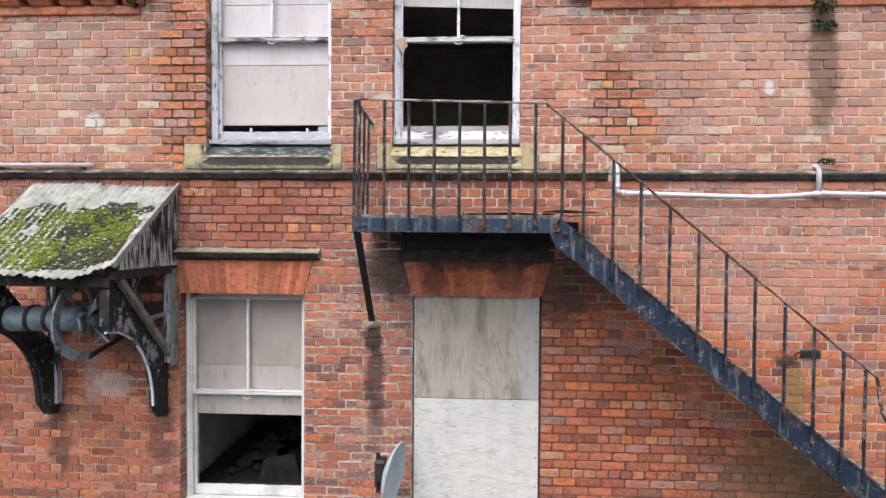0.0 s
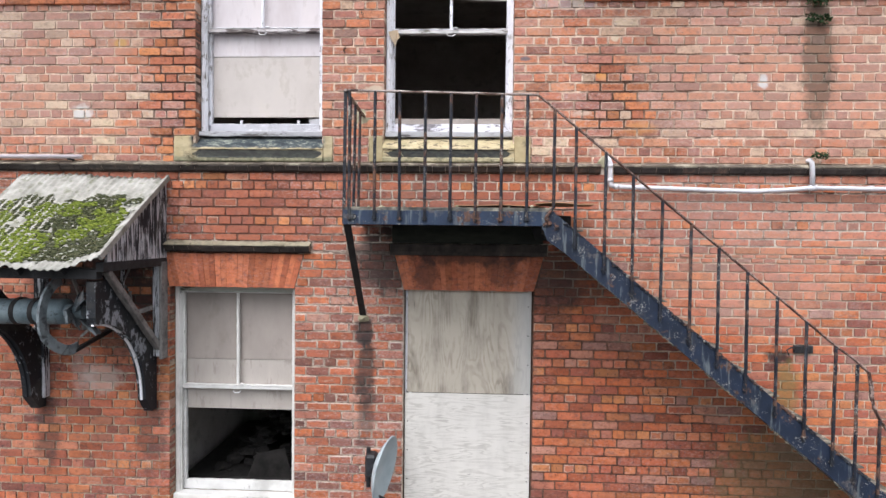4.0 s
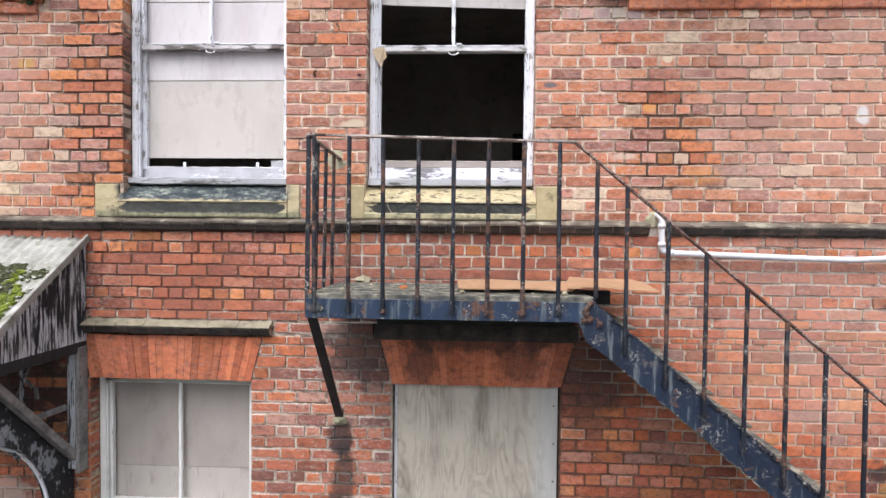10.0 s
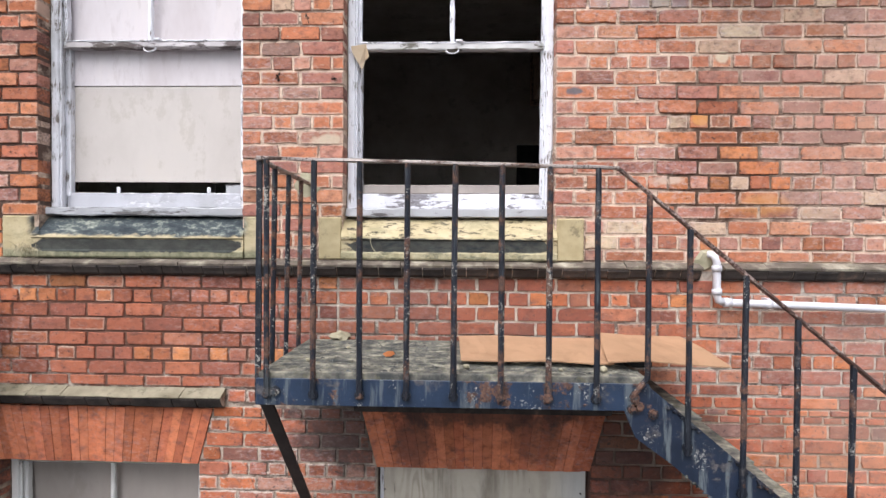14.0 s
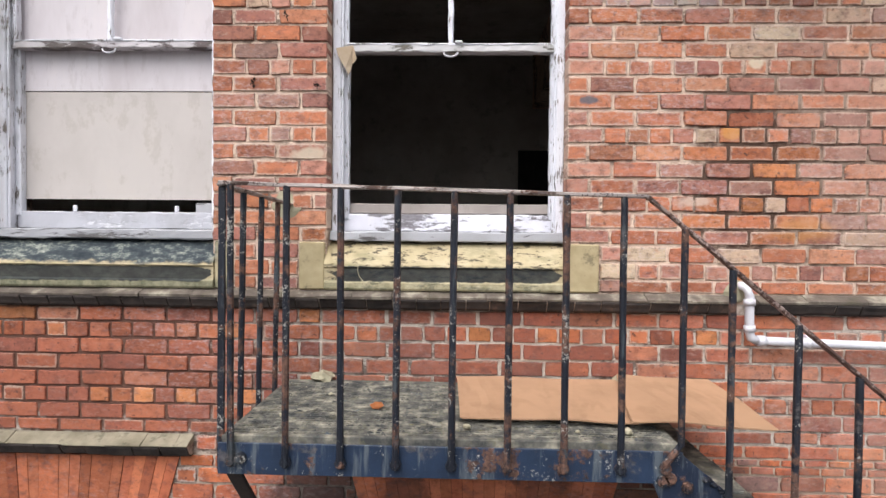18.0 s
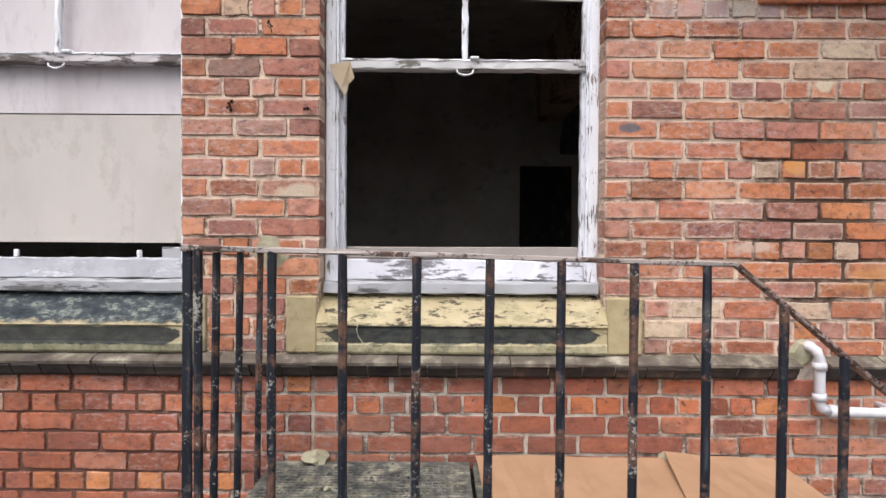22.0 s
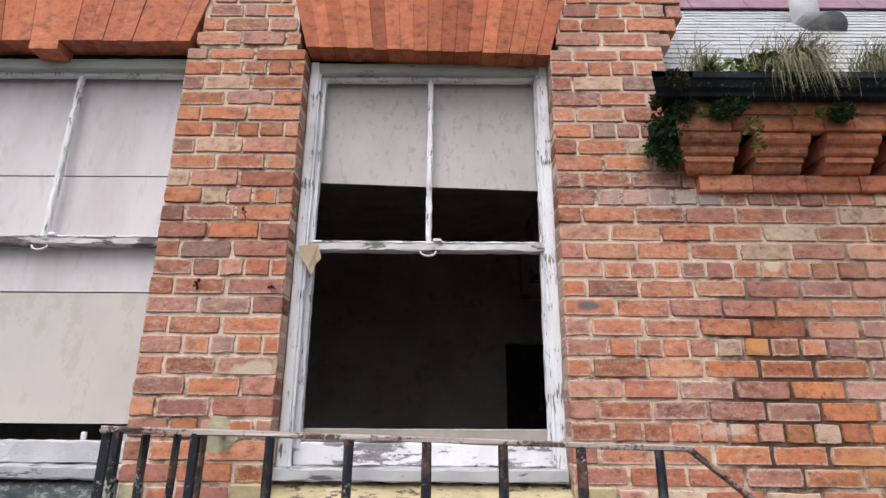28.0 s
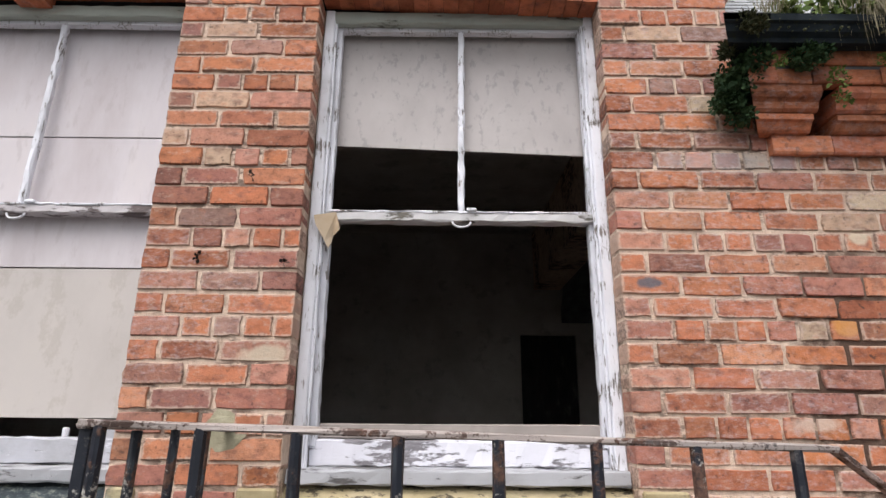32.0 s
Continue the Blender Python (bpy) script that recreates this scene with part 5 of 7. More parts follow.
def sheet_board(name, corners, label, seed, sag=0.012, t=0.006):
    r = random.Random(seed)
    bm = bmesh.new()
    n = 14
    rows = []
    c = [Vector(p) for p in corners]
    for lift in (0.0, t):
        g = []
        for i in range(n + 1):
            u = i / n
            row = []
            for j in range(7):
                w = j / 6
                p = c[0].lerp(c[1], u).lerp(c[3].lerp(c[2], u), w)
                wave = sag * (math.sin(u * 9 + w * 3 + seed) * 0.5 + math.sin(u * 4 - w * 5)) * 0.5
                row.append(bm.verts.new((p.x + (r.uniform(-0.006, 0.006) if j in (0, 6) else 0), p.y, p.z + max(-0.002, wave) + lift)))
            g.append(row)
        rows.append(g)
    lo, hi = rows
    for i in range(n):
        for j in range(6):
            bm.faces.new((lo[i][j], lo[i][j + 1], lo[i + 1][j + 1], lo[i + 1][j]))
            bm.faces.new((hi[i][j], hi[i + 1][j], hi[i + 1][j + 1], hi[i][j + 1]))
    for i in range(n):
        for j, in ((0,), (6,)):
            bm.faces.new((lo[i][j], lo[i + 1][j], hi[i + 1][j], hi[i][j]))
    for i in (0, n):
        for j in range(6):
            bm.faces.new((lo[i][j], lo[i][j + 1], hi[i][j + 1], hi[i][j]))
    return solo(name, bm, HARDBOARD, label, "board")


sheet_board("hardboard_sheet", [(0.075, -0.64, DECK + 0.014), (0.74, -0.66, DECK + 0.016), (0.90, -0.03, DECK + 0.018), (0.06, -0.03, DECK + 0.016)], "brown hardboard sheet lying wavy on the landing grating", 2)
sheet_board("hardboard_sheet", [(0.70, -0.70, DECK + 0.034), (1.20, -0.74, DECK + 0.028), (1.24, -0.10, DECK + 0.045), (0.82, -0.05, DECK + 0.040)], "brown hardboard sheet jutting past the landing's end", 5)
for i, (x, y, s) in enumerate(((-0.60, -0.03, 0.05), (0.86, -0.03, 0.05))):
    bm = lump(bmesh.new(), (x, y, DECK + 0.012), s, random.Random(40 + i), 0.6, 2)
    solo("mortar_lump", bm, MORTAR_LUMP, "mossy lump of mortar at the back of the landing", "rubble")
for i, (x, y, s) in enumerate(((0.10, -0.70, 0.016), (0.68, -0.72, 0.02), (-0.2, -0.45, 0.01), (-0.5, -0.3, 0.011), (0.5, -0.72, 0.009), (-0.62, -0.6, 0.012))):
    bm = lump(bmesh.new(), (x, y, DECK + s * 0.5), s, random.Random(60 + i), 0.7)
    solo("rubble_piece", bm, MORTAR_LUMP, "small pale mortar crumb on the landing", "rubble", group="crumbs on the landing")
bm = bmesh.new()
leaf_pts = [(0, 0), (0.022, 0.014), (0.05, 0.006), (0.062, -0.012), (0.04, -0.02), (0.016, -0.016)]
vs = [bm.verts.new((-0.30 + a, -0.46 + b, DECK + 0.008 + 0.012 * math.sin(i))) for i, (a, b) in enumerate(leaf_pts)]
bm.faces.new(vs)
bmesh.ops.solidify(bm, geom=bm.faces[:], thickness=0.002)
solo("dry_leaf", bm, plain_material("leaf_orange", [(0.3, (0.42, 0.14, 0.05)), (0.7, (0.55, 0.22, 0.08))], 20), "curled orange dry leaf on the grating", "leaf")
heap = Heap()
r2 = random.Random(91)
for i in range(1500):
    x, y = r2.uniform(PX0 + 0.03, 0.02), r2.uniform(YF + 0.03, -0.04)
    if i % 4 == 0:
        x, y = r2.uniform(0.06, PX1), r2.uniform(YF + 0.03, -0.66)
    if noise.noise(Vector((x * 7, y * 7, 3))) < -0.05 and i % 3:
        continue
    heap.lump((x, y, PZ + 0.022), r2.uniform(0.004, 0.015), r2, 0.5)
heap.solo("grit", GRIT, "grit and moss crumbs caught in the landing grating", "debris", "stuff")

# ---------------------------------------------------------------- canopy
canopy = thing("canopy", "derelict timber canopy with mossy corrugated sheet roof", "canopy", at=(-3.3, -0.4, 1.35))
CX0, CX1 = -4.0, -2.605
Z_WALL, Z_EAVE, Y_EAVE = 3.525, 2.725, -1.0


def roof_z(x, y):
    k = min(1.0, max(0.0, -y / -Y_EAVE))
    lift = 0.09 * max(0.0, (x - (CX1 - 0.28)) / 0.28) * k
    return Z_WALL + (Z_EAVE - Z_WALL) * k + lift + 0.012 * math.sin(3 * x + 5 * y)


bm = bmesh.new()
nx, ny = 190, 16
layers = []
for lift in (0.0, 0.007):
    g = []
    for i in range(nx + 1):
        x = CX0 + (CX1 - CX0) * i / nx
        row = []
        for j in range(ny + 1):
            y = 0.01 + (Y_EAVE - 0.01) * j / ny
            if j == ny:
                y += 0.015 * math.sin(x * 13) + 0.01 * math.sin(x * 41)
            seam = 0.012 if x < -3.32 else 0.0
            row.append(bm.verts.new((x, y, roof_z(x, y) + 0.0065 * math.sin(x * 2 * math.pi / 0.066) + seam + lift)))
        g.append(row)
    layers.append(g)
lo, hi = layers
for i in range(nx):
    for j in range(ny):
        bm.faces.new((lo[i][j], lo[i][j + 1], lo[i + 1][j + 1], lo[i + 1][j]))
        bm.faces.new((hi[i][j], hi[i + 1][j], hi[i + 1][j + 1], hi[i][j + 1]))
    for j in (0, ny):
        bm.faces.new((lo[i][j], lo[i + 1][j], hi[i + 1][j], hi[i][j]))
for i in (0, nx):
    for j in range(ny):
        bm.faces.new((lo[i][j], lo[i][j + 1], hi[i][j + 1], hi[i][j]))
part("corrugated_sheet", bm, CORRUGATED, canopy, "pale corrugated cement sheet", True)
# rake board and cheek boards
rake = [(CX1 + 0.004, 0.0, Z_WALL - 0.005), (CX1 + 0.004, -0.5, roof_z(CX1, -0.5) - 0.008), (CX1 + 0.004, -0.985, roof_z(CX1, -0.985) - 0.008)]
part("rake_board", sweep(bmesh.new(), rake, rect(0.022, 0.05, 0.003)), CORRUGATED, canopy, "pale weathered rake edge")
r2 = random.Random(17)
y = -0.004
while y > -0.86:
    w = r2.uniform(0.085, 0.10)
    y1 = max(-0.87, y - w)
    bm = bmesh.new()
    top = lambda q: roof_z(CX1, q) - 0.045
    prism_x(bm, [(y - 0.002, 2.775), (y1 + 0.002, 2.775), (y1 + 0.002, max(2.79, top(y1))), (y - 0.002, max(2.79, top(y)))], CX1 - 0.035 + r2.uniform(-0.003, 0.003), CX1 - 0.012)
    part("cheek_board", bm, TIMBER_BLACK, canopy)
    y = y1
part("side_beam", boxed(CX1 - 0.075, CX1 - 0.01, -0.92, 0.0, 2.70, 2.775, bevel=0.004), TIMBER_DARK, canopy)
part("front_beam", boxed(CX0 + 0.05, CX1 - 0.08, -0.90, -0.83, 2.64, 2.72, bevel=0.004), TIMBER_DARK, canopy)
part("side_beam", boxed(CX0 + 0.03, CX0 + 0.10, -0.92, 0.0, 2.66, 2.74, bevel=0.004), TIMBER_DARK, canopy)
for rx in (-3.7, -3.3, -2.95):
    part("rafter", bar((rx, 0.0, Z_WALL - 0.07), (rx, -0.95, roof_z(rx, -0.95) - 0.06), rect(0.05, 0.07, 0.004)), TIMBER_DARK, canopy)
for x in (-2.665, -3.80):
    part("wall_post", boxed(x - 0.05, x + 0.05, -0.075, -0.002, 1.86 if x > -3 else 1.45, 2.72, bevel=0.005), TIMBER_BLACK, canopy)
part("wall_post", boxed(CX1 - 0.035, CX1 - 0.005, -0.10, -0.002, 1.84, 2.74, bevel=0.004), TIMBER_GREY, canopy, "grey weathered edge board")


def bracket(x, w, label):
    """A curved timber knee: a solid web between wall and beam with a hollow front."""
    curve = []
    for i in range(13):
        a = math.pi / 2 * i / 12
        curve.append((-0.86 + 0.66 * math.sin(a), 1.50 + 0.78 * math.cos(a)))
    back = [(-0.02, 1.40), (-0.02, 2.70), (-0.86, 2.70), (-0.86, 2.34)]
    bm = bmesh.new()
    prism_x(bm, [(-0.10, 1.36)] + curve[::-1][:] + [(-0.88, 2.34), (-0.88, 2.62), (-0.62, 2.62), (-0.20, 2.15), (-0.02, 1.98), (-0.02, 1.36)], x - w / 2, x + w / 2)
    b = part("bracket", bm, TIMBER_FLECK, canopy, label)
    bm = bmesh.new()
    sweep(bm, [(x, q[0] - 0.004, q[1] - 0.006) for q in curve], rect(0.022, 0.014, 0.002), up=(0, 0, 1))
    part("bead", bm, PAINT_WHITE if x > -3 else TIMBER_FLECK, b, "worn edge bead")
    return b


bracket(-2.745, 0.075, "black curved timber bracket")
bracket(-3.82, 0.085, "black curved timber bracket")
part("strut", bar((-2.672, -0.80, 2.70), (-2.668, -0.05, 1.93), rect(0.05, 0.055, 0.004), 6, up=(1, 0, 0), rough=0.003, rnd=R), TIMBER_GREY, canopy, "grey diagonal timber strut")
part("strut", bar((-3.05, -0.55, 2.20), (-2.70, -0.10, 2.32), rect(0.03, 0.04, 0.004), 4, rough=0.003, rnd=R), TIMBER_GREY, canopy, "grey broken batten")
part("strut", bar((-3.10, -0.30, 2.55), (-2.98, -0.2, 2.30), rect(0.02, 0.03, 0.003), 2), TIMBER_GREY, canopy, "grey broken batten")

rb = random.Random(71)
for i in range(11):
    a = Vector((rb.uniform(-3.12, -2.80), rb.uniform(-0.55, -0.15), rb.uniform(2.2, 2.62)))
    b = a + Vector((rb.uniform(-0.2, 0.2), rb.uniform(-0.1, 0.1), rb.uniform(-0.16, 0.16)))
    if i % 3 == 0:
        b.z = 2.70
    part("broken_batten", bar(tuple(a), tuple(b), rect(rb.uniform(0.012, 0.03), rb.uniform(0.008, 0.02), 0.002), 4, rough=0.006, rnd=rb), TIMBER_BLACK if i % 2 else TIMBER_GREY, canopy)

# moss on the sheets: green cushions in patches, dead moss round them, the head of the slope bare
def green(x, k):
    return noise.noise(Vector((x * 3.1, k * 4.2, 2))) + 0.55 * noise.noise(Vector((x * 9, k * 11, 7))) + 0.25 - 3.0 * (k - 0.62) ** 2


heap = Heap()
r2 = random.Random(23)
for i in range(5200):
    x, k = r2.uniform(CX0 + 0.02, CX1 - 0.06), r2.uniform(0.30, 0.95)
    if k < 0.32 + 0.05 * math.sin(x * 9) or green(x, k) < 0.13 + (0.3 if x > CX1 - 0.2 else 0):
        continue
    y = Y_EAVE * k
    heap.lump((x, y, roof_z(x, y) + 0.016), r2.uniform(0.007, 0.021), r2, 0.55)
heap.solo("moss", MOSS, "bright green moss cushions on the canopy sheets", "moss", "stuff")
heap = Heap()
for i in range(8000):
    x, k = r2.uniform(CX0 + 0.02, CX1 - 0.03), r2.uniform(0.26, 0.93)
    g = green(x, k)
    if k < 0.30 + 0.05 * math.sin(x * 9) + 0.03 * math.sin(x * 31) or g > 0.25 or noise.noise(Vector((x * 6, k * 8, 4))) < -0.5:
        continue
    y = Y_EAVE * k
    heap.lump((x, y, roof_z(x, y) + 0.013), r2.uniform(0.006, 0.018), r2, 0.5)
heap.solo("moss", MOSS_DARK, "dark dead moss and leaf litter on the canopy sheets", "moss", "stuff")
heap = Heap()
for i in range(420):
    x, k = r2.uniform(CX0 + 0.02, CX1 - 0.02), r2.uniform(0.3, 0.97)
    if noise.noise(Vector((x * 4, k * 7, 9))) < 0.12:
        continue
    y = Y_EAVE * k
    heap.lump((x, y, roof_z(x, y) + 0.020), r2.uniform(0.005, 0.017), r2, 0.4)
heap.solo("lichen", LICHEN, "pale grey lichen flecks on the canopy sheets", "lichen", "stuff")

# ---------------------------------------------------------------- duct with its fan housing under the canopy
duct = thing("extractor_duct", "grey-green metal extractor duct with an old fan housing", "duct", at=(-3.6, -0.55, 2.2))
DY, DZ = -0.55, 2.335
bm = bmesh.new()
cylinder(bm, (-6.6, DY, DZ - 0.03), (-3.18, DY, DZ), 0.108, 28)
tube = part("duct_tube", bm, ZINC, duct, "grey-green painted tube", True)
for x in (-3.42, -3.58, -4.2, -5.2):
    bm = bmesh.new()
    cylinder(bm, (x - 0.018, DY, DZ), (x + 0.018, DY, DZ), 0.116, 28)
    part("clamp_band", bm, IRON_BLACK, tube)
part("duct_hanger", boxed(-4.9, -4.86, DY - 0.01, -0.0, DZ + 0.09, DZ + 0.12), IRON_BLACK, duct)
part("duct_hanger", boxed(-6.3, -6.26, DY - 0.01, -0.0, DZ + 0.09, DZ + 0.12), IRON_BLACK, duct)
bm = bmesh.new()
loop = [(-3.19 + 0.10 * (math.sin(a) < -0.5) * (-math.sin(a) - 0.5), DY + 0.27 * math.cos(a), DZ - 0.02 + 0.30 * math.sin(a)) for a in [1.8 + 3.2 * i / 24 for i in range(25)]]
sweep(bm, loop, rect(0.085, 0.022, 0.003), up=(1, 0, 0))
rim = part("housing_ring", bm, ZINC_PALE, duct, "worn broken metal fan ring")
for i in range(7):
    a = 0.5 + i * 2 * math.pi / 7
    reach = (0.24, 0.15, 0.20)[i % 3]
    bm = bmesh.new()
    sweep(bm, along((-3.12, DY, DZ), (-3.00 + 0.08 * math.sin(3 * a), DY + reach * math.cos(a), DZ + reach * math.sin(a)), 4), rect(0.10, 0.010, 0.002), up=(1, 0.3, 0.2), rough=0.014, rnd=R)
    part("blade", bm, ZINC_PALE, rim)
bm = bmesh.new()
cylinder(bm, (-3.30, DY, DZ), (-3.02, DY, DZ), 0.06, 16)
part("hub", bm, ZINC, rim)
part("housing_foot", bar((-3.15, DY, DZ - 0.35), (-3.15, -0.02, DZ - 0.25), rect(0.04, 0.03, 0.003)), IRON_BLACK, duct)

# ---------------------------------------------------------------- satellite dish
dish = thing("satellite_dish", "grey-blue satellite dish on a black wall bracket", "satellite dish", at=(-0.62, -0.2, 0.95))
face = Matrix.Translation((-0.54, -0.30, 0.97)) @ Vector((0.955, -0.24, -0.16)).to_track_quat("Z", "Y").to_matrix().to_4x4()
bm = bmesh.new()
for lift in (0.0, 0.012):
    prev = None
    rows = []
    for i in range(9):
        k = i / 8
        rows.append([bm.verts.new(face @ Vector((0.245 * k * math.cos(a), 0.285 * k * math.sin(a), 0.085 * k * k - 0.05 - lift))) for a in [2 * math.pi * j / 32 for j in range(32)]] if i else [bm.verts.new(face @ Vector((0, 0, -0.05 - lift)))])
    for j in range(32):
        bm.faces.new((rows[0][0], rows[1][j], rows[1][(j + 1) % 32]))
        for i in range(1, 8):
            bm.faces.new((rows[i][j], rows[i + 1][j], rows[i + 1][(j + 1) % 32], rows[i][(j + 1) % 32]))
part("reflector", bm, DISH, dish, "grey-blue pressed reflector", True)
bm = bmesh.new()
rimpts = [face @ Vector((0.246 * math.cos(a), 0.286 * math.sin(a), 0.03)) for a in [2 * math.pi * j / 32 for j in range(33)]]
sweep(bm, rimpts, ring(0.007, 6))
part("rim", bm, DISH, dish)
arm_end = face @ Vector((0, -0.29, 0.34))
part("feed_arm", bar(tuple(face @ Vector((0, -0.25, 0.0))), tuple(arm_end), rect(0.02, 0.02, 0.003)), RUBBER, dish)
bm = bmesh.new()
cylinder(bm, arm_end, face @ Vector((0, -0.25, 0.27)), 0.03, 12)
part("feed_horn", bm, RUBBER, dish)
part("back_clamp", boxed(-0.70, -0.60, -0.26, -0.12, 0.86, 1.06, bevel=0.02), RUBBER, dish)
part("mast", bar((-0.68, -0.18, 0.75), (-0.68, -0.18, 1.10), ring(0.02, 10)), RUBBER, dish)
part("wall_bracket", bar((-0.68, -0.18, 0.82), (-0.68, 0.0, 0.82), ring(0.018, 8)), RUBBER, dish)
part("wall_flange", boxed(-0.74, -0.62, -0.014, -0.003, 0.72, 0.92, bevel=0.003), RUBBER, dish)
part("clamp_link", bar((-0.66, -0.2, 0.95), tuple(face @ Vector((0, 0, -0.06))), ring(0.02, 8)), RUBBER, dish)

# ---------------------------------------------------------------- waste pipes
pipe = thing("waste_pipe", "white plastic waste pipe running along the brick wall", "pipe", at=(1.43, -0.05, 3.45))
PR = 0.021
run = [(1.425, 0.02, 3.715), (1.425, -0.030, 3.713), (1.432, -0.052, 3.70), (1.440, -0.058, 3.67), (1.442, -0.058, 3.50), (1.452, -0.058, 3.47), (1.48, -0.058, 3.458)]
part("riser", sweep(bmesh.new(), run, ring(PR, 12), up=(0.3, 0.5, 0.8)), PLASTIC_WHITE, pipe, "", True)
level = [(1.48, -0.058, 3.458), (1.9, -0.058, 3.445), (2.4, -0.058, 3.430), (2.7, -0.058, 3.424), (3.0, -0.058, 3.440), (3.2, -0.058, 3.458), (3.6, -0.058, 3.452), (FAR - 0.3, -0.058, 3.44)]
part("run", sweep(bmesh.new(), level, ring(PR, 12)), PLASTIC_WHITE, pipe, "", True)
part("riser", sweep(bmesh.new(), [(3.185, 0.02, 3.70), (3.185, -0.035, 3.70), (3.186, -0.055, 3.68), (3.19, -0.058, 3.64), (3.195, -0.058, 3.46)], ring(PR, 12), up=(0.3, 0.5, 0.8)), PLASTIC_WHITE, pipe, "", True)
for p0, p1 in (((1.44, -0.058, 3.655), (1.442, -0.058, 3.625)), ((1.442, -0.058, 3.53), (1.444, -0.058, 3.50)), ((1.48, -0.058, 3.458), (1.515, -0.058, 3.457)), ((3.16, -0.058, 3.455), (3.23, -0.058, 3.457)), ((1.70, -0.058, 3.451), (1.73, -0.058, 3.450))):
    bm = bmesh.new()
    cylinder(bm, p0, p1, PR + 0.005, 14)
    part("socket", bm, PLASTIC_WHITE, pipe, "", True)
for x, z in ((1.72, 3.452), (2.7, 3.424), (3.7, 3.452)):
    part("pipe_clip", boxed(x - 0.012, x + 0.012, -0.06, 0.004, z + 0.012, z + 0.03, bevel=0.002), PLASTIC_LILAC, pipe)
bm = lump(bmesh.new(), (1.405, 0.0, 3.685), 0.06, random.Random(9), 1.0, 2)
for v in bm.verts:
    v.co.y = v.co.y * 0.25 + 0.0
solo("mortar_patch", bm, MORTAR_LUMP, "buff mortar patch round the pipe's hole in the wall", "mortar")
pipe2 = thing("overflow_pipe", "faded lilac-white plastic pipe above the string course", "pipe", at=(-3.8, -0.05, 3.70))
part("run", bar((-FAR + 0.3, -0.045, 3.70), (-3.395, -0.045, 3.702), ring(0.02, 12)), PLASTIC_LILAC, pipe2, "", True)
part("pipe_clip", boxed(-3.53, -3.50, -0.06, 0.004, 3.67, 3.685, bevel=0.002), IRON_BLACK, pipe2)
part("pipe_clip", boxed(-4.33, -4.30, -0.06, 0.004, 3.67, 3.685, bevel=0.002), IRON_BLACK, pipe2)

# ---------------------------------------------------------------- eaves cornices and roofs
def cornice(name, x0, x1, label, mirror=False):
    """Frieze, moulded corbels in two tiers, two oversailing courses and a black gutter; begins at x0."""
    top = thing(name, label, "cornice", "structure", at=(x0, 0, 5.1))
    r = random.Random(len(name) * 3 + int(x0))
    s = -1 if mirror else 1
    X = lambda d: x0 + s * d
    length = abs(x1 - x0)

    def piece(d0, d1, pts, nm, material=BRICK_CORNICE, label=""):
        """A moulding from d0 to d1; what begins before the return's mitre is cut back along it, the gutter a little further out."""
        out = 0.055 if material is GUTTER else 0.0
        bm = bmesh.new()
        k = len(pts)
        ends = [[bm.verts.new((X(max(d0, 0.62 * (y + 0.135) - out) if d0 < 0.05 else d0), y, z)) for y, z in pts], [bm.verts.new((X(d1), y, z)) for y, z in pts]]
        for q in range(k):
            bm.faces.new((ends[0][q], ends[0][(q + 1) % k], ends[1][(q + 1) % k], ends[1][q]))
        bm.faces.new(ends[0][::-1])
        bm.faces.new(ends[1])
        part(nm, bm, material, top, label)

    d = 0.115
    while d < length:
        e = min(length, d + 0.235)
        o = r.uniform(-0.003, 0.003)
        piece(d + 0.002, e - 0.002, [(0.05, 5.112), (-0.018 + o, 5.112), (-0.024 + o, 5.12), (-0.024 + o, 5.188), (0.05, 5.188)], "frieze_brick")
        d = e
    # Sooty dark brick whose colour also carries the shade of the corbel gaps.
    piece(0.06, length, [(0.12, 5.19), (0.086, 5.19), (0.086, 5.342), (0.12, 5.342)], "back_course", STRING_DARK)
    piece(0.02, length, [(0.10, 5.343), (-0.10, 5.343), (-0.12, 5.478), (0.10, 5.478)], "back_course", STRING_DARK)
    d, wide = 0.0, 0.268
    while d < length - 0.25:
        o = r.uniform(-0.004, 0.004)
        piece(d - 0.1 if d == 0 else d + 0.014, d + wide - 0.014, [(0.09, 5.190), (-0.040 + o, 5.190), (-0.050 + o, 5.197), (-0.066 + o, 5.222), (-0.080 + o, 5.226), (-0.080 + o, 5.250), (0.09, 5.250)], "corbel_brick")
        for q in (0, 1):
            e0, e1 = d + wide * q / 2 + 0.001, d + wide * (q + 1) / 2 - 0.001
            piece(e0 - (0.1 if e0 < 0.01 else 0.0), e1, [(0.09, 5.253), (-0.085 + o, 5.253), (-0.097 + o, 5.262), (-0.104 + o, 5.285), (-0.112 + o, 5.292), (-0.122 + o, 5.296), (-0.135 + o, 5.312), (-0.135 + o, 5.340), (0.09, 5.340)], "corbel_brick")
        d += 0.335 if d == 0 else 0.302
        wide = 0.235
    for row, (za, zb, oy) in enumerate(((5.343, 5.411, -0.150), (5.414, 5.480, -0.165))):
        d = -0.03
        while d < length:
            e = min(length, d + (0.13 if row == 0 else 0.235))
            o = r.uniform(-0.004, 0.004)
            piece(d + 0.002, e - 0.002, [(0.09, za), (oy + o + 0.004, za), (oy + o, za + 0.006), (oy + o, zb), (0.09, zb)], "oversailing_brick")
            d = e
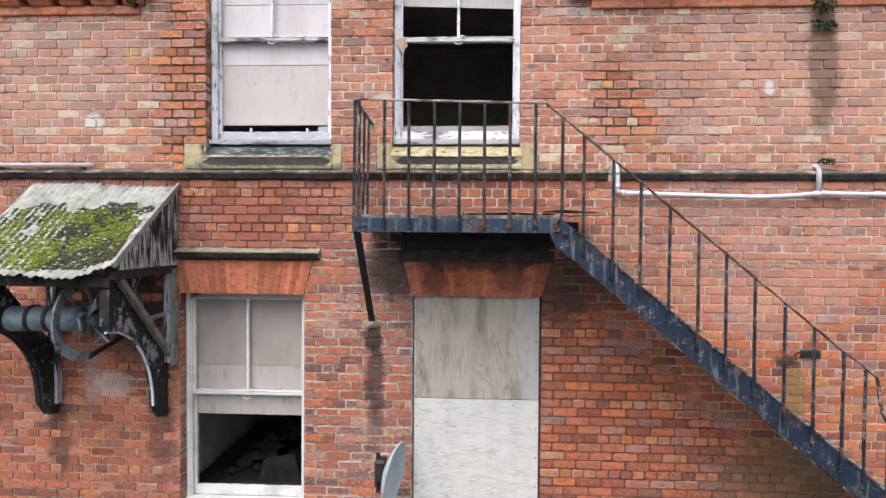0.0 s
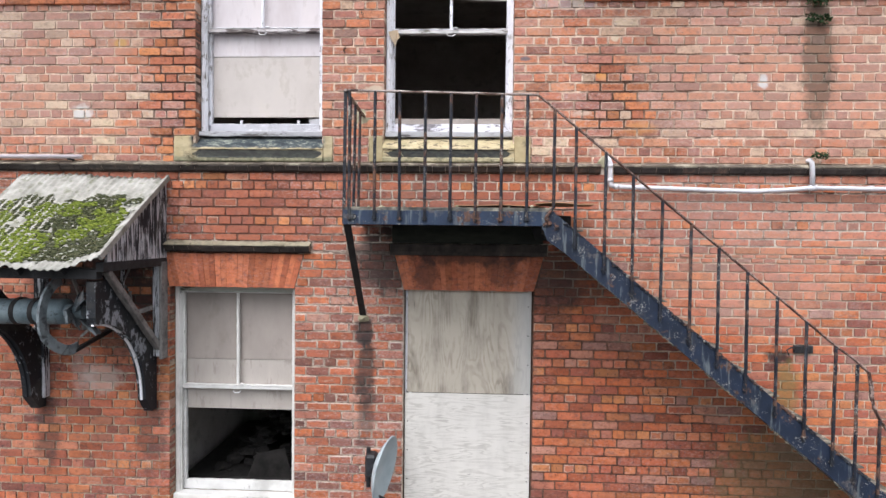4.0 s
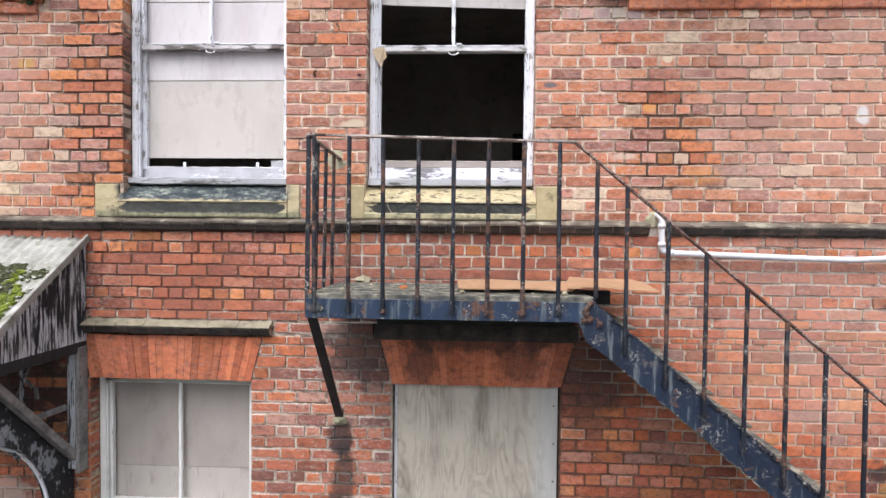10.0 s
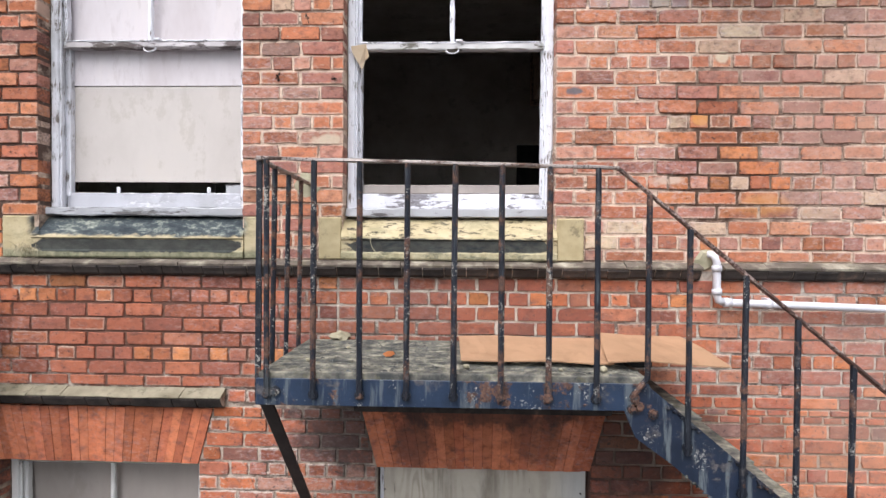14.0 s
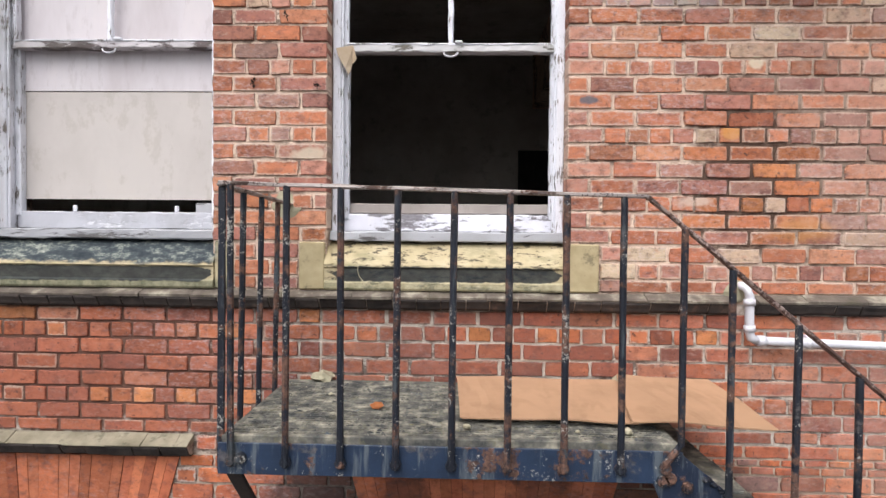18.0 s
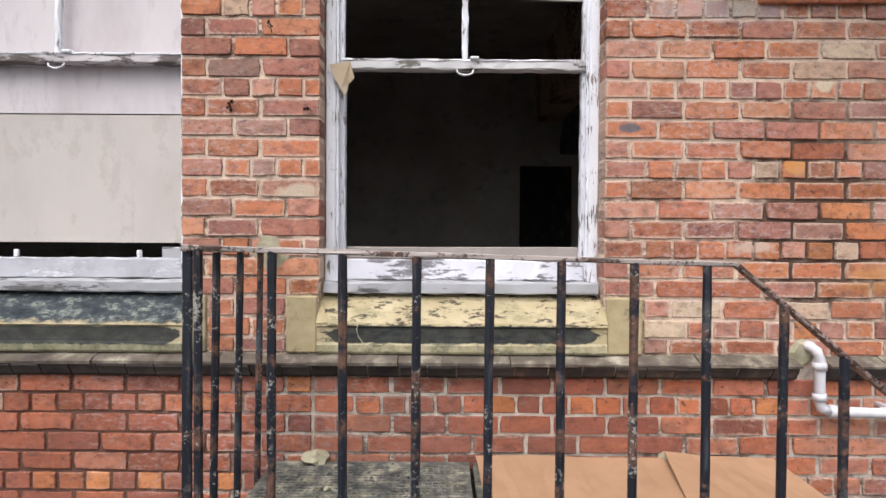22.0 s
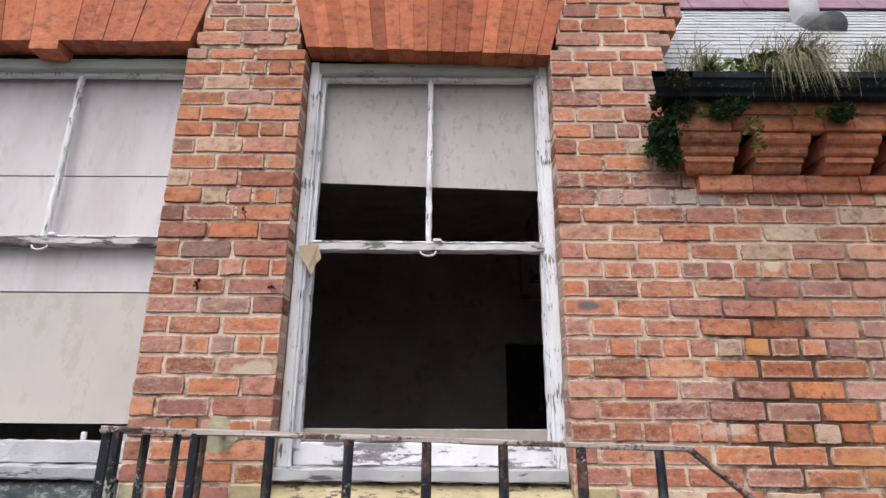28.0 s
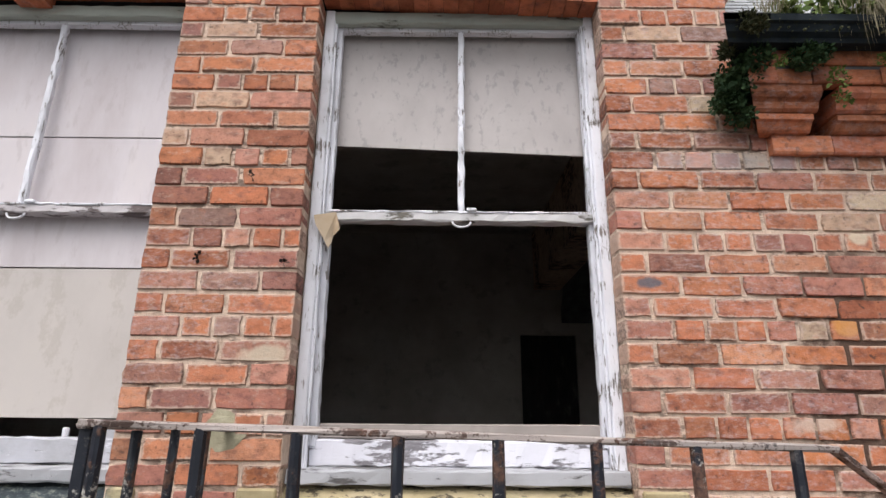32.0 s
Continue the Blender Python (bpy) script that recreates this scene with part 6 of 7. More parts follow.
    piece(-0.3, length, [(-0.16, 5.484), (-0.175, 5.462), (-0.225, 5.460), (-0.23, 5.476), (-0.25, 5.488), (-0.262, 5.512), (-0.275, 5.518), (-0.275, 5.546), (-0.266, 5.546), (-0.252, 5.505), (-0.18, 5.495), (-0.17, 5.54), (-0.155, 5.54)], "gutter", GUTTER, "black cast-iron gutter")
    piece(-0.3, 0.03, [(0.02, 5.462), (-0.225, 5.459), (-0.23, 5.475), (-0.25, 5.487), (-0.262, 5.511), (-0.275, 5.517), (-0.275, 5.547), (0.02, 5.547)], "gutter_end", GUTTER)
    return top


cornice("cornice_1", 1.085, FAR, "orange-red moulded brick eaves cornice with corbels and black gutter")
cornice("cornice_2", -2.845, -FAR, "orange-red moulded brick eaves cornice with corbels and black gutter", True)


def slate_roof(name, x0, x1, label):
    top = thing(name, label, "roof", "structure", at=((x0 + x1) / 2, 1.0, 5.5))
    r = random.Random(int(x0 * 10))
    y0, z0, ridge_y = -0.15, 5.50, 1.50
    pitch = 1.11
    zr = z0 + (ridge_y - y0) * pitch
    bm = bmesh.new()
    prism_x(bm, [(y0, z0), (ridge_y, zr), (2 * ridge_y - y0 + 0.6, z0 - 0.6), (2 * ridge_y - y0 + 0.6, z0 - 0.75), (ridge_y, zr - 0.15), (y0, z0 - 0.1)], x0, x1)
    part("roof_deck", bm, LEAD, top)
    rows = 21
    step = math.hypot(ridge_y - y0, zr - z0) / rows
    u = Vector((0, 1, pitch)).normalized()
    nrm = Vector((0, -pitch, 1)).normalized()
    verts, faces = [], []
    count = 0
    for k in range(rows):
        x = x0 - (0.13 if k % 2 else 0.0)
        while x < x1:
            a, b = max(x0, x + 0.002), min(x1, x + 0.252)
            x += 0.255
            if b - a < 0.03:
                continue
            p = Vector((0, y0 - 0.02, z0 - 0.02)) + u * (step * k)
            q = p + u * (step * 1.9)
            lift0, lift1, jog = 0.011 + r.uniform(0, 0.005), 0.003, r.uniform(-0.006, 0.006)
            c = [p + u * jog + nrm * lift0, p + u * jog + nrm * (lift0 + 0.008), q + nrm * (lift1 + 0.008), q + nrm * lift1]
            o = [(a, *v[1:]) for v in c] + [(b, *v[1:]) for v in c]
            fs = [(0, 1, 5, 4), (1, 2, 6, 5), (2, 3, 7, 6), (3, 0, 4, 7), (0, 3, 2, 1), (4, 5, 6, 7)]
            if a < x0 + 2.6 and x0 > 0 and count < 300:
                me = bpy.data.meshes.new("slate")
                me.from_pydata(o, [], fs)
                me.materials.append(SLATE)
                ob = new("slate", me)
                under(ob, top)
                count += 1
            else:
                n0 = len(verts)
                verts += o
                faces += [tuple(n0 + i for i in f) for f in fs]
    me = bpy.data.meshes.new("slates")
    me.from_pydata(verts, [], faces)
    me.materials.append(SLATE)
    ob = new("slates", me)
    under(ob, top)
    tagged(ob, kind="stuff")
    x = x0
    while x < x1:
        e = min(x1, x + 0.45)
        bm = bmesh.new()
        sweep(bm, [(x + 0.003, ridge_y, zr + 0.02), (e - 0.003, ridge_y, zr + 0.02)], [(-0.13, -0.09), (-0.11, -0.09), (-0.03, 0.01), (0.03, 0.01), (0.11, -0.09), (0.13, -0.09), (0.05, 0.05), (-0.05, 0.05)])
        part("ridge_tile", bm, RIDGE_TILE, top)
        x = e
    return top


slate_roof("roof_1", BAY[1] - 0.02, FAR, "wet grey slate roof with purple ridge tiles")
slate_roof("roof_2", -FAR, BAY[0] + 0.02, "grey slate roof beside the brick bay")
slabs("roof_bay", [(BAY[0], BAY[1] + 0.12, 0.02, 4.4, 6.9, 7.0)], SLATE, "plain roof that closes the brick bay", "roof")
slabs("wall_bay_side_right", [(BAY[1] - 0.28, BAY[1] - 0.02, DEPTH, 4.4, 5.35, 6.9)], MORTAR_LIGHT, "side wall of the brick bay above the slates")
slabs("wall_bay_side_left", [(BAY[0] + 0.02, BAY[0] + 0.28, DEPTH, 4.4, 5.35, 6.9)], MORTAR_LIGHT, "side wall of the brick bay above the slates")
vent = thing("roof_vent", "white soil vent pipe with lead flashing on the slates", "vent pipe", at=(2.62, 0.95, 6.7))
part("vent_tube", bar((2.60, 1.0, 6.62), (2.60, 1.0, 7.4), ring(0.085, 16)), PLASTIC_WHITE, vent, "", True)
bm = bmesh.new()
sweep(bm, [(2.60, 0.84, 6.62), (2.60, 0.95, 6.74), (2.60, 1.0, 6.80)], ring(0.13, 16), scale=[1.0, 0.78, 0.68])
part("flashing", bm, LEAD, vent, "crumpled lead flashing", True)


# ---------------------------------------------------------------- plants on the building
def leafy(name, spots, material, label, seed, size=0.018, count=260, spread=(0.1, 0.05, 0.08), core=True):
    """Cushions of small leaves round a rough core."""
    r = random.Random(seed)
    heap = Heap()
    for (x, y, z, k) in spots:
        if core:
            for i in range(int(14 * k) + 2):
                heap.lump((x + r.uniform(-0.7, 0.7) * spread[0] * k * 0.6, y + r.uniform(-0.4, 0.5) * spread[1] * k, z + r.uniform(-0.7, 0.7) * spread[2] * k * 0.6), r.uniform(0.22, 0.42) * min(spread) * k, r, 0.9)
        for i in range(int(count * k)):
            g = Vector([r.gauss(0, 1) for _ in range(3)]).normalized() * r.uniform(0.25, 1.0) ** 0.6
            p = Vector((x + g[0] * spread[0] * k * 0.72, y + min(0.03, g[1] * spread[1] * k - 0.01), z + g[2] * spread[2] * k * 0.72))
            d = (g * 0.7 + Vector((r.uniform(-1, 1), r.uniform(-1.2, 0.3), r.uniform(-0.9, 0.8)))).normalized()
            w = d.cross(Vector((r.uniform(-1, 1), r.uniform(-1, 1), r.uniform(-1, 1)))).normalized()
            s = size * r.uniform(0.5, 1.25)
            q = [p, p + d * s * 0.5 + w * s * 0.34, p + d * s, p + d * s * 0.5 - w * s * 0.34]
            heap.face(q)
    return heap.solo(name, material, label, "plant", "stuff")


def tuft(name, x, y, z, label, seed, material, count=90, length=0.18, droop=1.0, width=0.1):
    """Grass blades that rise, bend over and hang."""
    r = random.Random(seed)
    heap = Heap()
    for i in range(count):
        p = Vector((x + r.gauss(0, width * 0.5), y + r.gauss(0, 0.025), z + r.uniform(-0.01, 0.01)))
        d = Vector((r.gauss(0, 0.32), r.gauss(-0.25, 0.3), 1.2)).normalized()
        ln = length * r.uniform(0.45, 1.15)
        w = Vector((1, r.uniform(-0.4, 0.4), 0)).normalized() * r.uniform(0.0009, 0.0021)
        bend = droop * r.uniform(0.5, 1.3)
        prev = None
        for k in range(8):
            t = k / 7
            wk = w * (1 - t * 0.85)
            row = (p + wk, p - wk)
            if prev:
                heap.face((prev[0], row[0], row[1], prev[1]))
            prev = row
            p = p + d * ln / 7
            d = (d + Vector((0, -0.06, -0.36 * bend))).normalized()
    return heap.solo(name, material, label, "plant")


leafy("fern_clump", [(1.05, -0.10, 5.37, 1.0), (1.02, -0.06, 5.30, 0.7), (1.07, -0.06, 5.25, 0.6), (1.10, -0.16, 5.43, 0.7)], FERN, "dark green fern hanging from the cornice's end", 51, 0.020, 620, (0.115, 0.09, 0.11))
leafy("moss_clump", [(1.03, -0.24, 5.52, 1.0), (1.06, -0.27, 5.49, 0.7), (1.00, -0.16, 5.47, 0.8)], MOSS_DARK, "dark moss and rotted leaves over the gutter's stopped end", 71, 0.016, 420, (0.055, 0.055, 0.05))
leafy("fern_clump", [(1.27, -0.19, 5.42, 1.0), (1.33, -0.19, 5.44, 0.6)], FERN, "dark green plant cushion under the gutter", 52, 0.015, 620, (0.10, 0.05, 0.075))
leafy("fern_clump", [(1.76, -0.19, 5.40, 0.85)], FERN, "dark green plant cushion on the cornice bricks", 53, 0.015, 560, (0.09, 0.05, 0.07))
leafy("weed", [(1.38, -0.18, 5.34, 0.6), (1.40, -0.16, 5.27, 0.4), (1.16, -0.2, 5.39, 0.4), (1.55, -0.19, 5.41, 0.3), (1.66, -0.19, 5.40, 0.35)], LEAF, "light green weeds rooted in the cornice joints", 54, 0.016, 190, (0.10, 0.04, 0.10), False)
leafy("weed", [(1.34, -0.24, 5.59, 0.9), (1.43, -0.24, 5.60, 0.9), (1.20, -0.24, 5.58, 0.5)], LEAF, "broad light green leaves growing in the gutter", 55, 0.042, 80, (0.11, 0.05, 0.045), False)
leafy("moss_in_gutter", [(1.06 + 0.10 * i, -0.25, 5.552, 0.55) for i in range(45)], MOSS_DARK, "moss and dead leaves along the gutter", 56, 0.012, 26, (0.14, 0.05, 0.016))
heap = Heap()
r2 = random.Random(83)
for i in range(420):
    x = 1.05 + r2.random() ** 1.4 * 3.2
    q = r2.random()
    heap.lump((x, -0.262 - 0.012 * q, 5.470 + 0.082 * (1 - q * q)), r2.uniform(0.003, 0.008), r2, 0.7)
heap.solo("moss", MOSS_DARK, "dark moss crusted on the gutter's face", "moss", "stuff")
tuft("grass_tuft", 1.58, -0.27, 5.56, "dry straw-coloured grass hanging from the gutter", 57, STRAW, 480, 0.29, 2.3, 0.08)
tuft("grass_tuft", 1.55, -0.24, 5.56, "green grass tuft growing in the gutter", 58, GRASS, 300, 0.19, 0.7, 0.15)
tuft("grass_tuft", 1.90, -0.24, 5.56, "green grass tuft growing in the gutter", 59, GRASS, 260, 0.17, 0.6, 0.10)
tuft("grass_tuft", 1.92, -0.27, 5.56, "dry straw-coloured grass hanging from the gutter", 60, STRAW, 110, 0.20, 2.0, 0.07)
tuft("grass_tuft", 1.12, -0.27, 5.56, "thin dry stems hanging at the gutter's end", 61, STRAW, 34, 0.28, 1.7, 0.06)
tuft("grass_tuft", 1.40, -0.27, 5.56, "thin dry stems hanging from the gutter", 67, STRAW, 30, 0.26, 1.7, 0.12)
tuft("grass_tuft", 1.18, -0.24, 5.56, "green grass tuft at the gutter's end", 68, GRASS, 90, 0.12, 0.7, 0.07)
tuft("grass_tuft", 2.5, -0.25, 5.56, "green grass tuft growing in the gutter", 64, GRASS, 160, 0.17, 0.8, 0.12)
leafy("wall_plant", [(3.20, -0.06, 5.10, 1.0), (3.26, -0.03, 4.93, 0.6), (3.16, -0.03, 4.95, 0.4)], FERN, "dark straggling plant rooted in the brick wall", 62, 0.024, 200, (0.16, 0.05, 0.10))
leafy("wall_plant", [(3.25, -0.06, 3.74, 0.8)], FERN, "dark weed on the string course", 63, 0.02, 150, (0.16, 0.05, 0.05))
leafy("wall_plant", [(-3.0, -0.05, 5.19, 0.7)], FERN, "dark green weed in the frieze joint", 65, 0.02, 190, (0.10, 0.05, 0.09))
tuft("grass_tuft", -2.37, -0.05, 3.70, "dead grass hanging over the string course", 66, STRAW, 60, 0.16, 2.2, 0.05)

# dead roots in the joints of the pier, and one over the sill
for k, (x, z) in enumerate(((-0.793, 5.006), (-0.644, 4.664), (-0.956, 4.685))):
    leafy("dead_root", [(x, -0.004, z, 0.20)], ROOT, "small dark dead root tuft in a brick joint", 70 + k, 0.018, 60, (0.07, 0.05, 0.07), False)
part_root = sweep(bmesh.new(), [(-0.428, -0.028, 3.800), (-0.432, -0.034, 3.770), (-0.424, -0.036, 3.742), (-0.410, -0.034, 3.722), (-0.398, -0.030, 3.706)], ring(0.0022, 5))
solo("hanging_root", part_root, STRAW, "thin pale root hanging over the yellow sill", "root")

# air brick with a torn cable on the lower wall
vent2 = thing("air_brick", "dark broken air brick with torn cable ends", "air brick", at=(3.2, 0, 2.02))
part("grille", boxed(3.10, 3.27, -0.02, 0.03, 1.99, 2.06, bevel=0.006), RUBBER, vent2)
for i in range(5):
    part("slot", boxed(3.115 + i * 0.03, 3.132 + i * 0.03, -0.024, -0.018, 1.995, 2.055, bevel=0.002), IRON_BLACK, vent2)
part("cable", sweep(bmesh.new(), [(3.10, -0.02, 2.03), (3.06, -0.05, 2.05), (3.03, -0.03, 2.02), (3.05, -0.04, 1.97)], ring(0.008, 6)), RUBBER, vent2)

# ---------------------------------------------------------------- what lies in the lower room
r2 = random.Random(99)
heap = Heap()
for i in range(160):
    x, y = r2.gauss(-1.95, 0.32), r2.uniform(0.7, 2.2)
    heap.lump((x, y, 0.42 + 0.45 * math.exp(-((x + 1.95) / 0.45) ** 2) * (y / 2.0) + r2.uniform(-0.05, 0.05)), r2.uniform(0.03, 0.10), r2, 0.5)
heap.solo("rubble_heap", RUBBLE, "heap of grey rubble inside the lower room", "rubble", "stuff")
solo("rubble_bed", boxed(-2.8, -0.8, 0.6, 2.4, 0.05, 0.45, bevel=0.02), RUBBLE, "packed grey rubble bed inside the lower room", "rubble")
bm = bmesh.new()
prism_y(bm, [(-2.10, 0.44), (-1.62, 0.44), (-1.70, 0.76), (-2.0, 0.70)], 0.62, 0.64)
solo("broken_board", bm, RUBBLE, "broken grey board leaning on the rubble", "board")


# ---------------------------------------------------------------- bricks
def brick_mesh(length, height, seed, depth=0.098):
    """One worn brick: a jittered face with rounded arrises, its face in the plane y = 0."""
    rnd = random.Random(seed)
    a, b = length / 2, height / 2
    out = []
    for fx, fz in ((-0.97, -0.97), (-0.33, -1), (0.4, -1), (0.97, -0.97), (1, 0.1), (0.97, 0.97), (0.35, 1), (-0.4, 1), (-0.97, 0.97), (-1, -0.1)):
        chip = rnd.uniform(0.002, 0.005) if rnd.random() < 0.12 else 0.0
        out.append((fx * a + rnd.uniform(-0.0021, 0.0021) - math.copysign(chip if abs(fx) > 0.9 else 0.0, fx), fz * b + rnd.uniform(-0.0017, 0.0017) - (math.copysign(chip, fz) if abs(fz) > 0.5 else 0.0)))
    bev = rnd.uniform(0.0012, 0.0024)
    tilt, nod = rnd.uniform(-0.010, 0.010), rnd.uniform(-0.02, 0.02)
    verts, faces = [], []
    for x, z in out:
        verts.append((x - math.copysign(bev * 2.0, x), tilt * x + nod * z, z - math.copysign(bev * 2.0, z)))
    for x, z in out:
        verts.append((x - math.copysign(bev * 0.6, x), 0.0022 + tilt * x + nod * z + rnd.uniform(0, 0.0015), z - math.copysign(bev * 0.6, z)))
    for x, z in out:
        verts.append((x, 0.0075 + rnd.uniform(0, 0.003), z))
    for x, z in out:
        verts.append((x, depth, z))
    k = len(out)
    faces.append(tuple(range(k)))
    for r in (0, k, 2 * k):
        for j in range(k):
            faces.append((r + j, r + k + j, r + k + (j + 1) % k, r + (j + 1) % k))
    return verts, faces


KINDS = {"stretcher": S - 0.0092, "three_quarter": S * 0.75 - 0.0092, "header": S / 2 - 0.0092}
SHAPES = {kind: [brick_mesh(length, C - 0.0102, 100 + i + len(kind) * 7) for i in range(14)] for kind, length in KINDS.items()}
MESHES = {}


def face_layers(me, coords, halves):
    """Two layers for the wear: the place on the brick face, and the half size of that face."""
    flat = [vi for poly in me.polygons for vi in poly.vertices]
    for layer, values in (("face", coords), ("half", halves)):
        uv = me.uv_layers.new(name=layer)
        uv.data.foreach_set("uv", [q for vi in flat for q in values[vi]])


def shared(kind, i, material):
    key = (kind, i, material.name)
    if key not in MESHES:
        me = bpy.data.meshes.new("brick")
        me.from_pydata(SHAPES[kind][i][0], [], SHAPES[kind][i][1])
        me.materials.append(material)
        vs = SHAPES[kind][i][0]
        face_layers(me, [(v[0], v[2]) for v in vs], [(KINDS[kind] / 2, C / 2 - 0.0051)] * len(vs))
        MESHES[key] = me
    return MESHES[key]


def course(x0, x1, row, anchor, rnd):
    """The bricks of one course between x0 and x1 as (from, to); row: 0 headers, 1 and 3 half first, 2 full first. anchor 1: set out from x0, -1: from x1."""
    width = x1 - x0
    cuts, x = [], 0.0
    first = {0: 0.8 * S, 1: S / 2, 2: S, 3: S / 2}[row]
    size = S / 2 if row == 0 else S
    x = first
    cuts.append(0.0)
    while x < width - 0.03:
        cuts.append(x + rnd.uniform(-0.005, 0.005))
        x += size
    if len(cuts) > 1 and width - cuts[-1] < 0.045:
        cuts.pop()
    cuts.append(width)
    spans = [(a, b) for a, b in zip(cuts, cuts[1:])]
    return [(x0 + a, x0 + b) for a, b in spans] if anchor > 0 else [(x1 - b, x1 - a) for a, b in spans]


def lay(wall, material, zones, seed, near=None, base=HEAD, pitch=C, headers=None, loose=None):
    """Bricks over zones of (z0, z1, left(z), right(z), anchor). near: the stretch (x0, x1, z0, z1) whose bricks are parts of their own.
    loose: (x, z, half_x, half_z) of a patch of orange bricks whose joints have washed out and which have shifted."""
    rnd = random.Random(seed)
    shift = random.Random(seed + 500)
    mixed = headers or (BRICK_ORANGE if loose else None)
    singles, rest_v, rest_f, rest_m, rest_c, rest_h = 0, [], [], [], [], []
    for z0, z1, left, right, anchor in zones:
        k0 = math.floor((z0 - base) / pitch) - 1
        k1 = math.ceil((z1 - base) / pitch) + 1
        for k in range(k0, k1 + 1):
            zc = base + k * pitch
            lo, hi = max(z0, zc - pitch / 2), min(z1, zc + pitch / 2)
            if hi - lo < 0.028:
                continue
            x0, x1 = left((lo + hi) / 2), right((lo + hi) / 2)
            if x1 - x0 < 0.05:
                continue
            for a, b in course(x0, x1, k % 4, anchor, rnd):
                mid, length = (a + b) / 2, b - a - 0.0092
                kind = min(KINDS, key=lambda q: abs(KINDS[q] - length))
                i = rnd.randrange(14)
                zm, sz = (lo + hi) / 2, (hi - lo - 0.0102) / (C - 0.0102)
                sx = length / KINDS[kind]
                out = max(-0.006, min(0.003, rnd.gauss(0, 0.002) - (0.004 if rnd.random() < 0.06 else 0)))
                zj = zm + rnd.uniform(-0.002, 0.002)
                pick = headers if headers and k % 4 == 0 and rnd.random() < 0.45 or headers and rnd.random() < 0.06 else material
                if loose:
                    far = math.hypot((mid - loose[0]) / loose[2], (zm - loose[1]) / loose[3]) + shift.uniform(-0.2, 0.2)
                    if far < 1.0:
                        sx, sz = sx * shift.uniform(0.98, 1.0), sz * shift.uniform(0.965, 1.0)
                        out += shift.uniform(-0.004, 0.003)
                        zj += shift.uniform(-0.003, 0.002)
                        if shift.random() < 0.35:
                            pick = mixed
                if near and near[0] <= mid <= near[1] and near[2] <= zm <= near[3] and singles < 320:
                    ob = new("brick", shared(kind, i, pick))
                    ob.parent = wall
                    ob.location = (mid, out, zj)
                    ob.scale = (sx, 1, sz)
                    singles += 1
                else:
                    vs, fs = SHAPES[kind][i]
                    o = len(rest_v)
                    rest_v += [(x * sx + mid, y + out, z * sz + zj) for x, y, z in vs]
                    rest_f += [tuple(o + j for j in f) for f in fs]
                    rest_m += [0 if pick is material else 1] * len(fs)
                    rest_c += [(v[0], v[2]) for v in vs]
                    rest_h += [(KINDS[kind] / 2, C / 2 - 0.0051)] * len(vs)
    if rest_v:
        me = bpy.data.meshes.new("brickwork")
        me.from_pydata(rest_v, [], rest_f)
        me.materials.append(material)
        if mixed:
            me.materials.append(mixed)
            me.polygons.foreach_set("material_index", rest_m)
        face_layers(me, rest_c, rest_h)
        ob = new("brickwork", me)
        ob.parent = wall
        tagged(ob, kind="stuff")


def at(v):
    return lambda z: v


def arch_right(x, z0):
    """The right edge of an opening that widens along its arch."""
    return lambda z: x + (SKEW * (z - z0) + 0.004 if z0 < z < z0 + ARCH_H else 0.0)


def arch_left(x, z0):
    return lambda z: x - (SKEW * (z - z0) + 0.004 if z0 < z < z0 + ARCH_H else 0.0)


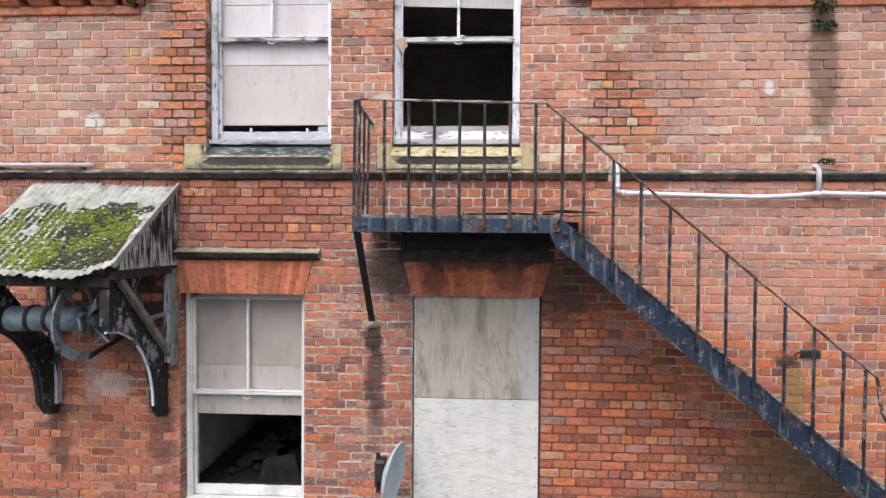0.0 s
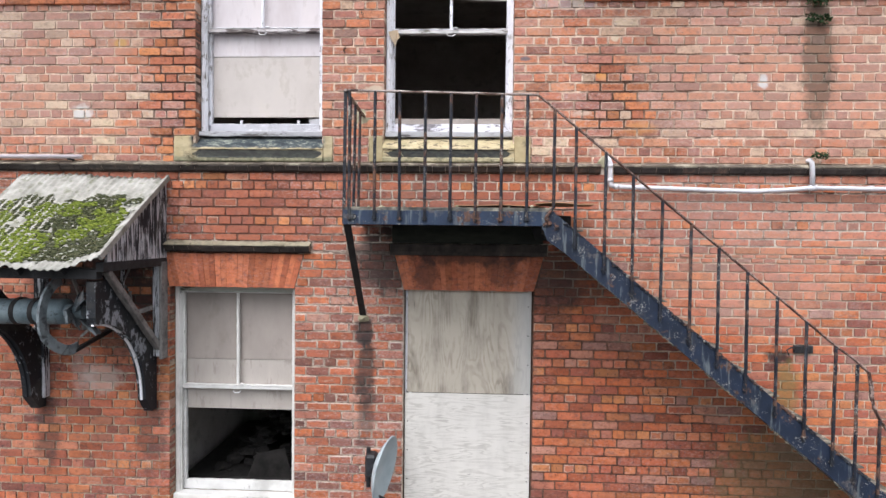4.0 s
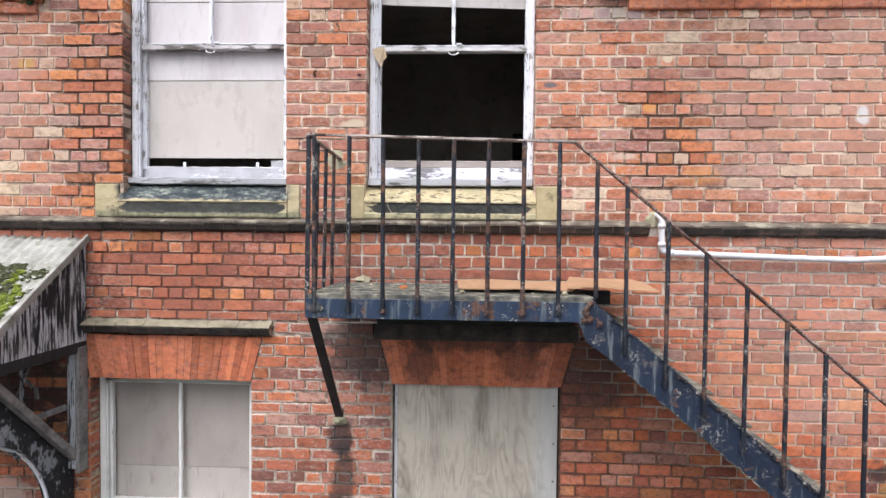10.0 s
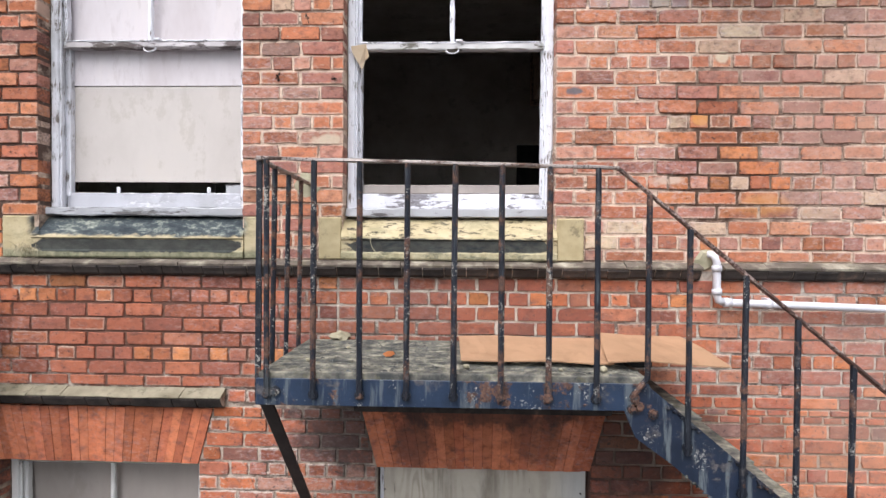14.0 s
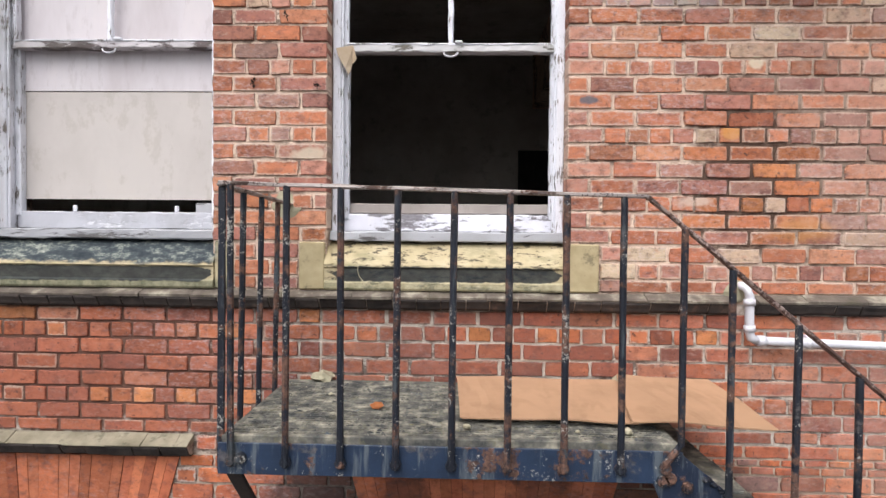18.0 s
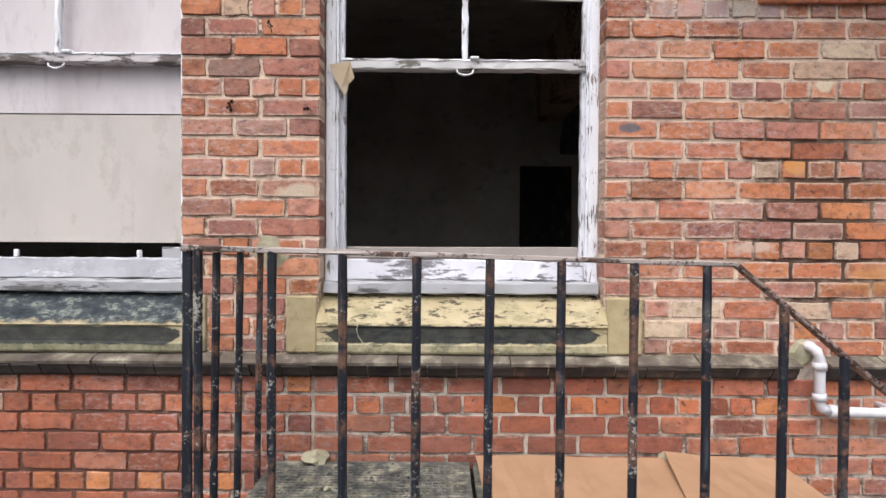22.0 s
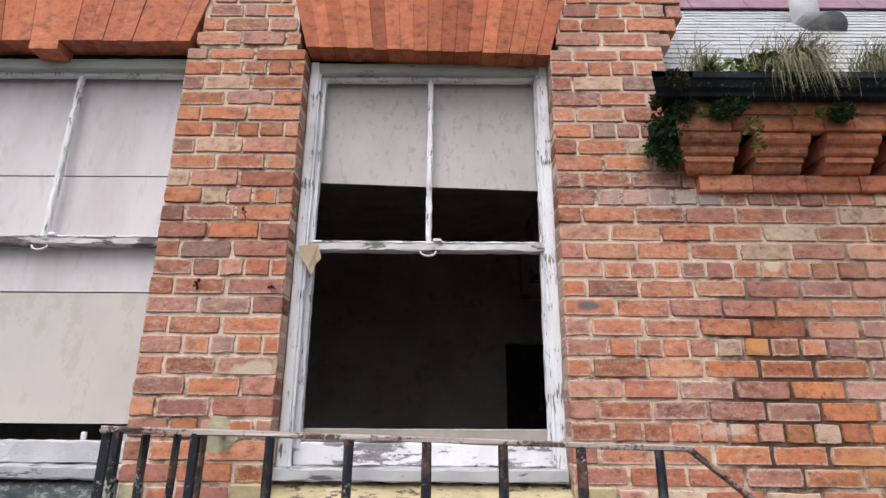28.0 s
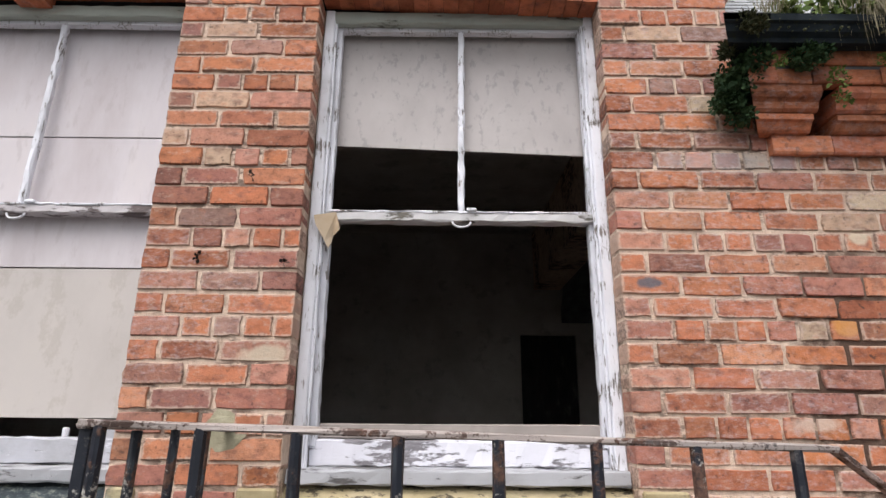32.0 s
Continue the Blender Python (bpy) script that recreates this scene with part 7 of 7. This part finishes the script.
TOP = STRING_Z[1]
EDGE = 4.9
lay(wall_upper_right, BRICK_UPPER, [(TOP, SILL_Z, at(0.747), at(EDGE), 1), (SILL_Z, ARCH_U, at(W2[1]), lambda z: EDGE if z < 5.11 else 1.20 if z < 5.19 else 1.165 if z < 5.36 else BAY[1], 1)], 21, (0.5, 1.75, 3.7, 5.11), loose=(1.46, 4.17, 0.36, 0.44))
lay(wall_upper_pier, BRICK_UPPER, [(TOP, SILL_Z, at(-1.058), at(-0.731), 1), (SILL_Z, 5.86, at(W1[1]), at(W2[0]), 1), (5.86, 6.19, arch_right(W1[1] + 0.015, ARCH_U), arch_left(W2[0] - 0.01, ARCH_U), 1), (5.86, 6.19, arch_right(W2[1] + 0.01, ARCH_U), lambda z: BAY[1] + max(0.0, min(0.12, (z - 5.82) * 0.45)), 1), (5.86, 6.19, at(BAY[0]), arch_left(W1[0] - 0.03, ARCH_U), -1), (6.19, 6.9, at(BAY[0]), at(BAY[1] + 0.12), 1)], 22, (-1.3, 1.2, 3.6, 6.19))
lay(wall_upper_left, BRICK_UPPER, [(TOP, SILL_Z, at(-5.2), at(-2.549), -1), (SILL_Z, ARCH_U, lambda z: -5.2 if z < 5.11 else BAY[0], at(W1[0]), -1)], 23, (-3.55, -2.2, 3.7, 5.11), loose=(-2.52, 4.45, 0.30, 1.0))
lay(wall_band, BRICK_BAND, [(2.938, STRING_Z[0], at(-5.2), at(-0.62), -1), (2.938, STRING_Z[0], at(-0.62), at(EDGE), 1)], 24, (-2.7, 1.1, 2.9, 3.6), 3.455, 0.0822, BRICK_ORANGE)
lay(wall_lower_middle, BRICK_MIDDLE, [(0.0, 2.83, arch_right(GW[1] + 0.005, ARCH_L), arch_left(DOOR[0] - 0.01, ARCH_L), 1), (2.83, 2.935, at(-1.25), at(-0.525), 1), (0.0, 0.335, at(GW[0]), at(GW[1]), 1)], 25, (-1.5, -0.3, 0.5, 2.93), 1.818, 0.0825)
lay(wall_lower_right, BRICK_LOWER, [(0.0, 2.83, arch_right(DOOR[1] + 0.01, ARCH_L), at(EDGE), 1), (2.83, 2.935, at(0.91), at(EDGE), 1)], 26, (0.7, 2.0, 0.9, 2.93), 1.857, 0.0808, BRICK_ORANGE)
lay(wall_lower_left, BRICK_CANOPY, [(0.0, 2.83, at(-5.2), arch_left(GW[0], ARCH_L), -1), (2.83, 2.935, at(-5.2), at(-2.66), -1)], 27, (-3.7, -2.4, 0.9, 2.4), 1.80, 0.0825, BRICK_ORANGE)
